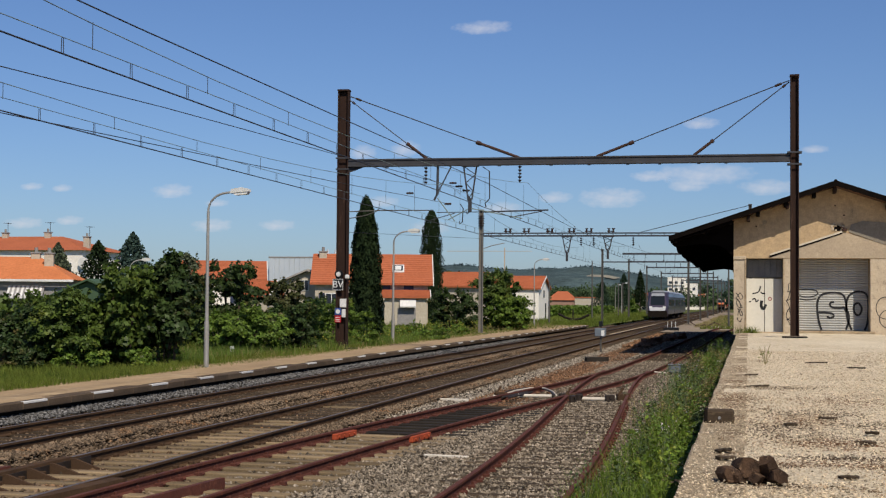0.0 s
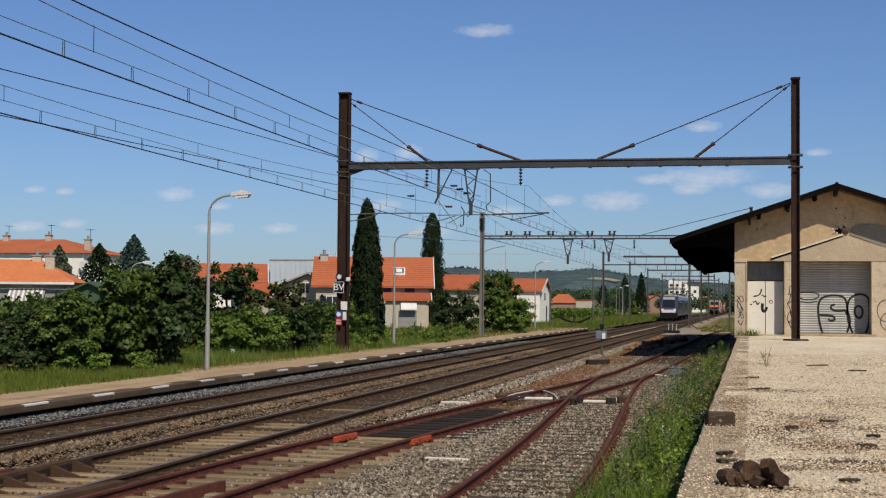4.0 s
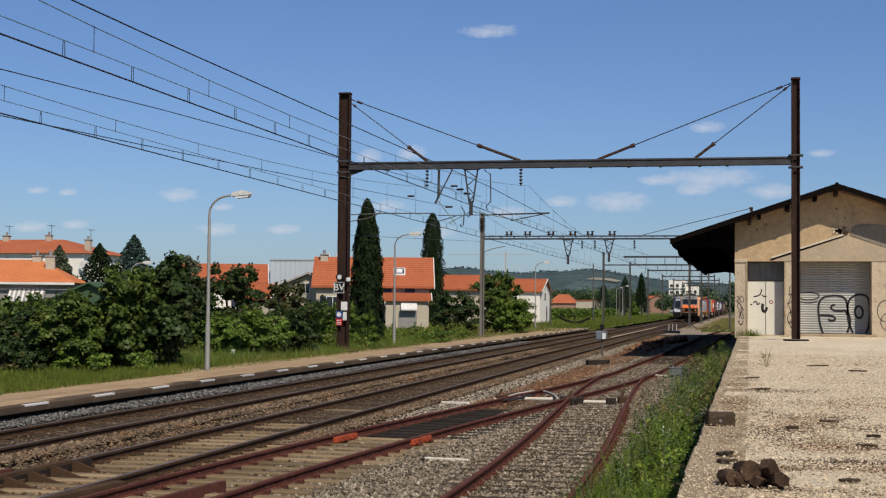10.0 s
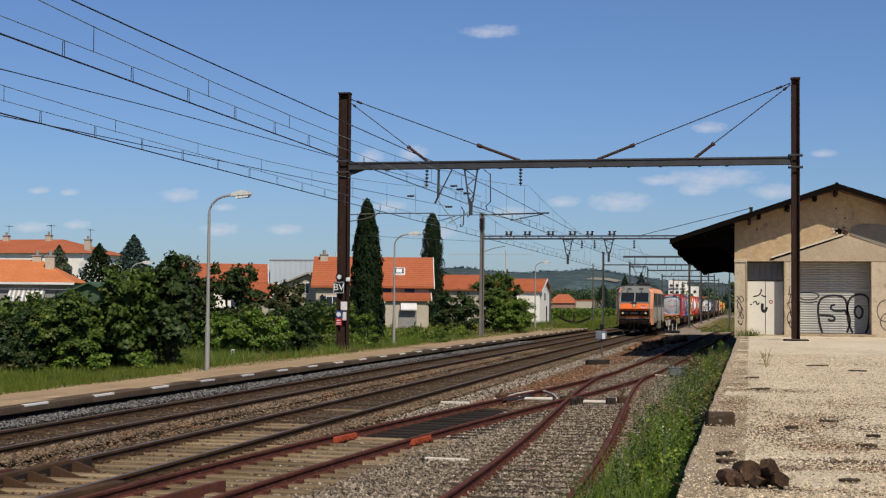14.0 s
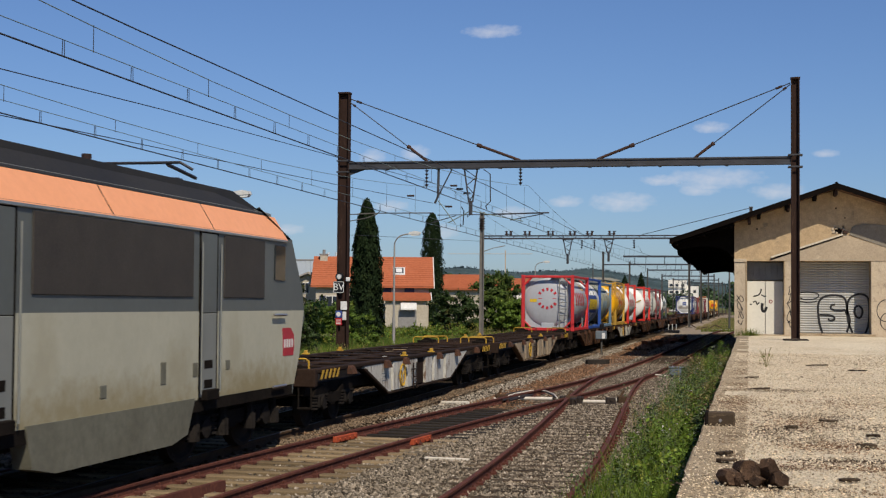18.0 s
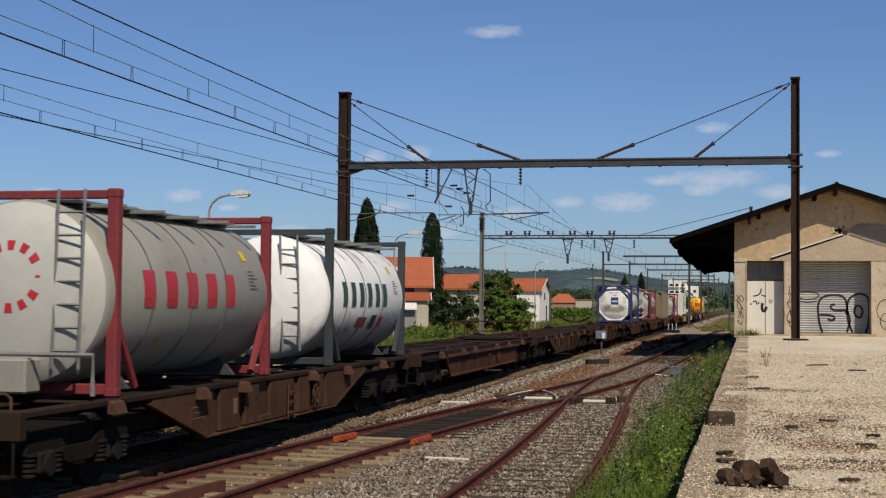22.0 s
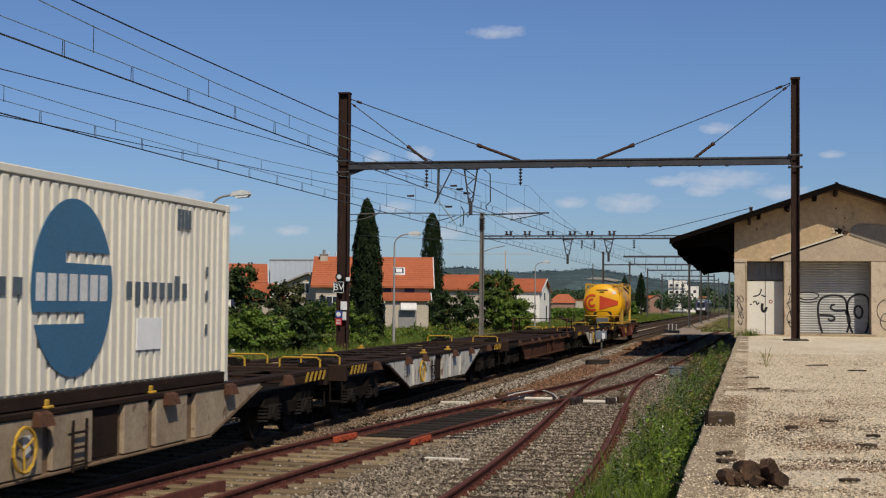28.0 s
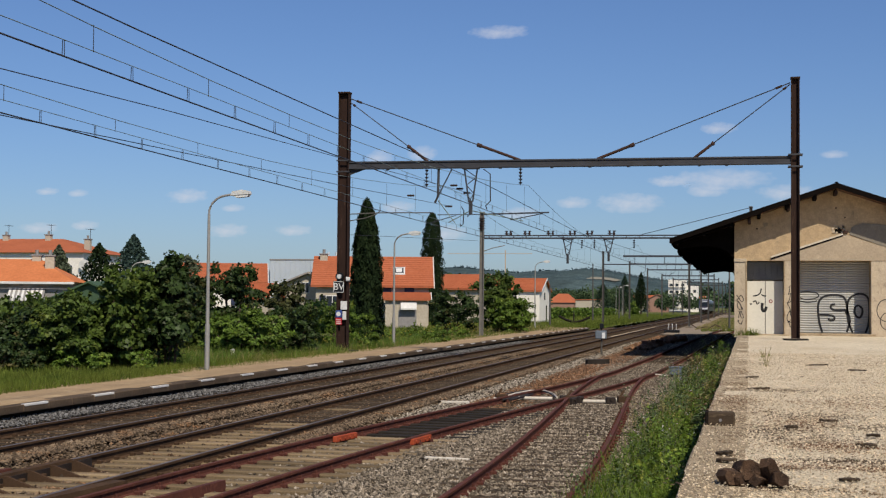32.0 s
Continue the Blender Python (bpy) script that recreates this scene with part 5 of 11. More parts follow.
part("repaired_render", Mesh().prism([(4.5, 5.68), (4.6, 6.02), (5.1, 6.18), (6.2, 6.1), (6.6, 5.7), (6.6, 5.0), (6.0, 5.12)], "y", -0.035, -0.03), M_RENDER3, shed, "dark grey repaired render")
for x, z in ((3.9, 6.9), (0.35, 5.95), (4.3, 6.45)):
    part("wall_hole", Mesh().cyl((x, -0.006, z), (x, 0.01, z), 0.042, 7), M_MAST, shed)
# ---- plants ----
def leaves_facing(centres, facing, size, r, loose=0.55, slim=0.34):
    """A pointed leaf at each centre whose face looks roughly along facing."""
    n = len(centres)
    up = facing + r.normal(0, loose, (n, 3))
    up /= np.linalg.norm(up, axis=1)[:, None] + 1e-9
    a = np.cross(up, r.normal(size=(n, 3)))
    a[:, 2] -= 0.35
    a /= np.linalg.norm(a, axis=1)[:, None] + 1e-9
    b = np.cross(up, a)
    b /= np.linalg.norm(b, axis=1)[:, None] + 1e-9
    s = size * r.uniform(0.55, 1.35, n)[:, None]
    return np.stack([centres - a * s * 0.5, centres + b * s * slim - a * s * 0.08, centres + a * s * 0.5, centres - b * s * slim - a * s * 0.08], 1).reshape(-1, 3)


def tufts(blobs, count, r, per=13, small=(0.2, 0.42)):
    """Leaf places on tufts that stand out of overlapping ellipsoids, each with the way it faces."""
    pts, out = [], []
    blobs = np.array(blobs, float)
    w = (blobs[:, 3] * blobs[:, 4] * blobs[:, 5]) ** 0.67
    share = w / w.sum()
    for b, f in zip(blobs, share):
        m = max(1, int(count * f / per))
        k = per + max(4, int(m ** 0.33))
        d = r.normal(size=(k, 3))
        d /= np.linalg.norm(d, axis=1)[:, None]
        centre = b[:3] + d * b[3:] * r.uniform(0.62, 0.98, (k, 1))
        rad = b[3:].mean() * r.uniform(*small, (k, 1))
        n = max(1, int(count * f / k))
        e = r.normal(size=(k, n, 3))
        e /= np.linalg.norm(e, axis=2)[..., None]
        e[..., 2] = np.where(e[..., 2] < -0.3, -0.6 * e[..., 2], e[..., 2])
        spot = centre[:, None] + e * rad[:, None] * r.uniform(0.55, 1.05, (k, n, 1)) * np.array([1.0, 1.0, 0.75])
        pts.append(spot.reshape(-1, 3))
        out.append((e * 0.8 + d[:, None] * 0.35 + np.array([0, 0, 0.55])).reshape(-1, 3))
    return np.concatenate(pts), np.concatenate(out)


def bush(label, blobs, leaves, size, material, at, group="lineside bushes", name="bush", shell=0.5, sprigs=22):
    """A shrub: a few stems, tufts of outward-facing leaves with dark gaps between, and shoots on top."""
    r = np.random.default_rng(len(blobs) * 31 + leaves % 97)
    t = thing(name, label, "tree" if name.endswith("tree") else "bush", at, group)
    stems = Mesh()
    for b in blobs[:6]:
        stems.tube([(b[0] * 0.4, b[1] * 0.4, -0.3), (b[0] * 0.7, b[1] * 0.7, b[2] * 0.5), (b[0], b[1], b[2])], 0.05, 5)
    part("trunk", stems, M_BARK, t)
    pts, way = tufts(blobs, int(leaves * 0.9), r)
    inner = crown_points([(b[0], b[1], b[2], b[3] * 0.75, b[4] * 0.75, b[5] * 0.8) for b in blobs], int(leaves * 0.1), r, 0.2)
    top = pts[pts[:, 2] > np.quantile(pts[:, 2], 0.86)]
    root = top[r.choice(len(top), sprigs)]
    reach = r.uniform(0.12, 0.5, sprigs) * min(1.0, 0.12 * pts[:, 2].max() + 0.55)
    f = r.uniform(0, 1, (sprigs, 18))
    sp = root[:, None] + np.stack([r.normal(0, 0.25, sprigs)[:, None] * f, r.normal(0, 0.25, sprigs)[:, None] * f, f], 2) * reach[:, None, None]
    sp = (sp + r.normal(0, size * 0.3, sp.shape)).reshape(-1, 3)
    pts = np.concatenate([pts, inner, sp])
    way = np.concatenate([way, r.normal(size=inner.shape), r.normal(size=sp.shape) + np.array([0, 0, 0.8])])
    pts[:, 2] = np.maximum(pts[:, 2], 0.03)
    part("crown", soup("crown", leaves_facing(pts, way, size, r), 4, material), None, t)
    return t


def spread(x0, x1, z, n, r, seed):
    q = random.Random(seed)
    return [(x0 + (x1 - x0) * (i + 0.5) / n + q.uniform(-0.3, 0.3), q.uniform(-0.8, 0.8), z * q.uniform(0.35, 0.62), r * q.uniform(0.8, 1.2), r * q.uniform(0.8, 1.1), z * q.uniform(0.36, 0.5)) for i in range(n)]


bush("dense dark hazel bush beside the platform", spread(-1.8, 1.8, 2.3, 7, 0.95, 1), 19000, 0.13, M_LEAF2, pose(-24.2, 42.6, 0.05))
bush("leafy green hazel bush beside the platform", spread(-1.1, 1.1, 2.2, 5, 0.85, 31), 16000, 0.11, M_LEAF2, pose(-22.4, 41.6, 0.05))
bush("bright green bush beside the platform", spread(-0.85, 0.85, 2.55, 4, 0.85, 2), 15000, 0.12, M_LEAF, pose(-20.9, 41.0, 0.05))
bush("tall leafy fig bush with broad leaves", spread(-0.9, 0.9, 3.0, 5, 0.8, 3) + [(-0.5, 0, 2.75, 0.5, 0.5, 0.45), (0.55, 0.1, 2.8, 0.45, 0.45, 0.4)], 13000, 0.19, M_LEAF, pose(-19.5, 42.6, 0.05))
bush("dark broad-leaved fig bush beside the grass", [(-0.1, 0, 1.2, 0.95, 0.9, 1.1), (0.1, 0.2, 2.3, 0.8, 0.8, 0.8), (0.15, 0, 3.15, 0.5, 0.5, 0.5), (0.45, 0, 1.9, 0.5, 0.6, 0.6), (-0.55, 0.1, 2.6, 0.5, 0.5, 0.5)], 12500, 0.19, M_LEAF2, pose(-18.25, 43.0, 0.05))
bush("pale bramble at the foot of the fig bush", spread(-1.3, 1.3, 0.85, 5, 0.4, 32), 3200, 0.11, M_LEAF4, pose(-19.0, 40.6, 0.05), sprigs=8)
bush("low dark bramble at the foot of the hazel bush", spread(-2.1, 2.1, 1.25, 7, 0.55, 33), 9000, 0.1, M_LEAF2, pose(-22.6, 39.3, 0.05), sprigs=8)
bush("small grey green tree with an airy crown", [(0, 0, 3.35, 0.55, 0.5, 0.6), (0.35, 0.2, 2.5, 0.8, 0.8, 0.7), (-0.5, 0, 2.1, 0.8, 0.9, 0.9)], 5500, 0.12, M_WILLOW, pose(-22.6, 53.0, 0.1), name="tree")
bush("reddish green plum tree behind the platform", [(-1.4, 0, 2.7, 0.9, 0.8, 0.8), (-0.5, 0.2, 3.0, 0.8, 0.8, 0.75), (0.3, 0, 3.2, 0.75, 0.7, 0.75), (-1.0, 0, 1.9, 0.9, 0.8, 0.8), (0.6, 0.3, 2.4, 0.6, 0.6, 0.7)], 10500, 0.15, M_LEAF2, pose(-21.2, 57.0, 0.0), name="tree")
bush("rusty brown leaved plum bush behind the platform", [(-0.4, 0, 2.55, 0.6, 0.6, 0.5), (0.35, 0.1, 2.5, 0.65, 0.6, 0.6), (0.5, 0, 1.7, 0.75, 0.7, 0.8), (0, 0, 0.9, 0.8, 0.7, 0.7)], 9000, 0.14, M_LEAFRUST, pose(-19.2, 57.5, 0.0))
bush("low bright green bush behind the lamp", spread(-1.7, 1.7, 1.9, 5, 0.8, 6), 13500, 0.12, M_LEAF4, pose(-19.3, 52.5, 0.1))
bush("dark green bramble bush", spread(-0.6, 0.6, 2.2, 4, 0.65, 7), 9000, 0.13, M_LEAF2, pose(-17.9, 55.0, 0.0))
bush("feathery bright green hedge bush by the gantry mast", spread(-1.6, 1.7, 2.35, 7, 0.55, 8), 15000, 0.1, M_LEAF4, pose(-18.9, 63.0, 0.0), sprigs=60)
bush("green laurel bush by the cypress", spread(-1.8, 1.8, 2.3, 5, 0.9, 9), 11000, 0.13, M_LEAF, pose(-22.9, 70.5, 0.0))
bush("leafy dark shrub behind the platform lamp", spread(-1.2, 1.2, 3.1, 4, 1.0, 10), 10500, 0.16, M_LEAF2, pose(-21.1, 102, 0.0))
bush("large green walnut bush", spread(-1.4, 1.2, 4.5, 5, 1.35, 11) + [(-0.6, 0, 3.7, 1.1, 1.0, 1.1), (0.3, 0, 3.6, 0.9, 0.9, 1.1)], 20000, 0.19, M_LEAF, pose(-17.9, 105, -0.1))
bush("bright green lilac before the walnut bush", spread(-1.0, 1.0, 2.9, 4, 0.9, 34), 9000, 0.17, M_LEAF4, pose(-17.0, 103, -0.1))
bush("low weeds in front of the house", spread(-3.0, 3.0, 0.9, 8, 0.6, 12), 8000, 0.12, M_LEAF4, pose(-19.0, 76, 0.1))
bush("low weeds with yellow flowers", spread(-3.0, 3.0, 0.8, 8, 0.6, 13), 7000, 0.11, M_LEAF3, pose(-19.6, 86, 0.1))
for k, (x, y, w, h, s) in enumerate(((-36, 62, 3.0, 1.8, 14), (-31, 58, 3.0, 2.4, 15), (-28, 66, 2.5, 2.6, 16), (-40, 88, 3.0, 2.4, 17), (-26.0, 64, 2.0, 2.9, 18), (-27, 80, 3, 2.4, 19))):
    bush("dark green garden bush behind the verge", spread(-w, w, h, 5, 1.6, s), 9000, 0.22, (M_LEAF2, M_LEAF, M_LEAF2)[k % 3], pose(x, y, 0))


def cypress(label, h, r, at, seed, count, blunt=0.55):
    q = np.random.default_rng(seed)
    t = thing("cypress_tree", label, "tree", at, "cypresses")
    part("trunk", Mesh().cyl((0, 0, -0.3), (0, 0, h * 0.8), 0.16, 8, 0.05), M_BARK, t)
    f = q.uniform(0, 1, count) ** 0.9
    a = q.uniform(0, 2 * math.pi, count)
    flame = np.sin(a * 5 + 9 * np.sin(f * 4)) * 0.5 + np.sin(a * 9 + f * 31) * 0.3 + np.sin(f * 55 + a * 3) * 0.25
    rad = r * (1 - f ** 2.2) ** blunt * (0.88 + 0.2 * flame) * q.uniform(0.72, 1.06, count)
    lump = 0.25 * np.maximum(0, np.sin(a * 2 + 1.3)) * (blunt < 0.5)
    pts = np.stack([np.cos(a) * rad, np.sin(a) * rad, 0.1 + f * (h - lump * 2.0)], 1)
    way = np.stack([np.cos(a), np.sin(a), 0.5 + 0.6 * flame], 1)
    v = leaves_facing(pts, way, 0.2, q, 0.45, 0.24).reshape(-1, 4, 3)
    v[:, 2, 2] += 0.17
    part("crown", soup("crown", v.reshape(-1, 3), 4, M_CYPRESS), None, t)
    core = Mesh().lathe([(0.2, r * 0.45), (h * 0.3, r * 0.62), (h * 0.6, r * 0.45), (h * 0.9, r * 0.1)], "z", 8)
    part("inner_crown", core, M_CYPRESS, t)


cypress("tall slender dark green cypress beside a house", 7.8, 1.0, pose(-20.35, 75, 0), 3, 17000)
cypress("slender dark green cypress behind a house", 12.0, 1.42, pose(-33.4, 150, -0.1), 4, 16000, 0.3)


def conifer(label, h, r, at, seed, material, n=7000):
    q = np.random.default_rng(seed)
    t = thing("conifer_tree", label, "tree", at, "conifers")
    part("trunk", Mesh().cyl((0, 0, -0.3), (0, 0, h * 0.9), 0.2, 8, 0.04), M_BARK, t)
    f = q.uniform(0, 1, n)
    tier = 1 - 0.25 * ((f * 9) % 1)
    rad = r * (1 - f) ** 0.8 * tier * q.uniform(0.3, 1.0, n)
    a = q.uniform(0, 2 * math.pi, n)
    part("crown", soup("crown", leaf_quads(np.stack([np.cos(a) * rad, np.sin(a) * rad, 0.8 + f * (h - 0.8)], 1), 0.28, q), 4, material), None, t)


conifer("blue green spruce behind the bushes", 8.3, 4.6, pose(-54.3, 120, 0), 5, M_SPRUCE)
conifer("dark cedar behind the bushes", 7.2, 4.0, pose(-53.8, 112, 0), 6, M_CYPRESS, 3600)
conifer("small dark conifer between the roofs", 7.3, 3.2, pose(-60.6, 118, 0), 7, M_WILLOW)
bush("grey green willow behind the bushes", [(0, 0, 4.5, 1.6, 1.5, 2.4), (1, 0, 3.5, 1.5, 1.5, 2)], 8000, 0.2, M_WILLOW, pose(-46.3, 112, -0.3), name="tree")

# grass on the verge
def grass(name, label, count, x0, x1, y0, y1, z, h, w, material, power=1.3, lean=0.35, clump=0.0):
    y = y0 + (y1 - y0) * rng.uniform(0, 1, count) ** power
    x = rng.uniform(x0, x1, count)
    if clump:
        d = np.array([noise.noise(Vector((a * clump, b * clump, 9.0))) for a, b in zip(x, y)])
        k = d > rng.uniform(-0.35, 0.25, count)
        x, y = x[k], y[k]
    roots = np.stack([x, y, np.full(len(x), z)], 1)
    tagged(new(name, soup(name, blades(roots, h, w, rng, lean), 3, material)), label, "grass", kind="stuff")


grass("verge_grass", "tall green grass behind the platform", 90000, -22.5, -16.0, 24, 110, 0.12, 0.27, 0.02, M_GRASS)
grass("verge_grass", "green grass under the bushes", 26000, -34, -19, 27, 70, 0.1, 0.32, 0.05, M_GRASS)
grass("verge_grass", "tall yellow green grass before the bushes", 30000, -20.5, -16.6, 43, 84, 0.12, 0.5, 0.025, M_LEAF4, 1.0, clump=0.5)
grass("dry_verge_grass", "straw coloured seed heads in the verge", 5000, -22.0, -16.2, 46, 125, 0.12, 0.5, 0.02, M_DRYGRASS)
grass("platform_edge_grass", "ragged grass over the back of the platform", 9000, -17.9, -16.05, 24, 39, PLAT - 0.02, 0.2, 0.02, M_GRASS, 1.0)
grass("platform_edge_grass", "ragged grass over the back of the platform", 6500, -17.9, -16.75, 39, 62, PLAT - 0.02, 0.2, 0.02, M_GRASS, 1.0)
grass("platform_edge_grass", "short grass creeping onto the platform", 3500, -17.6, -16.3, 26, 130, PLAT - 0.02, 0.12, 0.02, M_GRASS)
grass("far_grass", "grass along the line further on", 26000, -34, -14.4, 110, 330, -0.1, 0.55, 0.12, M_GRASS)
grass("far_grass", "bright grass bank at the end of the platform", 16000, -19, -14.5, 129, 260, 0.03, 0.38, 0.06, M_GRASS)
grass("siding_grass", "dry tufts of grass along the far siding", 9000, -5.6, -0.6, 150, 290, -0.17, 0.3, 0.07, M_DRYGRASS, clump=0.25)
grass("siding_grass", "green tufts of grass along the far siding", 9000, -4.6, -0.6, 140, 290, -0.17, 0.3, 0.06, M_GRASS, clump=0.3)
grass("yard_grass", "dry grass beyond the goods shed", 9000, -0.6, 12, 106, 300, -0.1, 0.6, 0.1, M_DRYGRASS)

# weeds between siding and dock
def weeds(count, x0, x1, y0, y1, h, size, material, label, seed, power=1.5):
    q = np.random.default_rng(seed)
    n = count // 16
    y = y0 + (y1 - y0) * q.uniform(0, 1, n) ** power
    x = x0 + (x1 - x0) * q.beta(2.2, 1.3, n)
    keep = np.array([noise.noise(Vector((a * 0.9, b * 0.35, 5.0 + seed))) for a, b in zip(x, y)]) > q.uniform(-0.15, 0.3, n)
    x, y = x[keep], y[keep]
    n = len(x)
    hh = h * q.uniform(0.35, 1.15, n) * np.clip((y - y0) / 3 + 0.55, 0.4, 1)
    f = q.uniform(0.08, 1, (n, 16))
    tilt = q.normal(0, 0.18, (n, 2))
    cx = x[:, None] + tilt[:, :1] * f * hh[:, None] + q.normal(0, 0.05, (n, 16))
    cy = y[:, None] + tilt[:, 1:] * f * hh[:, None] + q.normal(0, 0.05, (n, 16))
    cz = -0.2 + f * hh[:, None]
    pts = np.stack([cx, cy, cz], 2).reshape(-1, 3)
    tagged(new("weeds", soup("weeds", leaf_quads(pts, size, q, 0.3), 4, material)), label, "weeds", kind="stuff")
    stem = np.stack([x, y, np.full(n, -0.2)], 1)
    tip = stem + np.stack([tilt[:, 0] * hh, tilt[:, 1] * hh, hh], 1)
    s = np.array([0.006, 0, 0])
    tagged(new("weed_stems", soup("weed_stems", np.stack([stem - s, stem + s, tip], 1).reshape(-1, 3), 3, material)), "thin stems of the weeds", "weeds", kind="stuff")
    return tip


def weed_bank(label, n, x0, x1, y0, y1, h, size, material, seed, power=1.4, per=34):
    """A bank of leafy weeds: every plant a stem with leaves that face up and outward, smaller towards the top."""
    q = np.random.default_rng(seed)
    y = y0 + (y1 - y0) * q.uniform(0, 1, n) ** power
    x = x0 + (x1 - x0) * q.beta(1.6, 1.1, n)
    x = x - 0.018 * np.maximum(0, y - 20) * q.uniform(0, 1, n)
    keep = np.array([noise.noise(Vector((a * 0.8, b * 0.4, seed * 1.7))) for a, b in zip(x, y)]) > q.uniform(-0.22, 0.2, n)
    x, y = x[keep], y[keep]
    n = len(x)
    hh = h * q.uniform(0.3, 1.3, n)
    f = q.uniform(0.05, 1, (n, per)) ** 0.8
    turn = q.uniform(0, 6.283, (n, per))
    lean = q.normal(0, 0.16, (n, 2))
    reach = (0.05 + 0.22 * (1.05 - f)) * hh[:, None]
    pts = np.stack([x[:, None] + lean[:, :1] * f * hh[:, None] + np.cos(turn) * reach, y[:, None] + lean[:, 1:] * f * hh[:, None] + np.sin(turn) * reach, -0.2 + f * hh[:, None]], 2).reshape(-1, 3)
    way = np.stack([np.cos(turn) * 0.6, np.sin(turn) * 0.6, np.full((n, per), 0.8)], 2).reshape(-1, 3)
    tagged(new("weeds", soup("weeds", leaves_facing(pts, way, size, q, 0.4, 0.3), 4, material)), label, "weeds", kind="stuff")


weed_bank("leafy bright green weeds along the dock wall", 180, -1.7, -0.53, 17, 42, 0.6, 0.062, M_LEAF3, 61, 1.3, 40)
weed_bank("leafy green nettles along the dock wall", 110, -1.4, -0.53, 17.5, 50, 0.85, 0.058, M_LEAF4, 62, 1.2, 40)
weed_bank("low ground weeds beside the siding", 300, -2.3, -0.6, 17, 34, 0.2, 0.055, M_LEAF4, 63, per=24)
weed_bank("tall grey green weeds on the bank", 190, -2.3, -0.7, 27, 44, 0.8, 0.055, M_THISTLE, 64, 1.0, 40)
weed_bank("tall yellow green weeds by the shed", 210, -1.15, -0.53, 44, 72, 0.8, 0.06, M_LEAF4, 65, 1.0, 36)
tips = weeds(7000, -2.0, -0.5, 16, 62, 0.8, 0.075, M_LEAF3, "bright green weeds growing along the dock wall", 21)
weeds(4500, -2.4, -0.6, 16, 58, 0.95, 0.045, M_THISTLE, "grey green thistles growing beside the siding", 24)
weeds(2500, -2.2, -0.5, 16, 55, 0.6, 0.05, M_LEAF, "darker weeds growing along the dock wall", 22)
weeds(9000, -2.6, -0.6, 26, 64, 0.8, 0.04, M_DRYGRASS, "dry straw weeds beside the siding", 23)
grass("dock_wall_grass", "grass between siding and dock", 7000, -2.0, -0.5, 16, 66, -0.2, 0.5, 0.014, M_LEAF3, 1.5)
pick = tips[rng.choice(len(tips), 60)]
fl = pick.repeat(6, 0) + rng.normal(0, 0.03, (len(pick) * 6, 3))
tagged(new("weed_flowers", soup("weed_flowers", leaf_quads(fl, 0.03, rng), 4, M_FLOWER)), "small pale flowers on the weeds", "flowers", kind="stuff")
yf = np.stack([rng.uniform(-20, -17.5, 160), rng.uniform(55, 100, 160), rng.uniform(0.5, 1.0, 160)], 1)
tagged(new("yellow_flowers", soup("yellow_flowers", leaf_quads(yf.repeat(5, 0) + rng.normal(0, 0.09, (800, 3)), 0.06, rng), 4, M_YFLOWER)), "yellow flowers in the verge", "flowers", kind="stuff")

def weed_plant(x, y, h, material, label, seed):
    """One tall weed: a bent stem with side shoots and long drooping leaves."""
    q = np.random.default_rng(seed)
    t = thing("weed_plant", label, "weed", pose(x, y, -0.2), "tall weeds along the dock")
    bend = q.normal(0, 0.12, 2)
    top = Vector((bend[0] * h, bend[1] * h, h))
    stem = Mesh().tube([(0, 0, 0), (top.x * 0.35, top.y * 0.35, h * 0.5), tuple(top)], 0.009, 5)
    pts = [Vector((top.x * f, top.y * f, h * f)) for f in np.linspace(0.1, 1.0, 16)]
    for k in range(5):
        f = 0.35 + 0.13 * k
        a = q.uniform(0, 6.28)
        d = Vector((math.cos(a), math.sin(a), 0.9)) * h * 0.28 * (1.2 - f)
        base = Vector((top.x * f, top.y * f, h * f))
        stem.tube([tuple(base), tuple(base + d)], 0.005, 4)
        pts += [base + d * u for u in (0.4, 0.7, 1.0)]
    part("stem", stem, material, t)
    leaf = []
    for p in pts:
        for k in range(3):
            a, ln = q.uniform(0, 6.28), h * q.uniform(0.10, 0.24) * (1.25 - 0.7 * p.z / h)
            u = Vector((math.cos(a), math.sin(a), q.uniform(-0.15, 0.6))).normalized()
            w = Vector((-math.sin(a), math.cos(a), 0)) * ln * 0.17
            leaf += [p, p + u * ln * 0.5 + w, p + u * ln + Vector((0, 0, -ln * 0.25)), p + u * ln * 0.5 - w]
    part("leaves", soup("leaves", np.array([tuple(v) for v in leaf]), 4, material), None, t)


qq = random.Random(77)
for k in range(44):
    near = k < 14
    y = qq.uniform(17.5, 22.0) if near else 22 + 30 * qq.random() ** 1.3
    x = qq.uniform(-1.7, -0.62) if near else qq.uniform(-2.0, -0.62)
    kind = qq.choice((0, 0, 1, 2)) if near else qq.choice((0, 1, 1, 3, 2) if y < 26 else (0, 1, 3, 3))
    weed_plant(x, y, qq.uniform(0.35, 0.75) if near else qq.uniform(0.5, 1.05), (M_LEAF4, M_THISTLE, M_LEAF3, M_DRYGRASS)[kind],
               ("bright green leafy weed beside the dock wall", "grey green thistle beside the dock wall", "dark green weed beside the dock wall", "dry straw coloured weed beside the dock wall")[kind], 300 + k)

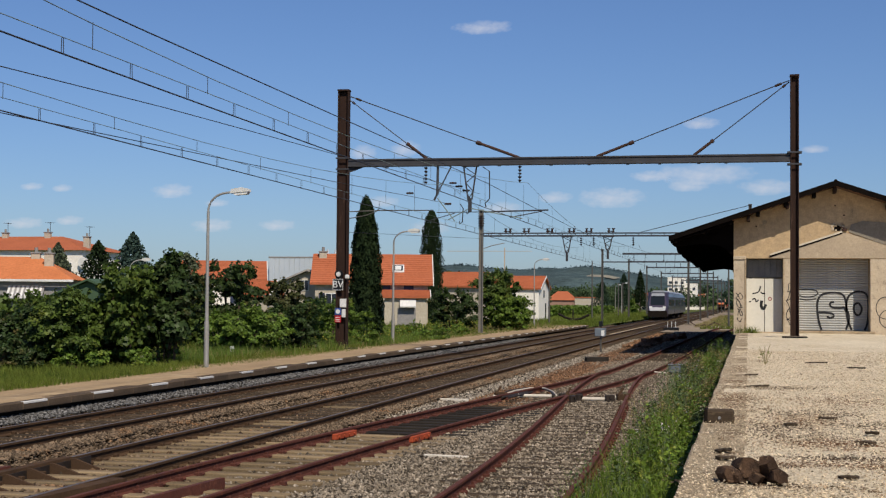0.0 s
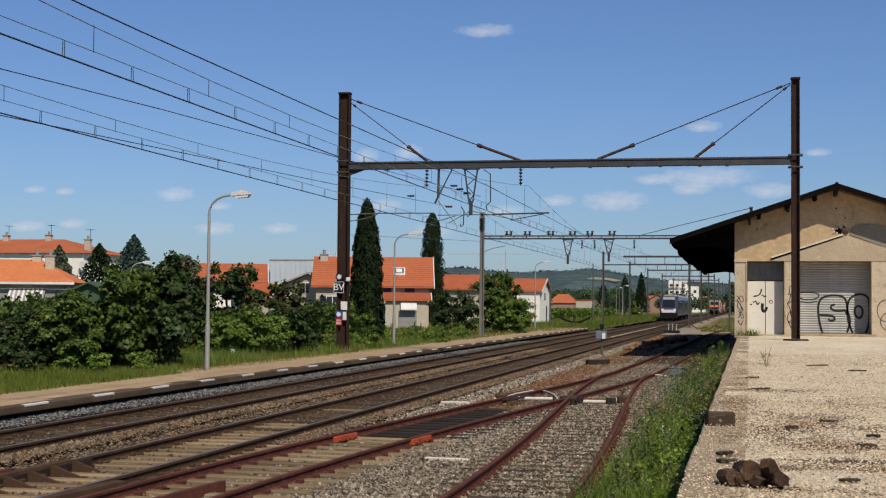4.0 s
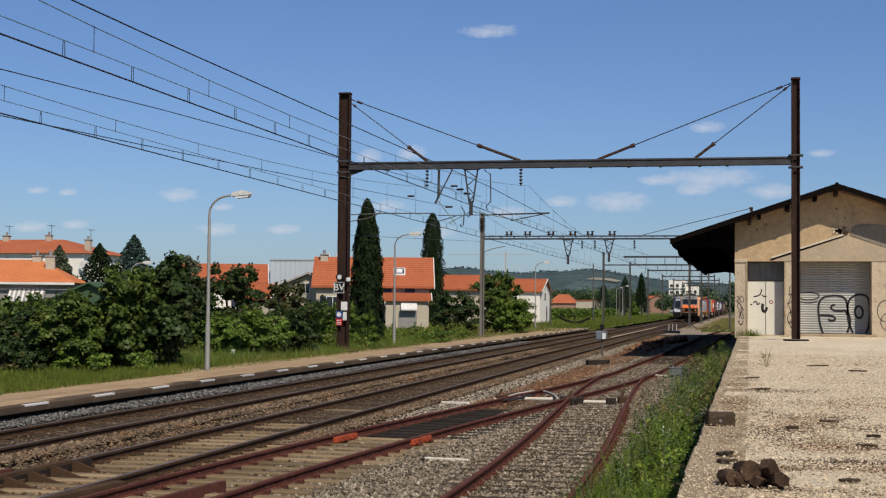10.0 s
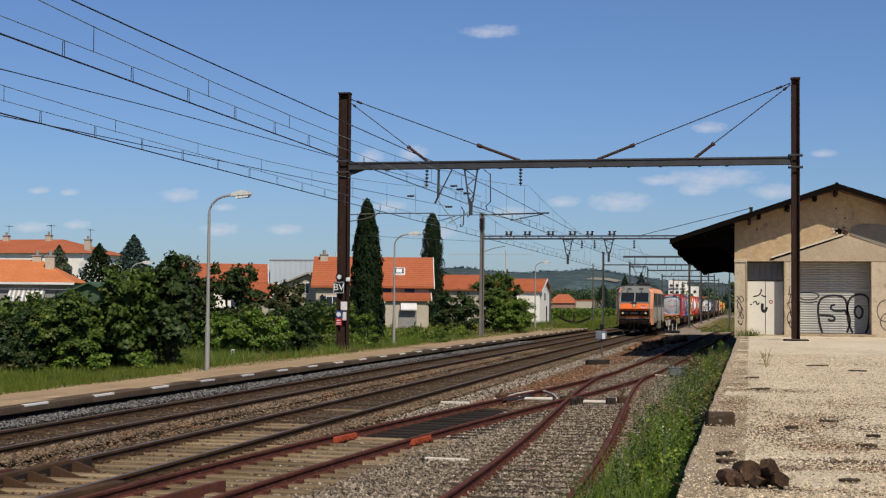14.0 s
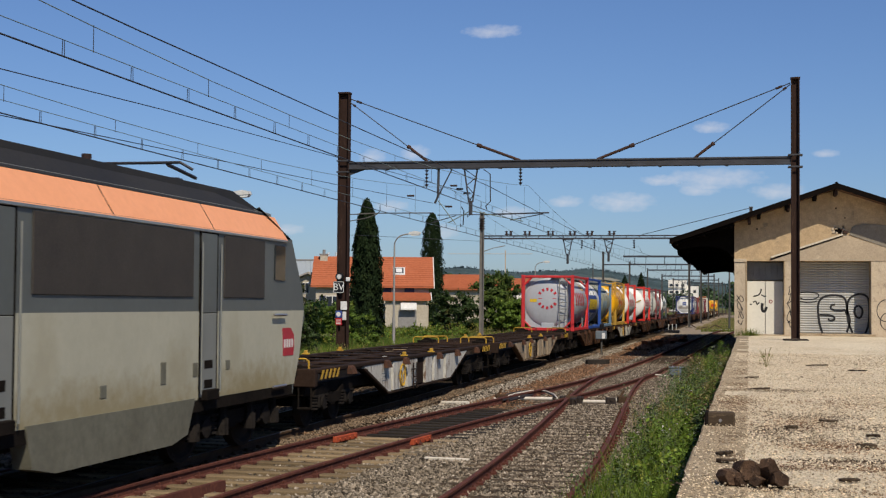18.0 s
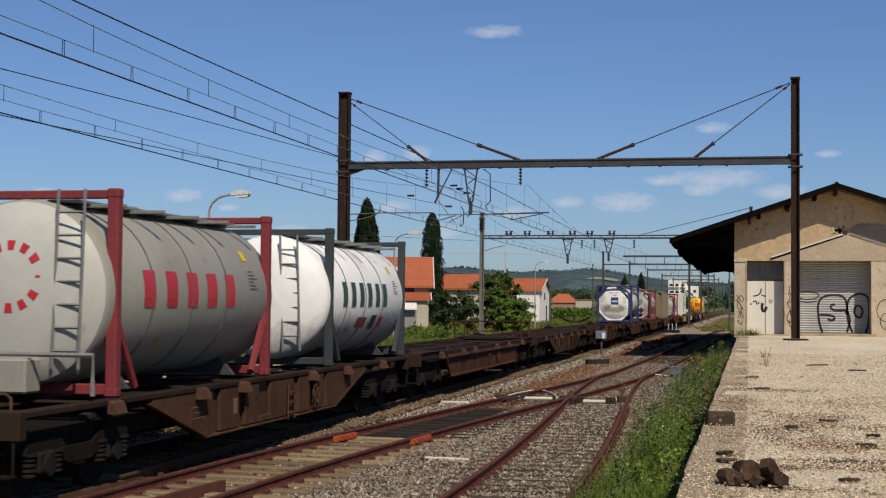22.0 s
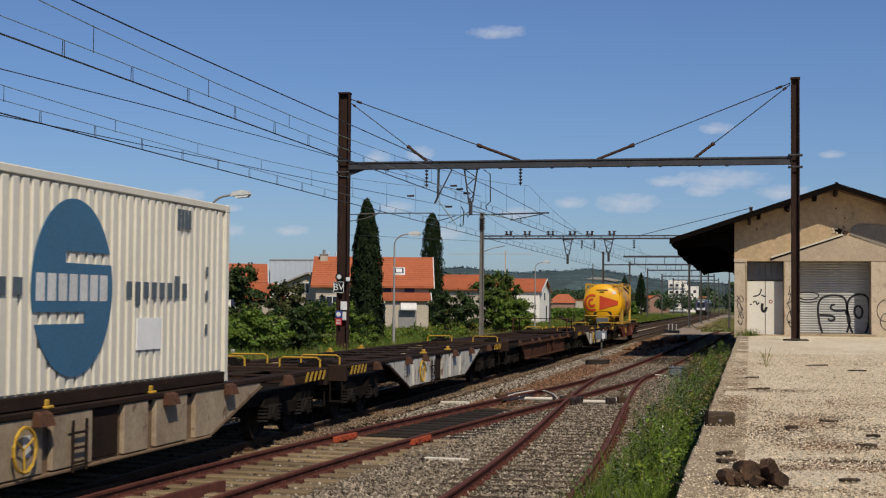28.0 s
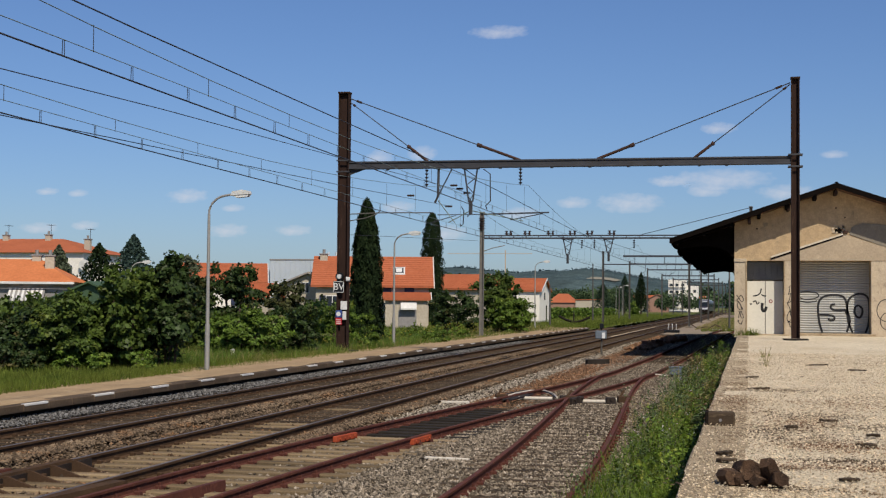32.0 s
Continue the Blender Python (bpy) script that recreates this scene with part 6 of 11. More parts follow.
# ---- houses ----
def house(label, at, w, d, eave, ridge, wall_m, roof_m, windows=(), chimneys=(), hip=0.0, over=0.45, gable_y=False, shutters=True, aerial=False):
    """Ridge along x, or along y; front faces the line's near end."""
    t = thing("house", label, "house", at, "houses")
    if gable_y:
        body = Mesh().prism([(-w / 2, -1), (w / 2, -1), (w / 2, eave), (0, ridge), (-w / 2, eave)], "y", 0, d)
    else:
        body = Mesh().prism([(0, -1), (d, -1), (d, eave), (d / 2, ridge if not hip else eave), (0, eave)], "x", -w / 2, w / 2)
    part("wall", body, wall_m, t)
    rf = Mesh()
    s = (ridge - eave) / ((w if gable_y else d) / 2)
    if gable_y:
        for sg in (-1, 1):
            rf.prism([(0, ridge + 0.05), (sg * (w / 2 + over), eave - s * over + 0.05), (sg * (w / 2 + over), eave - s * over + 0.2), (0, ridge + 0.2)], "y", -over, d + over)
    elif hip:
        a, b = -w / 2 - over, w / 2 + over
        z = eave - 0.05
        y0, y1, ym = -over, d + over, d / 2
        rf.add([(a, y0, z), (b, y0, z), (b, y1, z), (a, y1, z), (a + hip, ym, ridge), (b - hip, ym, ridge)], [(0, 1, 5, 4), (1, 2, 5), (2, 3, 4, 5), (3, 0, 4), (3, 2, 1, 0)])
    else:
        for sg in (-1, 1):
            e = d / 2 + sg * (d / 2 + over)
            rf.prism([(d / 2, ridge + 0.05), (e, eave - s * over + 0.05), (e, eave - s * over + 0.2), (d / 2, ridge + 0.2)], "x", -w / 2 - over, w / 2 + over)
    r = part("roof", rf, roof_m, t)
    if not gable_y and not hip:
        n = 14
        for i in range(n):
            f0 = i / n
            y0 = -over + (d / 2 + over) * f0
            z0 = eave - s * over + 0.2 + (ridge - eave + s * over) * f0
            part("tile_course", Mesh().box(-w / 2 - over, w / 2 + over, y0, y0 + 0.09, z0 - 0.02, z0 + 0.05), roof_m, r)
        part("verge_board", Mesh().prism([(-over, eave - s * over), (d / 2, ridge), (d / 2, ridge + 0.23), (-over, eave - s * over + 0.23)], "x", w / 2 + over, w / 2 + over + 0.08), M_FRAMEWHITE, r)
    for x, z, ww, hh in windows:
        win = part("window", Mesh().cbox(x - ww / 2, x + ww / 2, -0.06, 0.02, z, z + hh, 0.02), M_FRAMEWHITE, t)
        part("pane", Mesh().box(x - ww / 2 + 0.07, x - 0.03, -0.075, -0.05, z + 0.07, z + hh - 0.07).box(x + 0.03, x + ww / 2 - 0.07, -0.075, -0.05, z + 0.07, z + hh - 0.07), M_WINDOW, win)
        if shutters:
            part("shutter", Mesh().box(x - ww / 2 - 0.55, x - ww / 2 - 0.02, -0.09, -0.02, z, z + hh).box(x + ww / 2 + 0.02, x + ww / 2 + 0.55, -0.09, -0.02, z, z + hh), M_SHUTTERBLUE, win)
    for x, y, z, h in chimneys:
        c = part("chimney", Mesh().cbox(x - 0.35, x + 0.35, y - 0.3, y + 0.3, z, z + h, 0.03), M_WALLCREAM, t)
        part("chimney_cap", Mesh().cbox(x - 0.42, x + 0.42, y - 0.36, y + 0.36, z + h, z + h + 0.12, 0.02), M_WALLGREY, c)
        part("chimney_pot", Mesh().cyl((x, y, z + h + 0.1), (x, y, z + h + 0.5), 0.14, 8), M_WALLGREY, c)
        if aerial:
            ant = Mesh().cyl((x + 0.3, y, z + h * 0.4), (x + 0.3, y, z + h + 1.3), 0.03, 5)
            ant.cyl((x + 0.3, y - 0.6, z + h + 1.2), (x + 0.3, y + 0.6, z + h + 1.2), 0.02, 4)
            for i in range(4):
                ant.cyl((x - 0.1, y - 0.5 + 0.33 * i, z + h + 1.2), (x + 0.7, y - 0.5 + 0.33 * i, z + h + 1.2), 0.015, 4)
            part("aerial", ant, M_WIRE, c, "thin metal television aerial")
    return t


main_house = house("two-storey house with orange tiled roof, roof window and blue shutters", pose(-33.35, 125, 0, 0, 0, 14), 10.2, 9.0, 3.95, 6.5, M_WALLCREAM, M_TILE, windows=((-3.6, 1.8, 1.2, 1.2),), chimneys=((-4.6, 4.0, 5.9, 0.9),))
def on_roof(y, up):
    return (y, 3.95 + 0.567 * y + up)


skylight = part("roof_window", Mesh().prism([on_roof(1.35, 0.1), on_roof(1.35, 0.32), on_roof(2.5, 0.32), on_roof(2.5, 0.1)], "x", 1.85, 2.95), M_FRAMEWHITE, main_house, "white roof window")
part("pane", Mesh().prism([on_roof(1.5, 0.3), on_roof(1.5, 0.34), on_roof(2.35, 0.34), on_roof(2.35, 0.3)], "x", 1.98, 2.82), M_WINDOW, skylight)
part("blind", Mesh().prism([on_roof(1.6, 0.33), on_roof(1.6, 0.37), on_roof(2.2, 0.37), on_roof(2.2, 0.33)], "x", 2.12, 2.68), M_FRAMEWHITE, skylight, "white drawn blind")
part("upper_shutter", Mesh().box(0.9, 1.7, -0.1, -0.02, 3.0, 3.85), M_SHUTTERBLUE, main_house, "dark blue shutter")
part("upper_shutter", Mesh().box(2.9, 3.8, -0.1, -0.02, 3.0, 3.85), M_SHUTTERBLUE, main_house, "dark blue shutter")
annex = house("low annex with an orange tiled lean-to roof and white awning", pose(-29.35, 121.6, 0, 0, 0, 14), 3.7, 3.6, 2.62, 3.12, M_WALLCREAM, M_TILE, over=0.3)
part("awning", Mesh().prism([(-0.05, 2.5), (-0.6, 1.9), (-0.6, 1.78), (-0.05, 2.4)], "x", -0.5, 0.9), M_FRAMEWHITE, annex, "white awning")
part("garage_door", Mesh().cbox(-0.7, 0.9, -0.06, 0.0, 0.2, 1.75, 0.02), M_WALLGREY, annex)
house("small gabled cream house beside the main house", pose(-40.3, 128, 0), 4.8, 8, 4.05, 5.02, M_WALLCREAM, M_ROOFGREY, windows=((-0.35, 3.2, 0.85, 1.05),), gable_y=True, shutters=False)
house("long house with orange roof behind the bushes", pose(-50.9, 133.4, 0, 0, 0, 20), 8, 9, 4.3, 6.1, M_WALLWHITE, M_TILE, windows=((-3, 2.0, 1.2, 1.3), (2, 2.0, 1.2, 1.3)))
house("house with orange tiled lower roof", pose(-33.6, 165, 0), 5.6, 8, 4.1, 5.7, M_WALLCREAM, M_TILE)
# Wall takes the grey render to stand for shade under eaves and awning.
bungalow = house("bungalow with a bright orange hipped roof", pose(-60.2, 96.2, 0, 0, 0, 20), 21, 10, 3.8, 5.58, M_WALLGREY, M_TILE2, hip=3.3, chimneys=((7.4, 4.8, 5.2, 0.62), (8.65, 3.0, 4.4, 1.35)), shutters=False)
part("gutter", Mesh().cbox(-10.9, 10.9, -0.62, -0.46, 3.56, 3.74, 0.02), M_FRAMEWHITE, bungalow, "pale eaves gutter")
for k in range(8):
    part("awning_stripe", Mesh().prism([(0, 3.25), (-1.2, 2.5), (-1.2, 2.3), (0, 3.15)], "x", 6.1 + 0.33 * k, 6.265 + 0.33 * k), M_FRAMEWHITE, bungalow, "white awning stripe")
    part("awning_stripe", Mesh().prism([(0, 3.24), (-1.2, 2.49), (-1.2, 2.3), (0, 3.15)], "x", 6.265 + 0.33 * k, 6.43 + 0.33 * k), M_WALLGREY, bungalow, "grey awning stripe")
villa = house("two-storey white house with orange roof and chimneys", pose(-87.0, 150, 0), 26, 12, 7.85, 9.64, M_WALLWHITE, M_TILE, hip=6.0, chimneys=((0.3, 5.5, 8.9, 1.1), (5.8, 5.5, 9.2, 0.85), (12.05, 3, 7.2, 2.2)), windows=((11, 4.8, 1.4, 1.6), (7, 4.8, 1.4, 1.6)), shutters=False, aerial=True)
part("satellite_dish", Mesh().lathe([(-0.5, 0.62), (-0.42, 0.5), (-0.36, 0.25), (-0.34, 0.02)], "y", 16, (13.3, 0.0, 6.4)), M_FRAMEWHITE, villa, "white satellite dish")
green_shed = thing("garden_shed", "green boarded garden shed with a low gable among the bushes", "shed", pose(-40.6, 80, 0), "houses")
part("wall", Mesh().prism([(-2.2, -0.5), (2.2, -0.5), (2.2, 3.2), (1.6, 3.40), (-2.2, 1.85)], "y", 0, 5), M_GREENWALL, green_shed)
part("roof", Mesh().prism([(-2.4, 1.80), (1.6, 3.42), (1.6, 3.54), (-2.4, 1.92)], "y", -0.3, 5.3).prism([(1.6, 3.42), (2.7, 2.95), (2.7, 3.07), (1.6, 3.54)], "y", -0.3, 5.3), M_GREENWALL, green_shed, "green sheet roof")
white_house = house("white gabled house with orange roof", pose(-28.4, 172, 0), 7.0, 9, 3.9, 5.4, M_WALLWHITE, M_TILE, windows=((0.5, 2.0, 0.8, 1.0),), shutters=False, over=0.3)
for y, z, hh in ((4.0, 2.9, 0.9), (5.5, 0.3, 1.9)):
    part("gable_window", Mesh().cbox(3.48, 3.53, y, y + 0.9, z, z + hh, 0.01), M_WINDOW, white_house)
house("dull pink house with brown roof beyond the tracks", pose(-37.4, 600, 0), 8.4, 12, 4.6, 6.8, M_PINK, M_ROOFTILE, gable_y=True)
house("distant orange roofed house", pose(-60.5, 468, 0), 8.6, 10, 3.0, 5.9, M_PINK, M_TILE, hip=3.0)
yard_wall = thing("garden_wall", "long low ochre garden wall beyond the vines", "wall", pose(-48.2, 440, 0))
part("wall", Mesh().cbox(-4.3, 4.3, 0, 0.5, 0, 3.7, 0.03), M_WALLCREAM, yard_wall)
part("coping", Mesh().cbox(-4.5, 4.5, -0.2, 0.7, 3.7, 3.95, 0.03), M_TILE, yard_wall, "orange tiled coping")
for x, y, w in ((-31, 640, 8), (-23, 650, 7), (-44, 610, 8)):
    house("distant small house with orange roof", pose(x, y, 0), w, 10, 4.2, 6.4, M_WALLWHITE, M_TILE)
house("small garden hut with an orange tiled roof", pose(-34.0, 95, 0), 2.2, 3.0, 2.6, 3.5, M_WALLCREAM, M_TILE, over=0.25)
fac = thing("factory_hall", "pale grey sheet metal factory hall behind the houses", "hall", pose(-55.6, 170, 0))
part("wall", Mesh().box(-3, 9, 0, 25, -0.5, 7.6), M_GALV, fac)
for k in range(18):
    part("sheet_panel", Mesh().cbox(-3 + 0.66 * k, -2.38 + 0.66 * k, -0.06, 0.0, 0, 7.55, 0.02), M_GALV, fac)
part("roof_rim", Mesh().cbox(-3.1, 9.1, -0.1, 25, 7.55, 7.75, 0.03), M_WALLGREY, fac)
part("side_hall", Mesh().box(-12, -3.2, 2, 20, -0.5, 7.2), M_GALV, fac)
part("roof_pipe", Mesh().cyl((4, 2, 7.6), (4, 2, 8.7), 0.15, 8).cyl((5, 2, 7.6), (5, 2, 8.7), 0.15, 8), M_GALV, fac)
tow = thing("apartment_tower", "white apartment block rising over distant trees", "apartment block", pose(-28, 620, 0))
part("wall", Mesh().box(-6.0, 1.4, 0, 12, 0, 13.4), M_WALLWHITE, tow)
part("wing", Mesh().box(1.4, 6.5, 2, 12, 0, 11), M_WALLWHITE, tow)
for i in range(3):
    for j in range(4):
        wn2 = part("window", Mesh().cbox(-5.5 + 2.5 * i, -4.2 + 2.5 * i, -0.1, 0.05, 1.8 + 2.9 * j, 2.9 + 2.9 * j, 0.02), M_WINDOW, tow)
        part("sill", Mesh().box(-5.8 + 2.5 * i, -3.9 + 2.5 * i, -0.9, 0.0, 1.45 + 2.9 * j, 1.58 + 2.9 * j), M_WALLWHITE, wn2)
for j in range(3):
    part("window", Mesh().cbox(2.1, 3.3, 1.9, 2.05, 2.0 + 2.9 * j, 3.2 + 2.9 * j, 0.02).cbox(4.5, 5.7, 1.9, 2.05, 2.0 + 2.9 * j, 3.2 + 2.9 * j, 0.02), M_WINDOW, tow)
crane = thing("tower_crane", "thin yellow tower crane on the horizon", "crane", pose(-105, 620, 0))
part("jib", Mesh().cbox(-26, 12, -0.2, 0.2, 24.4, 24.6, 0.05), M_CRANE, crane)
part("mast", Mesh().cbox(-0.2, 0.2, -0.2, 0.2, -1, 26, 0.05), M_CRANE, crane)

# far woods and hills
def tree_line(name, label, count, x0, x1, y0, y1, h, seed, material=None, size=0.9, leaves=260):
    q = np.random.default_rng(seed)
    allpts = []
    for i in range(count):
        x, y, hh = q.uniform(x0, x1), q.uniform(y0, y1), h * q.uniform(0.55, 1.15)
        blobs = [(x + q.normal(0, hh * 0.18), y + q.normal(0, hh * 0.18), hh * q.uniform(0.4, 0.8), hh * 0.28, hh * 0.28, hh * 0.3) for _ in range(5)]
        allpts.append(crown_points(blobs, leaves, q, 0.4))
    tagged(new(name, soup(name, leaf_quads(np.concatenate(allpts), size, q), 4, material or M_FARLEAF)), label, "woods", kind="stuff")


tree_line("far_trees", "line of green trees beyond the houses", 60, -125, -38, 190, 330, 6.0, 31, size=0.65, leaves=480)
tree_line("far_trees", "trees along the line in the distance", 40, -140, -42, 540, 660, 9.0, 32, size=0.9)
tree_line("far_trees", "dark trees behind the goods shed", 50, -1.5, 40, 235, 560, 9.5, 33, size=0.9)
tree_line("far_trees", "woods before the hills", 150, -220, 60, 660, 900, 11.0, 34, size=1.6)
tree_line("far_trees", "dark tall trees behind the vineyard", 30, -92, -24, 480, 560, 8.0, 37, size=0.75, leaves=520)
tree_line("far_trees", "dark trees right of the line", 26, -6, 16, 300, 380, 7.5, 38, M_CONIFER, size=0.7)
tree_line("far_trees", "small trees before the apartment block", 16, -33, -15, 575, 598, 6.2, 39, size=0.7)
tree_line("near_shrubs", "low shrubs beside the track", 9, -40, -31, 150, 200, 2.2, 35, size=0.4)
for k in range(9):
    q = np.random.default_rng(360 + k)
    n = 4200
    f = q.uniform(0, 1, n)
    row = np.stack([-52 + 25 * f + q.normal(0, 0.25, n), np.full(n, 205 + 11.0 * k) + q.normal(0, 0.35, n), -0.1 + q.beta(2, 1.5, n) * 1.9 * (0.85 + 0.15 * np.sin(f * 90 + k))], 1)
    tagged(new("vine_row", soup("vine_row", leaf_quads(row, 0.42, q), 4, M_LEAF4)), "row of bright green vines beside the line", "vines", kind="stuff")
bush("round bright green bush beside the line", [(0, 0, 1.6, 1.1, 1.1, 1.5), (0.5, 0, 1.0, 0.9, 0.9, 1.0)], 5000, 0.25, M_LEAF4, pose(-23.6, 300, -0.2))
conifer("tall dark pine beside the line", 9.9, 2.6, pose(-24.3, 330, 0), 41, M_CYPRESS, 5000)
conifer("dark conifer beside the line", 9.2, 3.4, pose(-28.2, 332, 0), 42, M_CONIFER, 5000)
conifer("broad dark conifer behind the vines", 7.6, 3.6, pose(-34.5, 345, 0), 43, M_CONIFER, 4000)


def hill(name, label, y, crest, material, x0, x1, deep):
    m = Mesh()
    n = 120
    for i in range(n + 1):
        x = x0 + (x1 - x0) * i / n
        top = crest(x) + 5 * noise.noise(Vector((x * 0.02, 0.3, y * 0.01)))
        m.v += [(x, y, -3), (x, y + deep * 0.35, top * 0.6), (x, y + deep, top)]
    for i in range(n):
        for k in (0, 1):
            a = i * 3 + k
            m.f.append((a, a + 3, a + 4, a + 1))
            m.m.append(0)
    solid(name, m, material, label, kind="structure", smooth=True)


def crest(x):
    """Height of the wooded ridge."""
    return float(np.interp(x, (-900, -600, -500, -430, -360, -285, -222, -190, -157, -125, 0, 300), (46, 56, 62, 58, 56, 61, 57, 52, 46, 42, 38, 36)))


hill("hill_near", "wooded hill on the horizon with haze mixed into its green", 1900, crest, M_HILL, -1500, 900, 500)
q = np.random.default_rng(51)
crest_x = q.uniform(-900, 300, 900)
crest_z = np.array([crest(x) + 5 * noise.noise(Vector((x * 0.02, 0.3, 19.0))) for x in crest_x])
crown = np.stack([crest_x, np.full(900, 2395.0), crest_z - 2.2], 1).repeat(14, 0) + q.normal(0, 1, (12600, 3)) * np.array([5.0, 3.0, 1.9])
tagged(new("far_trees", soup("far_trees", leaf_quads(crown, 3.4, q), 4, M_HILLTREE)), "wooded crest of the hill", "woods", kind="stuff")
bare = Mesh()
bare.add([(x, y, 1.2 + crest(x) * (0.6 + 0.4 * (y - 2075) / 325)) for x, y in ((-262, 2172), (-236, 2150), (-214, 2160), (-196, 2146), (-192, 2196), (-212, 2222), (-240, 2206), (-256, 2228))], [tuple(range(8))])
solid("hill_clearing", bare, M_CLEARING, "pale bare clearing on the wooded hillside", kind="structure")
for n, (x, y, z) in enumerate(((-283, 2080, 26), (-268, 2085, 27), (-255, 2080, 27), (-240, 2090, 26), (-300, 2150, 28))):
    house("distant pale hamlet house on the hill", pose(x, y, z - 6), 11 + 3 * (n % 2), 10, 8.5, 11, M_WALLCREAM, M_ROOFTILE)
hill("hill_far", "distant hill range coloured blue for haze", 3500, lambda x: 70 + 14 * math.sin(x * 0.004), M_FARHILL, -2600, 1800, 600)

# ---- trains: materials ----
M_BLACKGEAR = mat("black_running_gear", (0.009, 0.0075, 0.0065), (0.018, 0.014, 0.011), rough=0.85, big=3.0, fine=25.0, bump=0.4, spec=0.1)
M_DUSTGEAR = mat("dusty_grey_running_gear", (0.026, 0.022, 0.019), (0.014, 0.012, 0.011), (0.008, 0.007, 0.006), rough=0.9, big=4.0, fine=25.0, bump=0.4, spec=0.1, patch=0.55)
M_WHEEL = mat("worn_wheel_steel", (0.02, 0.017, 0.015), (0.04, 0.031, 0.025), rough=0.75, spec=0.1, big=4.0)
M_WBROWN = mat("brown_wagon_paint", (0.094, 0.047, 0.026), (0.048, 0.026, 0.017), (0.135, 0.06, 0.028), rough=0.8, spec=0.15, big=1.2, fine=16.0, patch=0.6)
M_WDARK = mat("dark_brown_wagon_paint", (0.036, 0.022, 0.016), (0.02, 0.014, 0.011), (0.07, 0.035, 0.02), rough=0.8, spec=0.15, big=1.2, fine=16.0, patch=0.62)
M_WRED = mat("rust_red_wagon_paint", (0.19, 0.052, 0.033), (0.115, 0.037, 0.026), (0.07, 0.042, 0.032), rough=0.75, big=1.2, fine=16.0, patch=0.6)
M_WBEIGE = mat("dirty_beige_wagon_paint", (0.36, 0.285, 0.195), (0.24, 0.18, 0.12), (0.115, 0.07, 0.045), rough=0.75, big=1.3, fine=14.0, patch=0.58)
M_WSILVER = mat("dirty_silver_panel", (0.60, 0.58, 0.52), (0.44, 0.41, 0.35), (0.17, 0.11, 0.075), rough=0.6, metal=0.1, big=1.6, fine=14.0, patch=0.54, stretch=(1, 1.5, 0.5))
M_YELLOW = mat("yellow_safety_paint", (0.50, 0.30, 0.025), (0.36, 0.21, 0.03), (0.18, 0.105, 0.04), rough=0.55, big=3.0, patch=0.66)
M_ORANGE = mat("orange_loco_paint", (0.76, 0.155, 0.024), (0.71, 0.145, 0.023), (0.62, 0.13, 0.026), rough=0.42, big=0.8, fine=8.0, grain_low=0.94, grain_high=1.04, bump=0.04, patch=0.7, coat=0.2)
M_PALEORANGE = mat("faded_orange_paint", (0.79, 0.345, 0.175), (0.75, 0.32, 0.155), (0.62, 0.26, 0.13), rough=0.55, big=0.8, fine=8.0, grain_low=0.94, grain_high=1.04, bump=0.04, patch=0.68)
M_LDARK = mat("dark_grey_loco_paint", (0.105, 0.115, 0.11), (0.085, 0.092, 0.088), rough=0.5, big=0.8, fine=8.0, grain_low=0.94, grain_high=1.04, bump=0.04)
M_LGREY = mat("blue_grey_cab_roof", (0.21, 0.215, 0.195), (0.15, 0.155, 0.145), (0.13, 0.10, 0.075), rough=0.55, big=1.0, fine=8.0, grain_low=0.94, grain_high=1.04, bump=0.04, patch=0.64)
M_GRILLE = mat("brown_grey_grille", (0.052, 0.044, 0.036), (0.038, 0.032, 0.027), rough=0.7, big=2.0, fine=30.0)
M_LSKIRT = mat("grimy_grey_skirt_paint", (0.165, 0.16, 0.12), (0.105, 0.098, 0.07), rough=0.6, big=0.8, fine=8.0, bump=0.04)
M_WSCREEN = glass("dark_windscreen", (0.012, 0.015, 0.018), 0.06, 0.32)
M_HEADLAMP = lamp_glow("lit_headlamp", (1.0, 0.66, 0.32), 0.25)
M_CHROME = mat("bare_metal_strip", (0.45, 0.44, 0.42), rough=0.35, metal=0.8, bump=0)
M_ROOFGEAR = mat("roof_equipment_black", (0.018, 0.018, 0.02), (0.03, 0.028, 0.026), rough=0.7)
M_PANTO = mat("pantograph_steel", (0.03, 0.032, 0.04), (0.05, 0.045, 0.045), rough=0.5, metal=0.5, bump=0)
M_LOGORED = mat("magenta_red_sticker", (0.42, 0.016, 0.035), rough=0.4, bump=0)
M_WHITEMARK = mat("white_marking", (0.68, 0.67, 0.64), rough=0.5, bump=0)
M_BLACKMARK = mat("black_marking", (0.025, 0.025, 0.03), rough=0.5, bump=0)
M_REDMARK = mat("red_marking", (0.50, 0.03, 0.04), rough=0.45, bump=0)
M_VERMILION = mat("faded_vermilion_marking", (0.56, 0.065, 0.016), (0.44, 0.05, 0.016), rough=0.5, bump=0)
M_YELLOWMARK = mat("yellow_marking", (0.72, 0.50, 0.03), rough=0.45, bump=0)
M_GOLDMARK = mat("dull_gold_marking", (0.36, 0.22, 0.045), (0.27, 0.16, 0.035), rough=0.5, bump=0)
M_SLATEMARK = mat("slate_grey_marking", (0.10, 0.125, 0.15), rough=0.6, bump=0)
M_BLUEMARK = mat("blue_marking", (0.035, 0.07, 0.26), rough=0.45, bump=0)
M_GREENMARK = mat("dark_green_marking", (0.03, 0.07, 0.055), rough=0.45, bump=0)
M_ORANGEMARK = mat("orange_hazard_plate", (0.75, 0.16, 0.02), rough=0.45, bump=0)
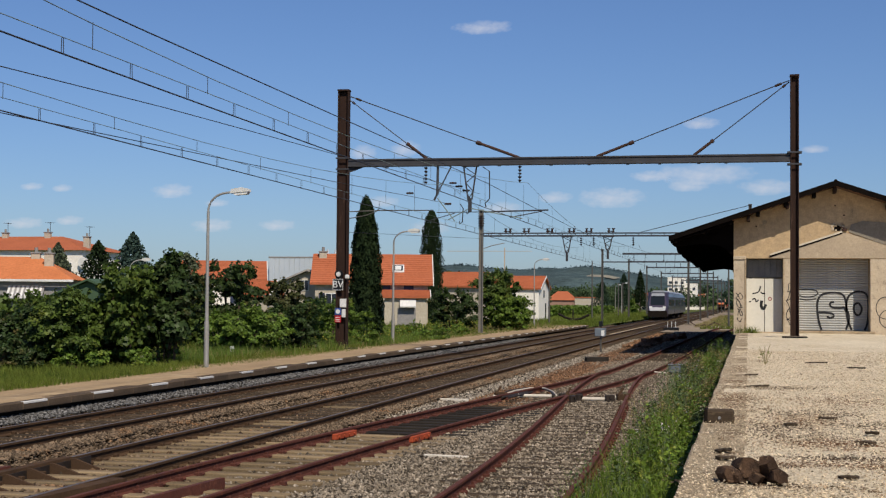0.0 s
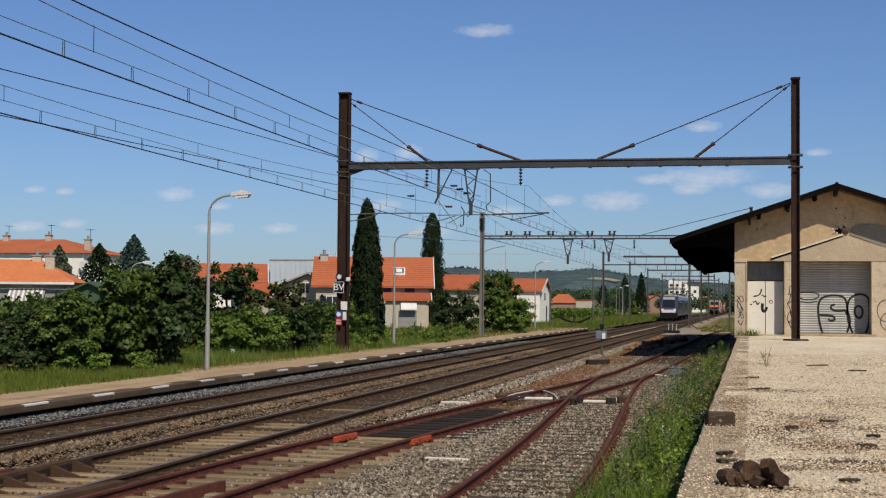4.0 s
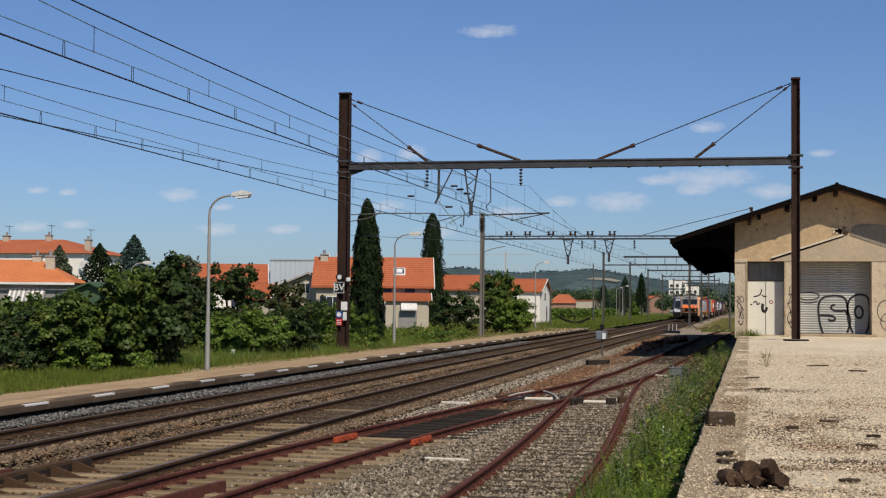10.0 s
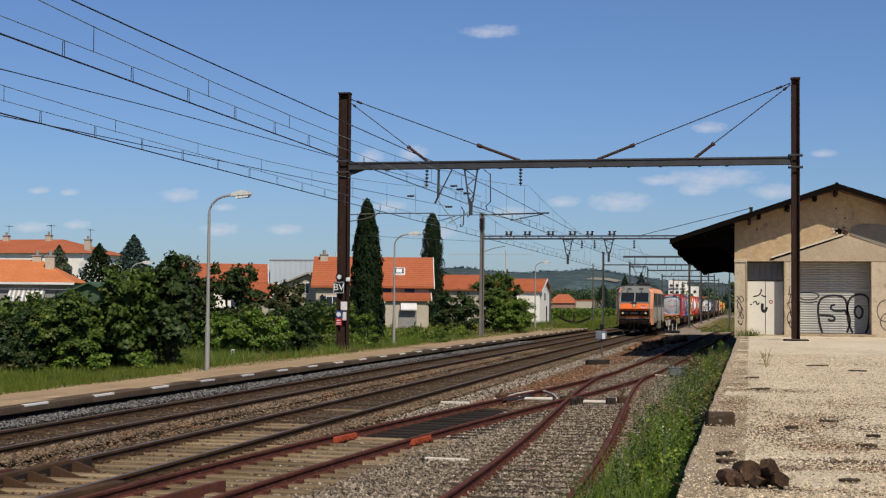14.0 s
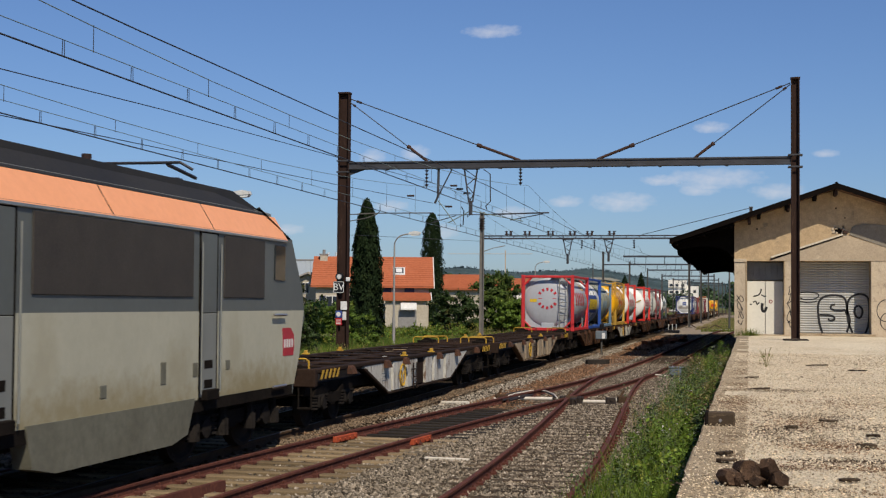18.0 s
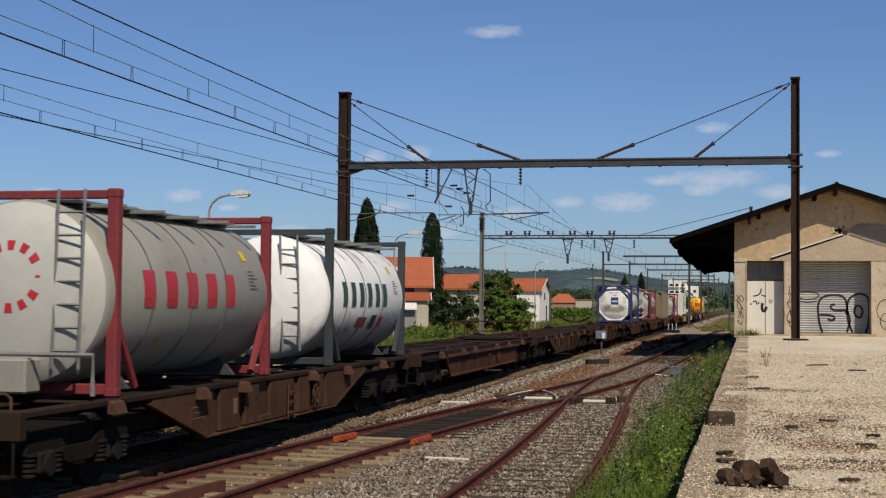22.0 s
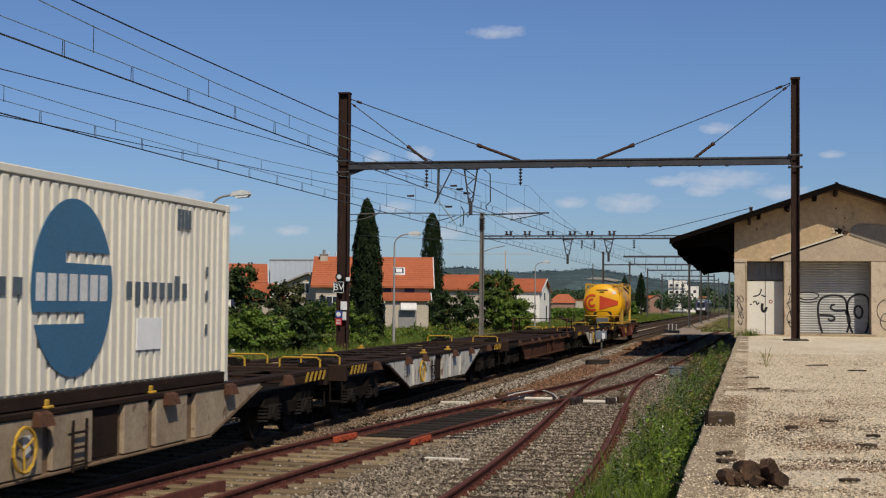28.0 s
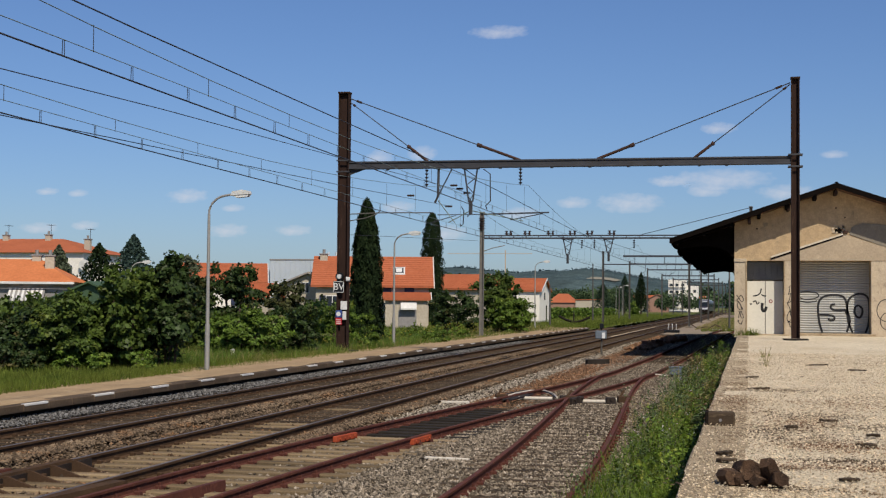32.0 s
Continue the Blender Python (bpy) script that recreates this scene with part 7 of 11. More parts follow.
M_LIGHTBLUEMARK = mat("pale_blue_marking", (0.24, 0.36, 0.45), rough=0.5, bump=0)
M_REDFRAME = mat("red_container_frame", (0.55, 0.035, 0.035), (0.46, 0.03, 0.032), (0.22, 0.05, 0.04), rough=0.5, big=1.5, patch=0.7, bump=0.08)
M_ORFRAME = mat("bright_red_container_frame", (0.60, 0.036, 0.024), (0.44, 0.032, 0.026), rough=0.5, big=1.5, bump=0.08)
M_DARKREDFRAME = mat("dull_red_container_frame", (0.215, 0.031, 0.034), (0.155, 0.028, 0.03), rough=0.6, big=1.5, bump=0.08)
M_BLUEFRAME = mat("blue_container_frame", (0.03, 0.085, 0.36), (0.025, 0.07, 0.28), rough=0.5, big=1.5, bump=0.08)
M_NAVYFRAME = mat("navy_container_frame", (0.034, 0.044, 0.14), (0.028, 0.036, 0.11), (0.09, 0.06, 0.06), rough=0.5, big=1.5, patch=0.68, bump=0.08)
M_STEELBLUE = mat("steel_blue_container_frame", (0.15, 0.24, 0.34), (0.12, 0.19, 0.27), rough=0.55, big=1.5, bump=0.08)
M_BLACKFRAME = mat("black_green_container_frame", (0.03, 0.04, 0.04), (0.045, 0.05, 0.05), rough=0.55, big=1.5, bump=0.08)
M_TGREY = mat("grey_tank_cladding", (0.45, 0.46, 0.475), (0.38, 0.39, 0.405), (0.22, 0.22, 0.22), rough=0.42, metal=0.15, big=0.7, fine=6.0, grain_low=0.94, grain_high=1.04, bump=0.03, patch=0.68, stretch=(1, 1, 0.4))
M_TBEIGE = mat("beige_grey_tank_cladding", (0.31, 0.30, 0.25), (0.235, 0.225, 0.185), (0.14, 0.128, 0.105), rough=0.5, big=0.7, fine=6.0, grain_low=0.94, grain_high=1.04, bump=0.03, patch=0.62, stretch=(1, 1, 0.4))
M_TWHITE = mat("white_tank_cladding", (0.85, 0.84, 0.81), (0.78, 0.77, 0.74), (0.45, 0.41, 0.35), rough=0.4, big=0.7, fine=6.0, grain_low=0.94, grain_high=1.04, bump=0.03, patch=0.7, stretch=(1, 1, 0.4))
M_TPALE = mat("pale_grey_tank_cladding", (0.46, 0.455, 0.405), (0.38, 0.375, 0.33), (0.22, 0.195, 0.155), rough=0.5, big=0.8, fine=6.0, grain_low=0.94, grain_high=1.04, bump=0.03, patch=0.62, stretch=(1, 1, 0.5))
M_TGREEN = mat("grey_green_tank_cladding", (0.36, 0.37, 0.29), (0.28, 0.29, 0.23), (0.2, 0.18, 0.13), rough=0.5, big=0.7, fine=6.0, grain_low=0.94, grain_high=1.04, bump=0.03, patch=0.66, stretch=(1, 1, 0.4))
M_TYELLOW = mat("yellow_tank_paint", (0.78, 0.395, 0.011), (0.70, 0.34, 0.011), (0.42, 0.21, 0.02), rough=0.38, big=0.8, fine=6.0, grain_low=0.94, grain_high=1.04, bump=0.02, patch=0.7, coat=0.15)
M_YFRAME = mat("dirty_yellow_frame", (0.50, 0.30, 0.04), (0.38, 0.23, 0.05), (0.18, 0.11, 0.05), rough=0.6, big=2.0, patch=0.64, bump=0.08)
M_BOXWHITE = mat("off_white_container_paint", (0.68, 0.64, 0.535), (0.60, 0.56, 0.465), (0.35, 0.24, 0.15), rough=0.55, big=0.9, fine=8.0, grain_low=0.94, grain_high=1.04, bump=0.03, patch=0.72, stretch=(1, 1, 0.5))
M_BOXBEIGE = mat("dull_beige_container_paint", (0.215, 0.165, 0.10), (0.165, 0.126, 0.078), (0.11, 0.08, 0.05), rough=0.6, big=0.9, fine=8.0, grain_low=0.94, grain_high=1.04, bump=0.03, patch=0.66)
M_GRIMEDARK = mat("dark_brown_grime", (0.16, 0.125, 0.085), (0.26, 0.215, 0.155), (0.42, 0.37, 0.30), rough=0.6, big=3.0, fine=16.0, patch=0.56, bump=0.05)
M_SOOT = mat("soot_spill", (0.03, 0.027, 0.025), (0.06, 0.05, 0.045), rough=0.8, big=3.0)
M_STRAP = mat("dark_band", (0.06, 0.06, 0.06), rough=0.5, bump=0)
M_SEAM = mat("grey_cladding_strap", (0.12, 0.12, 0.115), (0.08, 0.08, 0.076), rough=0.5, bump=0)
M_WALKWAY = mat("galvanised_walkway", (0.25, 0.25, 0.235), (0.18, 0.18, 0.165), rough=0.5, metal=0.3, bump=0.1)


# ---- wagons ----
PITCH = 19.43
WHEEL = Mesh().lathe([(-0.07, 0.46), (0.07, 0.46), (0.075, 0.40), (0.03, 0.36), (0.03, 0.14), (0.08, 0.12), (0.08, 0.0)], "x", 20).data("wheel", M_WHEEL, smooth=True)


AXLE_BOX = Mesh().cbox(0.90, 1.16, -0.2, 0.2, 0.36, 0.62, 0.03).cyl((1.1, 0, 0.46), (1.2, 0, 0.46), 0.13, 12).data("axle_box", M_DUSTGEAR)
coil = []
for k in range(4):
    coil += [(0.34 + 0.06 * k, 0.075), (0.35 + 0.06 * k, 0.105), (0.372 + 0.06 * k, 0.105), (0.382 + 0.06 * k, 0.075)]
SPRING = Mesh().lathe(coil + [(0.585, 0.125), (0.62, 0.125)], "z", 10).data("coil_spring", M_DUSTGEAR)


def bogie(y, owner, gear=M_BLACKGEAR):
    b = part("bogie", Mesh().cbox(-1.0, 1.0, -0.3, 0.3, 0.52, 0.80, 0.03).cyl((-1.0, -0.9, 0.46), (1.0, -0.9, 0.46), 0.08, 8).cyl((-1.0, 0.9, 0.46), (1.0, 0.9, 0.46), 0.08, 8), gear, owner, at=pose(0, y, 0))
    for s in (-1, 1):
        fr = Mesh().prism([(-1.35, 0.60), (-1.3, 0.72), (-0.6, 0.80), (-0.35, 0.62), (0.35, 0.62), (0.6, 0.80), (1.3, 0.72), (1.35, 0.60), (0.6, 0.55), (0.3, 0.42), (-0.3, 0.42), (-0.6, 0.55)], "x", s * 0.96, s * 1.12)
        for yy in (-0.9, 0.9):
            turn = 0 if s > 0 else 180
            part("axle_box", AXLE_BOX, None, b, at=pose(0, yy, 0, 0, 0, turn))
            for o in (-0.32, 0.32):
                part("coil_spring", SPRING, None, b, at=pose(s * 1.06, yy + o, 0))
        fr.cbox(s * 1.05 - 0.06, s * 1.05 + 0.06, -0.16, 0.16, 0.36, 0.56, 0.02)
        part("side_frame", fr, gear, b, "black bogie side frame")
        for yy in (-0.9, 0.9):
            part("wheel", WHEEL, None, b, at=pose(s * 0.78, yy, 0.462))
    return b


BUFFER = Mesh().cyl((0, 0, 0), (0, 0.12, 0), 0.15, 14).cyl((0, 0.12, 0), (0, 0.62, 0), 0.09, 12).cbox(-0.16, 0.16, 0.58, 0.64, -0.16, 0.16, 0.02).cyl((0, -0.03, 0), (0, 0.0, 0), 0.22, 16)
BUFFER.lathe([(-0.035, 0.10), (-0.02, 0.225), (0.02, 0.225)], "y", 16)
BUFFER = BUFFER.data("buffer", M_BLACKGEAR)


M_WTAN = mat("rusty_tan_wagon_paint", (0.21, 0.145, 0.088), (0.13, 0.085, 0.052), (0.085, 0.05, 0.032), rough=0.75, big=1.3, fine=14.0, patch=0.58)
M_LOCKRUST = mat("red_brown_lock_iron", (0.105, 0.05, 0.03), (0.06, 0.031, 0.021), (0.05, 0.032, 0.024), rough=0.85, big=4.0, fine=25.0)


def wagon(label, main, panel, gear, yellow=True, low=False, trim=None):
    """A container wagon, buffers at y = 0 and y = PITCH."""
    t = thing("container_wagon", label, "wagon", group="train of wagons")
    trim = trim or (M_YELLOW if yellow else main)
    fr = Mesh()
    deck_m = M_WDARK
    for x in (-1.28, 1.08):
        part("solebar", Mesh().cbox(x, x + 0.20, 0.66, PITCH - 0.66, 1.045 if not low else 0.95, 1.125, 0.015), deck_m, t, "worn steel side sill")
    # Added box: blackens the deck openings where only shade shows.
    part("centre_pan", Mesh().cbox(-1.06, 1.06, 0.70, PITCH - 0.70, 0.62, 0.84, 0.02), M_BLACKGEAR, t, "added black pan for the shaded openings in the deck")
    fr.cbox(-0.22, 0.22, 0.66, PITCH - 0.66, 1.05, 1.08, 0.008)
    for k in range(11):
        y = 1.2 + (PITCH - 2.4) * k / 10
        wide = 0.24 if k in (2, 5, 8) else 0.09
        fr.cbox(-1.1, 1.1, y - wide, y + wide, 1.065, 1.10, 0.01)
    part("frame", fr, deck_m, t, "open steel deck frame")
    if panel in (M_WSILVER, M_WBEIGE):
        for x in (-1.2, 1.2):
            for y in (7.9, 10.8):
                part("lock_pin", Mesh().cbox(x - 0.08, x + 0.08, y - 0.08, y + 0.08, 1.12, 1.16, 0.012).cbox(x - 0.04, x + 0.04, y - 0.05, y + 0.05, 1.15, 1.23, 0.015), M_YELLOW, t, "yellow container lock pin")
    for e, s in ((0.66, -1), (PITCH - 0.66, 1)):
        hs = Mesh().cbox(-1.30, 1.30, e - 0.09, e + 0.09, 0.80, 1.14, 0.02)
        hs.cyl((0, e, 1.02), (0, e + s * 0.35, 0.98), 0.06, 8).tube([(0, e + s * 0.34, 0.98), (0.0, e + s * 0.42, 0.8), (0, e + s * 0.3, 0.62)], 0.045, 6)
        hs.tube([(0.35, e + s * 0.1, 0.95), (0.38, e + s * 0.35, 0.62), (0.25, e + s * 0.5, 0.5)], 0.025, 6)
        part("headstock", hs, M_WDARK, t)
        for x in (-0.87, 0.87):
            part("buffer", BUFFER, None, t, at=pose(x, 0.03 if s < 0 else PITCH - 0.03, 1.06, 0, 0, 0 if s < 0 else 180))
        for x in (-1.22, 1.22):
            st = Mesh().tube([(x, e + s * 0.06, 0.95), (x, e + s * 0.06, 0.42), (x * 0.8, e + s * 0.06, 0.42), (x * 0.8, e + s * 0.06, 0.95)], 0.02, 5)
            st.cbox(min(x, x * 0.8), max(x, x * 0.8), e + s * 0.06 - 0.1, e + s * 0.06 + 0.1, 0.40, 0.43, 0.005)
            part("shunter_step", st, gear, t)
        if not low:
            for x0, x1 in ((-1.15, -0.35), (0.35, 1.15)):
                h = 0.16
                part("handrail", Mesh().tube([(x0, e, 1.12), (x0, e, 1.12 + h), (x0 + 0.06, e, 1.16 + h), (x1 - 0.06, e, 1.16 + h), (x1, e, 1.12 + h), (x1, e, 1.12)], 0.02, 6), trim, t)
        if yellow:
            hz = Mesh()
            for k in range(5):
                yy = e - s * (0.3 + 0.26 * k)
                hz.prism([(yy, 0.93), (yy + 0.12, 0.93), (yy + 0.26, 1.10), (yy + 0.14, 1.10)], "x", 1.283, 1.288)
            part("hazard_stripes", hz, M_YELLOW, t, "yellow hazard stripes")
    for s in (-1, 1):
        if low:
            sb = Mesh().prism([(3.7, 0.98), (4.4, 0.42), (15.0, 0.42), (15.7, 0.98)], "x", s * 1.20, s * 1.27)
            sb.cbox(min(s * 1.18, s * 1.36), max(s * 1.18, s * 1.36), 3.9, 15.5, 0.92, 1.0, 0.015)
            sb.cbox(min(s * 1.18, s * 1.34), max(s * 1.18, s * 1.34), 4.4, 15.0, 0.40, 0.46, 0.01)
        else:
            sb = Mesh().prism([(4.1, 0.98), (6.2, 0.36), (12.9, 0.36), (15.2, 0.98)], "x", s * 1.12, s * 1.19)
            sb.prism([(4.1, 0.98), (6.2, 0.36), (6.2, 0.40), (4.25, 1.0)], "x", s * 1.10, s * 1.27)
            sb.prism([(15.2, 0.98), (12.9, 0.36), (12.9, 0.40), (15.05, 1.0)], "x", s * 1.10, s * 1.27)
            sb.cbox(min(s * 1.1, s * 1.27), max(s * 1.1, s * 1.27), 6.15, 12.95, 0.345, 0.385, 0.01)
        beam2 = part("side_beam", sb, main, t, "fish-bellied side beam")
        if not low:
            plate = panel or main
            a, b = sorted((s * 1.19, s * 1.262))
            runs = ((6.75, 7.55), (7.85, 8.5), (9.05, 10.3), (10.6, 11.25), (11.55, 12.1)) if panel is None else ((6.62, 7.75), (7.98, 9.0), (9.9, 10.65), (10.9, 12.0))
            for y0, y1 in runs:
                part("side_panel", Mesh().cbox(a, b, y0, y1, 0.40, 1.045, 0.012), plate, beam2)
            part("side_panel", Mesh().prism([(4.2, 1.045), (4.2, 0.955), (6.2, 0.40), (6.42, 0.40), (6.42, 1.045)], "x", s * 1.19, s * 1.262), plate, beam2)
            part("side_panel", Mesh().prism([(15.1, 1.045), (15.1, 0.955), (12.9, 0.40), (12.32, 0.40), (12.32, 1.045)], "x", s * 1.19, s * 1.262), plate, beam2)
            part("side_panel", Mesh().cbox(a, s * 1.215 if s > 0 else b, 9.08, 9.82, 0.42, 1.04, 0.01) if panel is not None else Mesh().cbox(a, b, 8.52, 9.03, 0.40, 0.5, 0.01), M_WDARK if panel is not None else plate, beam2)
            X0, X1 = sorted((s * 1.263, s * 1.267))
            for k, z in enumerate((0.66, 0.74, 0.82)):
                part("data_bar", Mesh().box(X0, X1, 5.6 + 0.1 * (k % 2), 6.1 - 0.12 * (k % 3), z, z + 0.014), M_SLATEMARK if panel is not None else M_WTAN, beam2)
            part("label_plate", Mesh().cbox(X0, X1, 7.3, 7.46, 0.62, 0.86, 0.001), M_WHITEMARK if panel is not None else M_WTAN, beam2, "small pale plate")
            part("panel_mark", Mesh().box(X0, X1, 8.44, 8.46, 0.66, 0.86).box(X0, X1, 8.36, 8.54, 0.78, 0.80), M_BLACKMARK, beam2)
        else:
            for y in (5.4, 6.9, 8.2, 9.5, 10.8, 12.1, 13.4, 14.6):
                part("rib", Mesh().cbox(min(s * 1.17, s * 1.285), max(s * 1.17, s * 1.285), y - 0.05, y + 0.05, 0.44, 0.95, 0.01), main, beam2)
        for y in (3.0, 5.9, 7.65, 11.3, 13.6, 16.4):
            br = Mesh().prism([(s * 1.27, 1.115), (s * 1.34, 1.08), (s * 1.39, 0.945), (s * 1.27, 0.945)], "y", y - 0.17, y - 0.015).prism([(s * 1.27, 1.115), (s * 1.34, 1.08), (s * 1.39, 0.945), (s * 1.27, 0.945)], "y", y + 0.015, y + 0.17)
            part("lock_bracket", br, M_LOCKRUST, t, "rusty container lock")
        wr, wy = (0.25 if yellow else 0.19), (7.2 if panel else 11.4)
        pts = [(s * 1.34, wy + wr * math.cos(radians(a)), 0.72 + wr * math.sin(radians(a))) for a in range(0, 361, 24)]
        hw = Mesh().tube(pts, 0.022, 5)
        for a in (30, 150, 270):
            hw.cyl((s * 1.33, wy, 0.72), (s * 1.34, wy + wr * math.cos(radians(a)), 0.72 + wr * math.sin(radians(a))), 0.012, 5)
        part("hand_wheel", hw, trim, t, "brake hand wheel")
        lad = Mesh()
        ly = 8.4 if panel else 9.85
        for y in (ly, ly + 0.35):
            lad.cyl((s * 1.31, y, 0.34), (s * 1.31, y, 0.95), 0.018, 5)
        for z in (0.45, 0.62, 0.8):
            lad.cyl((s * 1.31, ly, z), (s * 1.31, ly + 0.35, z), 0.016, 5)
        part("ladder", lad, M_WDARK if panel is not None else main, t)
    if low:
        for e in (1.4, PITCH - 1.4):
            part("end_deck", Mesh().cbox(-1.32, 1.32, e - 0.8, e + 1.4 if e < 5 else e + 0.7, 1.12, 1.16, 0.02), M_WDARK, t)
        for x in (-1.2, 1.2):
            part("end_railing", Mesh().tube([(x, PITCH - 0.8, 1.1), (x, PITCH - 0.8, 1.75)], 0.03, 6).tube([(x, PITCH - 2.6, 1.1), (x, PITCH - 2.6, 1.75)], 0.03, 6).tube([(x, PITCH - 2.6, 1.72), (x, PITCH - 0.8, 1.72)], 0.025, 6), main, t)
        part("end_railing", Mesh().tube([(-1.2, PITCH - 0.8, 1.72), (1.2, PITCH - 0.8, 1.72)], 0.025, 6), main, t)
        part("deck_box", Mesh().cbox(-0.7, 0.7, PITCH - 3.6, PITCH - 2.7, 1.1, 1.24, 0.03), M_WDARK, t)
    gb = Mesh().cbox(-0.8, 0.8, 7.2, 8.8, 0.45, 0.8, 0.03).cyl((-0.5, 10.6, 0.62), (-0.5, 12.2, 0.62), 0.18, 12).tube([(0.6, 4.0, 0.5), (0.6, 15.4, 0.5)], 0.03, 5)
    part("brake_gear", gb, gear, t)
    bogie(2.42, t)
    bogie(PITCH - 2.42, t)
    return t


TRAIN = []            # (thing, distance of its front behind the first container)
W_SILVER = ("empty container wagon with dirty silver side panels and yellow fittings", M_WDARK, M_WSILVER, M_BLACKGEAR, True)
W_BEIGE = ("container wagon with dirty beige side panels and yellow fittings", M_WTAN, M_WBEIGE, M_BLACKGEAR, True)
W_BROWN = ("dirty brown container wagon with rusty locks", M_WBROWN, None, M_BLACKGEAR, False)
M_WRUST = mat("rusty_dark_wagon_paint", (0.07, 0.035, 0.021), (0.038, 0.021, 0.014), (0.105, 0.046, 0.024), rough=0.8, spec=0.15, big=1.2, fine=16.0, patch=0.6)
W_DARK = ("dark brown container wagon with grimy side beams", M_WRUST, None, M_BLACKGEAR, False)
M_WLOW = mat("red_brown_wagon_paint", (0.085, 0.038, 0.023), (0.048, 0.024, 0.016), (0.12, 0.052, 0.028), rough=0.8, spec=0.12, big=1.2, fine=16.0, patch=0.6)
W_LOW = ("dark red brown low container wagon with an end railing", M_WLOW, None, M_BLACKGEAR, False)
W_RED = ("rust red container wagon at the end of the train", M_WRED, M_WRED, M_BLACKGEAR, False)
KINDS = [W_SILVER, W_BEIGE, W_BROWN, W_SILVER, W_DARK, W_BROWN, W_LOW, W_DARK, W_DARK, W_BROWN, W_BROWN, W_BROWN, W_BROWN, W_BEIGE, W_SILVER, W_LOW, W_SILVER, W_RED]
first = {}
for i, k in enumerate(KINDS):
    if k[0] not in first:
        w = first[k[0]] = wagon(*k, low=k is W_LOW, trim=M_YELLOW if k is W_RED else None)
    else:
        w = copy_thing(first[k[0]], pose(0, 0, 0))
    TRAIN.append((w, -40.7 + PITCH * i))
    if k is W_RED:
        plate = Mesh()
        for y0, y1, z0, z1 in ((12.65, 13.25, 0.52, 0.55), (12.65, 13.25, 0.87, 0.90), (12.65, 12.69, 0.55, 0.87), (13.21, 13.25, 0.55, 0.87)):
            plate.box(1.262, 1.267, y0, y1, z0, z1)
        part("owner_plate", plate, M_WBEIGE, w, "faded pale outline of an owner's panel")
        for y0 in (12.78, 13.0):
            part("owner_bar", Mesh().box(1.262, 1.267, y0, y0 + 0.1, 0.61, 0.81), M_WBEIGE, w)

# ---- containers ----
ZB, TR, TZ = 1.135, 1.17, 1.135 + 1.32      # base, tank radius, tank axis


def side_x(z, r=TR):
    return math.sqrt(max(r * r - (z - TZ) ** 2, 0.01))


def side_patch(y0, y1, z0, z1, out=0.008, r=TR, slant=0.0):
    """A patch that follows the tank's side."""
    m = Mesh()
    n = max(1, int((z1 - z0) / 0.12))
    for i in range(n):
        a, b = z0 + (z1 - z0) * i / n, z0 + (z1 - z0) * (i + 1) / n
        sa, sb = slant * (a - z0), slant * (b - z0)
        m.add([(side_x(a, r) + out, y0 + sa, a), (side_x(a, r) + out, y1 + sa, a), (side_x(b, r) + out, y1 + sb, b), (side_x(b, r) + out, y0 + sb, b)], [(0, 1, 2, 3)])
    return m


def word(parent, n, y0, y1, z0, z1, material, r=TR):
    """Unlettered bars of a word's size on the tank's side."""
    w = (y1 - y0) / n
    for i in range(n):
        part("marking", side_patch(y0 + w * i, y0 + w * (i + (0.5 if n < 7 else 0.44)), z0, z1, r=r), material, parent)


def end_y(x, z, y0, d, r=TR):
    q = max(0.0, 1 - (x * x + (z - TZ) ** 2) / (r * r))
    return y0 - d * math.sqrt(q)


def end_patch(pts, y0, d, out=0.012, r=TR):
    """A flat-sided patch of (x, z) corners on the tank's front end."""
    m = Mesh()
    m.add([(x, end_y(x, z, y0, d, r) - out, z) for x, z in pts], [tuple(range(len(pts)))])
    return m


def blob(cx, cz, rx, rz, seed, spot):
    """An irregular stain: rings round (cx, cz), each point laid on the tank by spot(u, z)."""
    q = random.Random(seed)
    ph = [q.uniform(0, 6.28) for _ in range(4)]

    def at(i, f):
        a = 2 * math.pi * i / 22
        g = f * (1 + 0.2 * math.sin(2 * a + ph[0]) + 0.16 * math.sin(3 * a + ph[1]) + 0.12 * math.sin(7 * a + ph[2]) + 0.08 * math.sin(11 * a + ph[3]))
        return spot(cx + rx * g * math.cos(a), cz + rz * g * math.sin(a))
    m = Mesh()
    for i in range(22):
        for f0, f1 in ((0.02, 0.35), (0.35, 0.7), (0.7, 1.0)):
            m.add([at(i, f0), at(i, f1), at(i + 1, f1), at(i + 1, f0)], [(0, 1, 2, 3)])
    return m


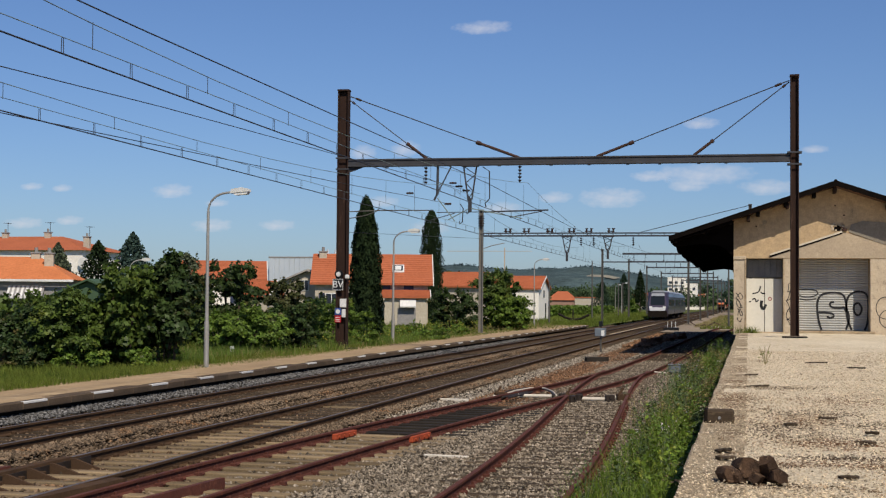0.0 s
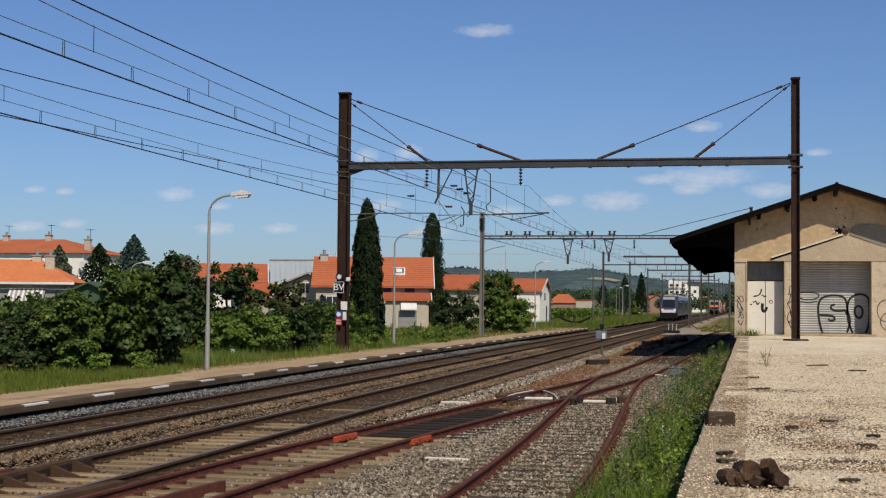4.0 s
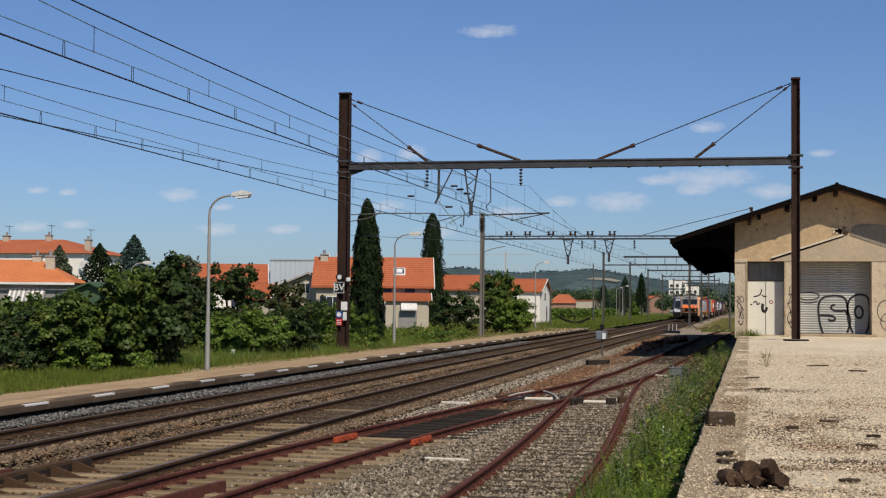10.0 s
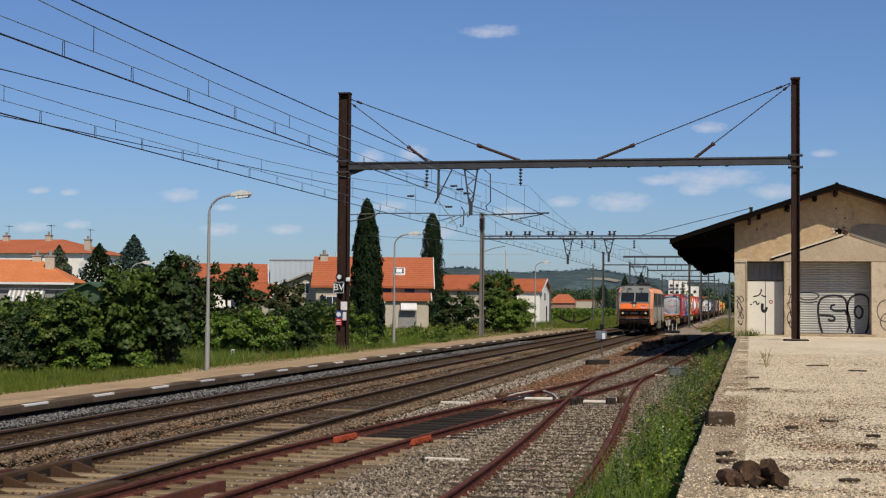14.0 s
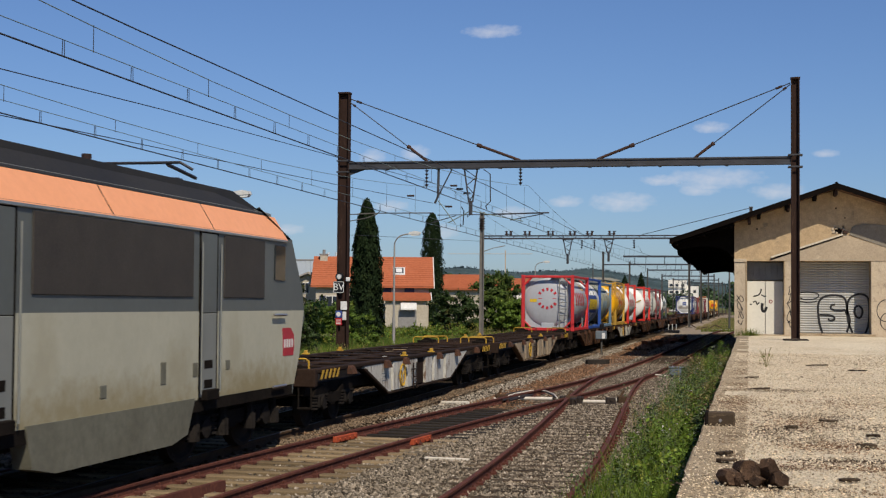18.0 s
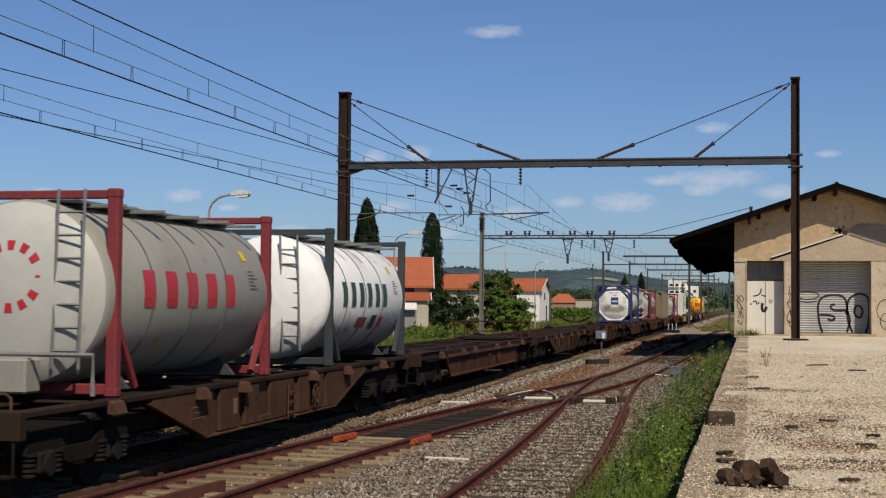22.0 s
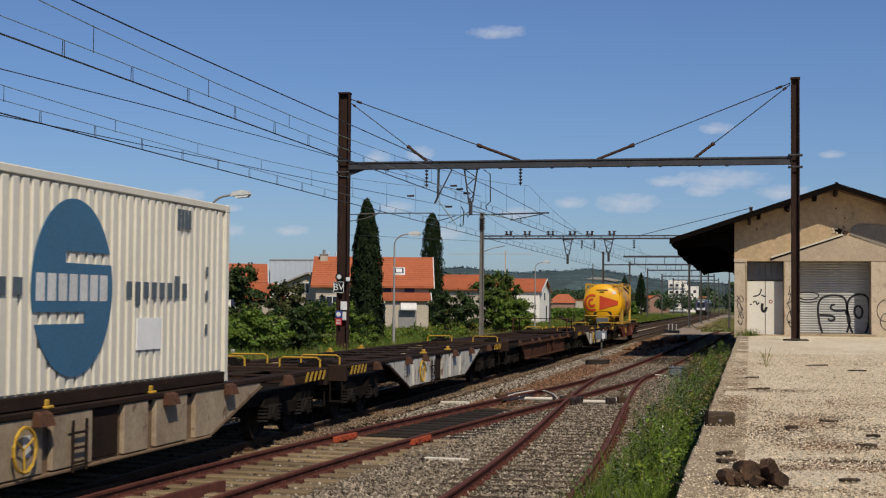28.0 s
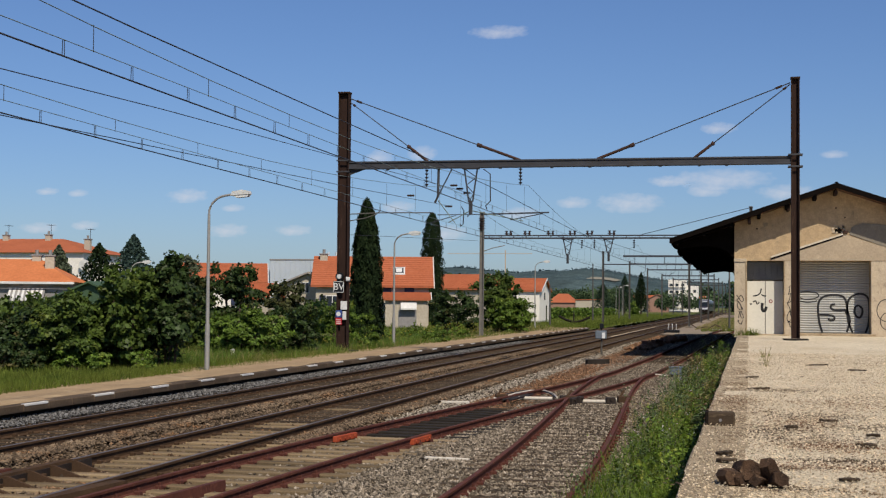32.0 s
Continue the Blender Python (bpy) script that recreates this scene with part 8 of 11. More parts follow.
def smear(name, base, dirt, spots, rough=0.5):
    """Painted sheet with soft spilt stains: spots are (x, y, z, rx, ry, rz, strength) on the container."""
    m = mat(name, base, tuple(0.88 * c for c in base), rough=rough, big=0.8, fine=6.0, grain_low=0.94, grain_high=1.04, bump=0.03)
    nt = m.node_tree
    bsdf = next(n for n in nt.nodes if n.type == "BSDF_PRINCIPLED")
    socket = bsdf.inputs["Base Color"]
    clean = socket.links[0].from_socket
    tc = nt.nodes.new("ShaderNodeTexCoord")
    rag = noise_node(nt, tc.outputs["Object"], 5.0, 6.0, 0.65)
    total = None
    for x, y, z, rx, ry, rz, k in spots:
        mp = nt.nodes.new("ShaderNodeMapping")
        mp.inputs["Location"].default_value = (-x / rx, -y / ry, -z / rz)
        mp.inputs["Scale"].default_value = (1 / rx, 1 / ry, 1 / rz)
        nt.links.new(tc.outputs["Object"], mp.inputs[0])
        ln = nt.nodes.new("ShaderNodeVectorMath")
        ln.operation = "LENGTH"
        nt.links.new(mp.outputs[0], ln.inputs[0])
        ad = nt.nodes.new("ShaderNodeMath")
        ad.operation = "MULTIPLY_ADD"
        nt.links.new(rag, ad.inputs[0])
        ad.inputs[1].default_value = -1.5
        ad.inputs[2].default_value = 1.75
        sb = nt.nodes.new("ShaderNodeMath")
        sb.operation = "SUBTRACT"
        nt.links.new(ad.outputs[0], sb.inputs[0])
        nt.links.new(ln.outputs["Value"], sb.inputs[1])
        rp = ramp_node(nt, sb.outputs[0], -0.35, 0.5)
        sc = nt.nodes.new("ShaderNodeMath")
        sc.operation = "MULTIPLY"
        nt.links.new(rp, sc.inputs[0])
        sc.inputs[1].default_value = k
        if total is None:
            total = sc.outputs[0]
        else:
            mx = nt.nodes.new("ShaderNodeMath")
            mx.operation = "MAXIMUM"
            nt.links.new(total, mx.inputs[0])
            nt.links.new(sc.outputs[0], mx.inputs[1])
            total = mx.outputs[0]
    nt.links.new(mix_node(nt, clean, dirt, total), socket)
    return m


M_SMEAR = smear("smeared_white_end", (0.78, 0.76, 0.70), (0.17, 0.14, 0.10), ((-0.5, 0.2, TZ - 0.33, 0.36, 1, 0.28, 0.85), (0.42, 0.2, TZ - 0.34, 0.34, 1, 0.26, 0.8), (0, 0.2, TZ - 0.45, 0.6, 1, 0.22, 0.75), (0, 0.2, TZ - 0.85, 0.7, 1, 0.16, 0.4), (-0.85, 0.2, TZ + 0.4, 0.2, 1, 0.3, 0.35)))
M_SMEAR2 = smear("smeared_grey_end", (0.46, 0.455, 0.405), (0.10, 0.085, 0.07), ((0.75, 0.2, TZ - 0.4, 0.25, 1, 0.45, 0.5), (0, 0.2, TZ - 0.95, 0.8, 1, 0.2, 0.6), (-0.75, 0.2, TZ - 0.3, 0.2, 1, 0.5, 0.4)))
# Lower-flank spots here: spilt dirt with the tank's underside shade mixed in.
M_SMEAR3 = smear("dirt_and_shade_on_grey", (0.46, 0.455, 0.405), (0.045, 0.035, 0.03), ((1, 1.6, TZ - 0.45, 2, 0.9, 0.36, 0.95), (1, 3.0, TZ - 0.6, 2, 1.1, 0.34, 0.95), (1, 4.8, TZ - 0.75, 2, 0.8, 0.24, 0.8), (1, 2.6, TZ - 0.9, 2, 3.0, 0.2, 0.9)))
M_SMEAR4 = smear("dirt_and_shade_on_white", (0.78, 0.76, 0.70), (0.20, 0.16, 0.11), ((1, 2.2, TZ - 0.5, 2, 0.5, 0.2, 0.7), (1, 3.9, TZ - 0.5, 2, 0.7, 0.22, 0.75), (1, 3.3, TZ - 0.85, 2, 2.4, 0.14, 0.6)))

# Low spots paint road dirt and underside shade in one colour.
M_SMEAR5 = smear("road_dirt_and_shade_on_white", (0.80, 0.785, 0.74), (0.235, 0.205, 0.16), ((1, 1.5, TZ - 0.95, 2, 2.4, 0.5, 0.75), (1, 4.5, TZ - 0.9, 2, 2.4, 0.5, 0.8), (0.3, -0.6, TZ - 0.9, 0.9, 1, 0.3, 0.35), (1, 3.0, TZ + 1.0, 1.0, 0.5, 0.4, 0.3)))


def rect(x0, x1, z0, z1):
    return [(x0, z0), (x1, z0), (x1, z1), (x0, z1)]


def tank(parent, material, y0, y1, d, bands, r=TR, end_material=None, n=40):
    prof = []
    for i in range(7):
        a = math.pi / 2 * i / 6
        prof.append((y0 - d * math.cos(a), max(r * math.sin(a), 0.02)))
    prof += [(y1 + d * math.sin(math.pi / 2 * i / 6), max(r * math.cos(math.pi / 2 * i / 6), 0.02)) for i in range(7)]
    b = part("tank", Mesh().lathe(prof, "y", n, (0, 0, TZ)), material, parent, smooth=True)
    for y in bands:
        part("band", Mesh().lathe([(y - 0.014, r + 0.004), (y - 0.014, r + 0.012), (y + 0.014, r + 0.012), (y + 0.014, r + 0.004)], "y", n, (0, 0, TZ)), M_SEAM, b)
    if end_material:
        cap = [(y0 - (d + 0.006) * math.cos(a), max(r * 1.004 * math.sin(a), 0.02)) for a in [math.pi / 2 * i / 6 for i in range(6)]]
        part("end_cap", Mesh().lathe(cap, "y", n, (0, 0, TZ)), end_material, b, smooth=True)
    return b


def ladder(parent, x, y, z0, z1, material, width=0.36, lean=0.0):
    m = Mesh()
    for s in (-1, 1):
        m.tube([(x + s * width / 2, y, z0), (x + s * width / 2 + lean, y, z1)], 0.022, 6)
    n = int((z1 - z0) / 0.3)
    for i in range(1, n + 1):
        z = z0 + (z1 - z0) * i / (n + 1)
        o = lean * (z - z0) / (z1 - z0)
        m.tube([(x - width / 2 + o, y, z), (x + width / 2 + o, y, z)], 0.018, 5)
    return part("ladder", m, material, parent, "thin metal ladder")


def frame20(parent, material, length=6.058, height=2.58, style="full", gusset=0.0, w=2.438, post=0.15):
    h = w / 2
    z1 = ZB + height
    for y in (0.0, length):
        for s in (-1, 1):
            a, b = sorted((s * h, s * (h - post)))
            y0, y1 = (0, 0.16) if y == 0 else (length - 0.16, length)
            part("corner_post", Mesh().cbox(a, b, y0, y1, ZB, z1, 0.015), material, parent)
            for z in (ZB, z1 - 0.12):
                part("corner_casting", Mesh().cbox(a - 0.008, b + 0.008, y0 - 0.008, y1 + 0.008, z - 0.005, z + 0.12, 0.02), material, parent)
            if gusset:
                zz = [(ZB + 0.1, 1), (z1 - 0.1, -1)]
                for zc, up in zz:
                    x0, x1 = s * (h - post * 0.5), s * (h - post - gusset)
                    part("corner_brace", Mesh().tube([(x0, y0 + 0.08, zc + up * (gusset + 0.08)), (x1, y0 + 0.08, zc)], 0.075 if material is M_NAVYFRAME else 0.045, 6), material, parent, "slanting corner brace")
            if style == "open":
                dirn = 1 if y == 0 else -1
                part("foot_brace", Mesh().tube([(s * (h - 0.08), y + dirn * 0.08, ZB + 1.1), (s * (h - 0.08), y + dirn * 0.75, ZB + 0.1)], 0.06, 6), material, parent)
        y0, y1 = (0.02, 0.14) if y == 0 else (length - 0.14, length - 0.02)
        part("end_beam", Mesh().cbox(-h + 0.1, h - 0.1, y0, y1, ZB + 0.02, ZB + 0.16, 0.015), material, parent)
        part("end_beam", Mesh().cbox(-h + 0.1, h - 0.1, y0, y1, z1 - 0.13, z1 - 0.02, 0.015), material, parent)
    for s in (-1, 1):
        a, b = sorted((s * h, s * (h - 0.10)))
        if style == "full":
            part("top_rail", Mesh().cbox(a, b, 0.1, length - 0.1, z1 - 0.12, z1 - 0.02, 0.012), material, parent)
        if style == "full":
            part("bottom_rail", Mesh().cbox(a, b, 0.1, length - 0.1, ZB + 0.02, ZB + 0.15, 0.012), material, parent)
    for y in (1.0, length - 1.0):
        part("saddle", Mesh().prism([(-0.95, ZB + 0.05), (0.95, ZB + 0.05), (0.7, ZB + 0.34), (-0.7, ZB + 0.34)], "y", y - 0.05, y + 0.05), M_STRAP, parent)


def walkway(parent, length, height=2.58):
    w = part("walkway", Mesh().cbox(0.15, 0.62, 0.15, length - 0.15, ZB + height - 0.09, ZB + height - 0.05, 0.01), M_WALKWAY, parent, "galvanised roof walkway")
    for k in range(5):
        y = 0.5 + (length - 1.0) * k / 4
        part("walkway_bar", Mesh().cbox(-0.75, 1.1, y - 0.03, y + 0.03, ZB + height - 0.14, ZB + height - 0.09, 0.008), M_WALKWAY, w)
    part("manhole", Mesh().lathe([(0, 0.36), (0.16, 0.36), (0.2, 0.3)], "z", 16, (-0.2, length / 2, TZ + TR - 0.06)), M_WALKWAY, parent)


def octagon(h, cut, z0=None, z1=None):
    """A square with cut corners, as (x, z) points."""
    z0, z1 = ZB + 0.1 if z0 is None else z0, ZB + 2.48 if z1 is None else z1
    return [(-h + cut, z0), (h - cut, z0), (h, z0 + cut), (h, z1 - cut), (h - cut, z1), (-h + cut, z1), (-h, z1 - cut), (-h, z0 + cut)]


def container(label, rel, group="tank containers", category="tank container", name="tank_container"):
    t = thing(name, label, category, group=group)
    TRAIN.append((t, rel))
    return t


def ring_words(parent, y0, d, material, r_in=0.36, r_out=0.50, top=5, bottom=5, cx=-0.03, cz=None):
    cz = TZ + 0.18 if cz is None else cz
    for k, (n, a0, a1) in enumerate(((top, 145, 35), (bottom, 215, 325))):
        for i in range(n):
            a = radians(a0 + (a1 - a0) * i / (n - 1))
            e = radians(7)
            p = [(cx + r * math.cos(b), cz + r * math.sin(b)) for r, b in ((r_in, a - e), (r_in, a + e), (r_out, a + e), (r_out, a - e))]
            part("marking", end_patch(p, y0, d), material, parent)
    part("marking", end_patch(rect(cx - 0.42, cx + 0.42, cz - 0.015, cz + 0.015), y0, d), material, parent)


def label_block(parent, y, z, n, material=M_SLATEMARK, w=0.34, h=0.014, step=0.055, r=TR):
    for i in range(n):
        part("writing", side_patch(y, y + w * (0.6 + 0.4 * ((i * 7) % 3) / 2), z - step * i - h, z - step * i, r=r), material, parent)


def grey_red_tank():
    t = container("grey tank container in a red frame with red lettering bars", 0.0)
    frame20(t, M_REDFRAME, gusset=0.34)
    k = tank(t, M_TGREY, 0.42, 5.62, 0.28, (), r=1.2)
    part("front_skirt", Mesh().prism(octagon(1.08, 0.36), "y", 0.33, 0.37), M_TGREY, t, "grey rounded end plate")
    ring_words(k, 0.42, 0.28, M_REDMARK)
    part("marking", end_patch(rect(-0.85, -0.52, TZ + 0.02, TZ + 0.16), 0.42, 0.28), M_YELLOWMARK, k)
    part("plate", Mesh().cbox(-0.3, 0.3, 0.03, 0.08, ZB + 0.1, ZB + 0.38, 0.02), M_TGREY, t)
    ladder(t, 0.72, 0.06, ZB + 0.15, ZB + 2.5, M_WALKWAY)
    word(k, 5, 1.0, 4.6, TZ - 0.14, TZ + 0.46, M_REDMARK, r=1.2)
    part("marking", side_patch(4.5, 4.85, TZ + 0.6, TZ + 0.85, r=1.2), M_YELLOWMARK, k)
    part("marking", side_patch(4.95, 5.2, TZ + 0.6, TZ + 0.85, r=1.2), M_YELLOWMARK, k)
    label_block(k, 4.75, TZ + 0.5, 6, r=1.2)
    part("foot_gusset", Mesh().prism([(5.1, ZB + 0.15), (5.9, ZB + 0.15), (5.9, ZB + 0.95)], "x", 1.12, 1.19), M_REDFRAME, t)
    part("grey_plate", Mesh().cbox(1.14, 1.17, 3.7, 4.25, ZB + 0.15, ZB + 0.6, 0.01), M_WALLGREY, t)
    walkway(t, 6.058)
    part("post_sticker", Mesh().cbox(1.22, 1.225, 0.03, 0.13, TZ - 0.05, TZ + 0.03, 0.001), M_YELLOWMARK, t)


def white_blue_tank():
    t = container("white tank container with a blue panel in a blue frame", 6.1)
    frame20(t, M_BLUEFRAME)
    k = tank(t, M_TWHITE, 0.35, 5.7, 0.28, (2.2, 3.8))
    part("blue_panel", side_patch(0.72, 4.62, TZ - 0.5, TZ + 0.40), M_BLUEMARK, k)
    w = (4.35 - 0.75) / 11
    for i in range(11):
        part("marking", side_patch(0.9 + w * i, 0.9 + w * (i + 0.8), TZ - 0.33, TZ + 0.2, out=0.016, slant=0.12), M_YELLOWMARK, k)
    label_block(k, 4.8, TZ + 0.55, 9)
    part("grey_patch", side_patch(3.9, 5.3, TZ - 0.95, TZ - 0.5), M_TGREY, k)
    walkway(t, 6.058)


def grey_green_tank():
    t = container("grey green tank container in a steel blue frame", 12.2)
    frame20(t, M_STEELBLUE, height=2.45)
    k = tank(t, M_TGREEN, 0.3, 5.75, 0.28, (0.9, 2.6, 4.1))
    part("marking", side_patch(1.7, 2.5, TZ - 0.25, TZ + 0.12), M_LIGHTBLUEMARK, k)
    part("marking", side_patch(2.9, 3.6, TZ - 0.25, TZ + 0.12), M_LIGHTBLUEMARK, k)
    part("hazard_plate", side_patch(4.3, 4.85, TZ - 0.8, TZ - 0.35), M_ORANGEMARK, k)
    dm = Mesh()
    for z in (TZ - 0.35, TZ - 0.75):
        dm.add([(side_x(z) + 0.02, 5.0, z), (side_x(z - 0.2) + 0.02, 5.18, z - 0.2), (side_x(z) + 0.02, 5.36, z), (side_x(z + 0.2) + 0.02, 5.18, z + 0.2)], [(0, 1, 2, 3)])
    part("hazard_diamond", dm, M_WHITEMARK, k)
    part("marking", side_patch(4.2, 4.6, TZ + 0.4, TZ + 0.65), M_WHITEMARK, k)
    walkway(t, 6.058, 2.45)


def yellow_tank(rel, dirty):
    t = container("round yellow tank container with a red mark and yellow frame", rel)
    h, z1 = 1.22, ZB + 2.58
    for y in (0.0, 5.9):
        for s in (-1, 1):
            a, b = sorted((s * h, s * (h - 0.13)))
            part("corner_post", Mesh().cbox(a, b, y - 0.07, y + 0.09, ZB, z1, 0.015), M_YFRAME, t)
            d = 1 if y == 0 else -1
            part("brace", Mesh().tube([(s * 1.16, y + d * 0.05, ZB + 0.95), (s * 1.16, y + d * 0.8, ZB + 0.1)], 0.055, 6), M_YFRAME, t)
            part("brace", Mesh().tube([(s * 1.16, y + d * 0.02, z1 - 0.5), (s * 0.75, y + d * 0.02, z1 - 0.05)], 0.05, 6), M_YFRAME, t)
        part("end_beam", Mesh().cbox(-1.1, 1.1, y - 0.05, y + 0.07, z1 - 0.12, z1 - 0.02, 0.012), M_YFRAME, t)
        part("end_beam", Mesh().cbox(-1.1, 1.1, y - 0.05, y + 0.07, ZB + 0.02, ZB + 0.16, 0.012), M_YFRAME, t)
    for s in (-1, 1):
        a, b = sorted((s * 1.22, s * 1.06))
        part("bottom_rail", Mesh().cbox(a, b, 0, 5.9, ZB + 0.02, ZB + 0.2, 0.015), M_YFRAME, t)
        part("top_rail", Mesh().tube([(s * 1.1, 0, z1 + 0.02), (s * 1.1, 5.9, z1 + 0.02)], 0.035, 6), M_YFRAME, t)
    r = 1.24
    k = tank(t, M_TYELLOW, -1.0, 6.05, 0.42, (1.4, 2.8, 4.4), r=r)
    y0, d = -1.0, 0.42
    n = 7
    tri = Mesh()
    for i in range(n):
        x0, x1 = -0.15 + 1.15 * i / n, -0.15 + 1.15 * (i + 1) / n
        f0, f1 = 1 - 0.75 * i / n, 1 - 0.75 * (i + 1) / n
        q = [(x0, TZ + 0.05 - 0.45 * f0), (x1, TZ + 0.05 - 0.45 * f1), (x1, TZ + 0.05 + 0.45 * f1), (x0, TZ + 0.05 + 0.45 * f0)]
        tri.add([(x, end_y(x, z, y0, d, r) - 0.03, z) for x, z in q], [(0, 1, 2, 3)])
    part("red_wedge", tri, M_VERMILION, k)
    for rr, a0, a1 in ((0.5, 60, 300), (0.26, 70, 330)):
        rg = Mesh()
        for i in range(14):
            a, b = radians(a0 + (a1 - a0) * i / 14), radians(a0 + (a1 - a0) * (i + 1) / 14)
            q = [(-0.62 + q2 * math.cos(c), TZ + 0.05 + q2 * 1.1 * math.sin(c)) for q2, c in ((rr, a), (rr, b), (rr - 0.13, b), (rr - 0.13, a))]
            q = [(max(x, -1.15), z) for x, z in q]
            rg.add([(x, end_y(x, z, y0, d, r) - 0.03, z) for x, z in q], [(0, 1, 2, 3)])
        part("red_ring", rg, M_VERMILION, k)
    part("warning_triangle", end_patch([(0.62, TZ + 0.62), (0.9, TZ + 0.62), (0.76, TZ + 0.86)], y0, d, 0.03, r), M_WHITEMARK, k)
    part("writing", end_patch(rect(-0.35, 0.35, TZ + 0.82, TZ + 0.88), y0, d, 0.04, r), M_SOOT, k)
    part("writing", end_patch(rect(-0.15, 0.15, TZ + 0.7, TZ + 0.76), y0, d, 0.04, r), M_SOOT, k)
    if dirty:
        part("soot_patch", end_patch([(-0.55, TZ - 0.72), (0.65, TZ - 0.72), (0.55, TZ - 0.5), (0.1, TZ - 0.47), (-0.5, TZ - 0.55)], y0, d, 0.03, r), M_SOOT, k)
    ladder(t, 0.95, -1.12, ZB + 0.25, z1 + 0.05, M_YFRAME, 0.4, -0.08)
    part("front_step", Mesh().tube([(-1.1, -1.0, ZB + 0.1), (-1.1, -1.3, ZB + 0.55), (1.1, -1.3, ZB + 0.55), (1.1, -1.0, ZB + 0.1)], 0.03, 6).tube([(0.4, -1.3, ZB + 0.55), (0.4, -1.3, ZB + 0.1), (1.1, -1.3, ZB + 0.1), (1.1, -1.3, ZB + 0.55)], 0.03, 6), M_YFRAME, t)
    part("front_box", Mesh().cbox(-0.35, 0.4, -1.5, -1.2, ZB + 0.08, ZB + 0.42, 0.03), M_LDARK, t)
    word(k, 7, 1.85, 4.1, TZ - 0.12, TZ + 0.2, M_REDMARK, r=r)
    part("marking", side_patch(1.85, 2.12, TZ - 0.2, TZ + 0.38, r=r), M_REDMARK, k)
    part("soot_patch", side_patch(3.1, 4.3, TZ - 1.0, TZ - 0.62, r=r, out=0.012), M_SOOT, k)
    label_block(k, 0.5, TZ + 0.5, 6, M_ORANGEMARK, r=r)
    label_block(k, 4.75, TZ + 0.45, 9, M_ORANGEMARK, r=r)
    walkway(t, 5.9, 2.66)


def white_tank(label, rel, frame_m, tank_m, front, mark_m, letters, style="open", length=6.0, bands=(1.2, 2.6, 4.0), protrude=0.5, bars=True, rust=False):
    t = container(label, rel)
    frame20(t, frame_m, length, height=2.66, style=style)
    r = 1.2
    k = tank(t, tank_m, -protrude + 0.4, length + protrude - 0.4, 0.36, bands, r=r, end_material=M_TPALE if tank_m is M_TBEIGE else None)
    if letters:
        word(k, letters, 0.9, 4.7 if letters < 8 else 5.6, TZ - 0.18, TZ + 0.32, mark_m, r=r)
    label_block(k, length - 1.0, TZ + 0.4, 6, r=r, w=0.4, h=0.016)
    part("marking", side_patch(length - 1.0, length - 0.8, TZ + 0.56, TZ + 0.72, r=r), M_YELLOWMARK, k)
    part("marking", side_patch(1.62, 1.8, TZ - 0.72, TZ - 0.6, r=r), M_GOLDMARK, k)
    y0, d = -protrude + 0.4, 0.36
    if front == "ring":
        ring_words(k, y0, d, mark_m, 0.34, 0.46, cz=TZ + 0.2)
        ladder(t, 0.72, y0 - 0.3, ZB + 0.3, ZB + 2.62, M_WALKWAY, 0.36, 0.06)
        part("front_rail", Mesh().tube([(-1.2, y0 - 0.5, ZB + 0.05), (-1.2, y0 - 0.5, ZB + 0.55), (1.2, y0 - 0.5, ZB + 0.55), (1.2, y0 - 0.5, ZB + 0.05)], 0.035, 6), M_WALKWAY, t)
        part("front_box", Mesh().cbox(-0.35, 0.35, y0 - 0.6, y0 - 0.2, ZB + 0.06, ZB + 0.5, 0.03), tank_m, t)
    elif front == "wings":
        for s in (-1, 1):
            part("wing_mark", end_patch([(s * 0.24, TZ + 0.29), (s * 1.0, TZ + 0.31), (s * 0.96, TZ + 0.22), (s * 0.84, TZ + 0.14), (s * 0.6, TZ + 0.08), (s * 0.24, TZ + 0.1)], y0, d, 0.03, r), M_GOLDMARK, k)
        part("wheel_mark", Mesh().lathe([(y0 - d - 0.03, 0.23), (y0 - d - 0.018, 0.23)], "y", 20, (0, 0, TZ + 0.2)), M_REDMARK, k)
        part("wheel_hub", Mesh().lathe([(y0 - d - 0.036, 0.15), (y0 - d - 0.03, 0.15)], "y", 20, (0, 0, TZ + 0.2)), M_WHITEMARK, k)
        for i in range(14):
            part("writing", end_patch(rect(-0.66 + 0.095 * i, -0.615 + 0.095 * i, TZ - 0.31, TZ - 0.22 + 0.03 * (i in (0, 3, 5, 9))), y0, d, 0.03, r), M_BLACKMARK, k)
        lettering("CAPACITY 35,000 LS", 0.125, M_BLACKMARK, k, pose(0.0, end_y(0.0, TZ - 0.55, y0, d, r) - 0.012, TZ - 0.55, 100, 0, 0), 0.001)
        part("writing", end_patch(rect(-0.45, 0.5, TZ + 0.66, TZ + 0.72), y0, d, 0.03, r), M_BLACKMARK, k)
        part("writing", end_patch(rect(-0.2, 0.15, TZ + 0.8, TZ + 0.88), y0, d, 0.03, r), M_REDMARK, k)
        part("grey_bar", side_patch(2.0, 5.4, TZ - 0.42, TZ - 0.33, r=r), M_WALLGREY, k)
        part("front_box", Mesh().cbox(-0.35, 0.35, y0 - 0.5, y0 - 0.1, ZB + 0.06, ZB + 0.36, 0.03), M_TGREY, t)
    else:
        ladder(t, 0.55, y0 - 0.3, ZB + 0.3, ZB + 2.5, M_WALKWAY, 0.34, -0.08)
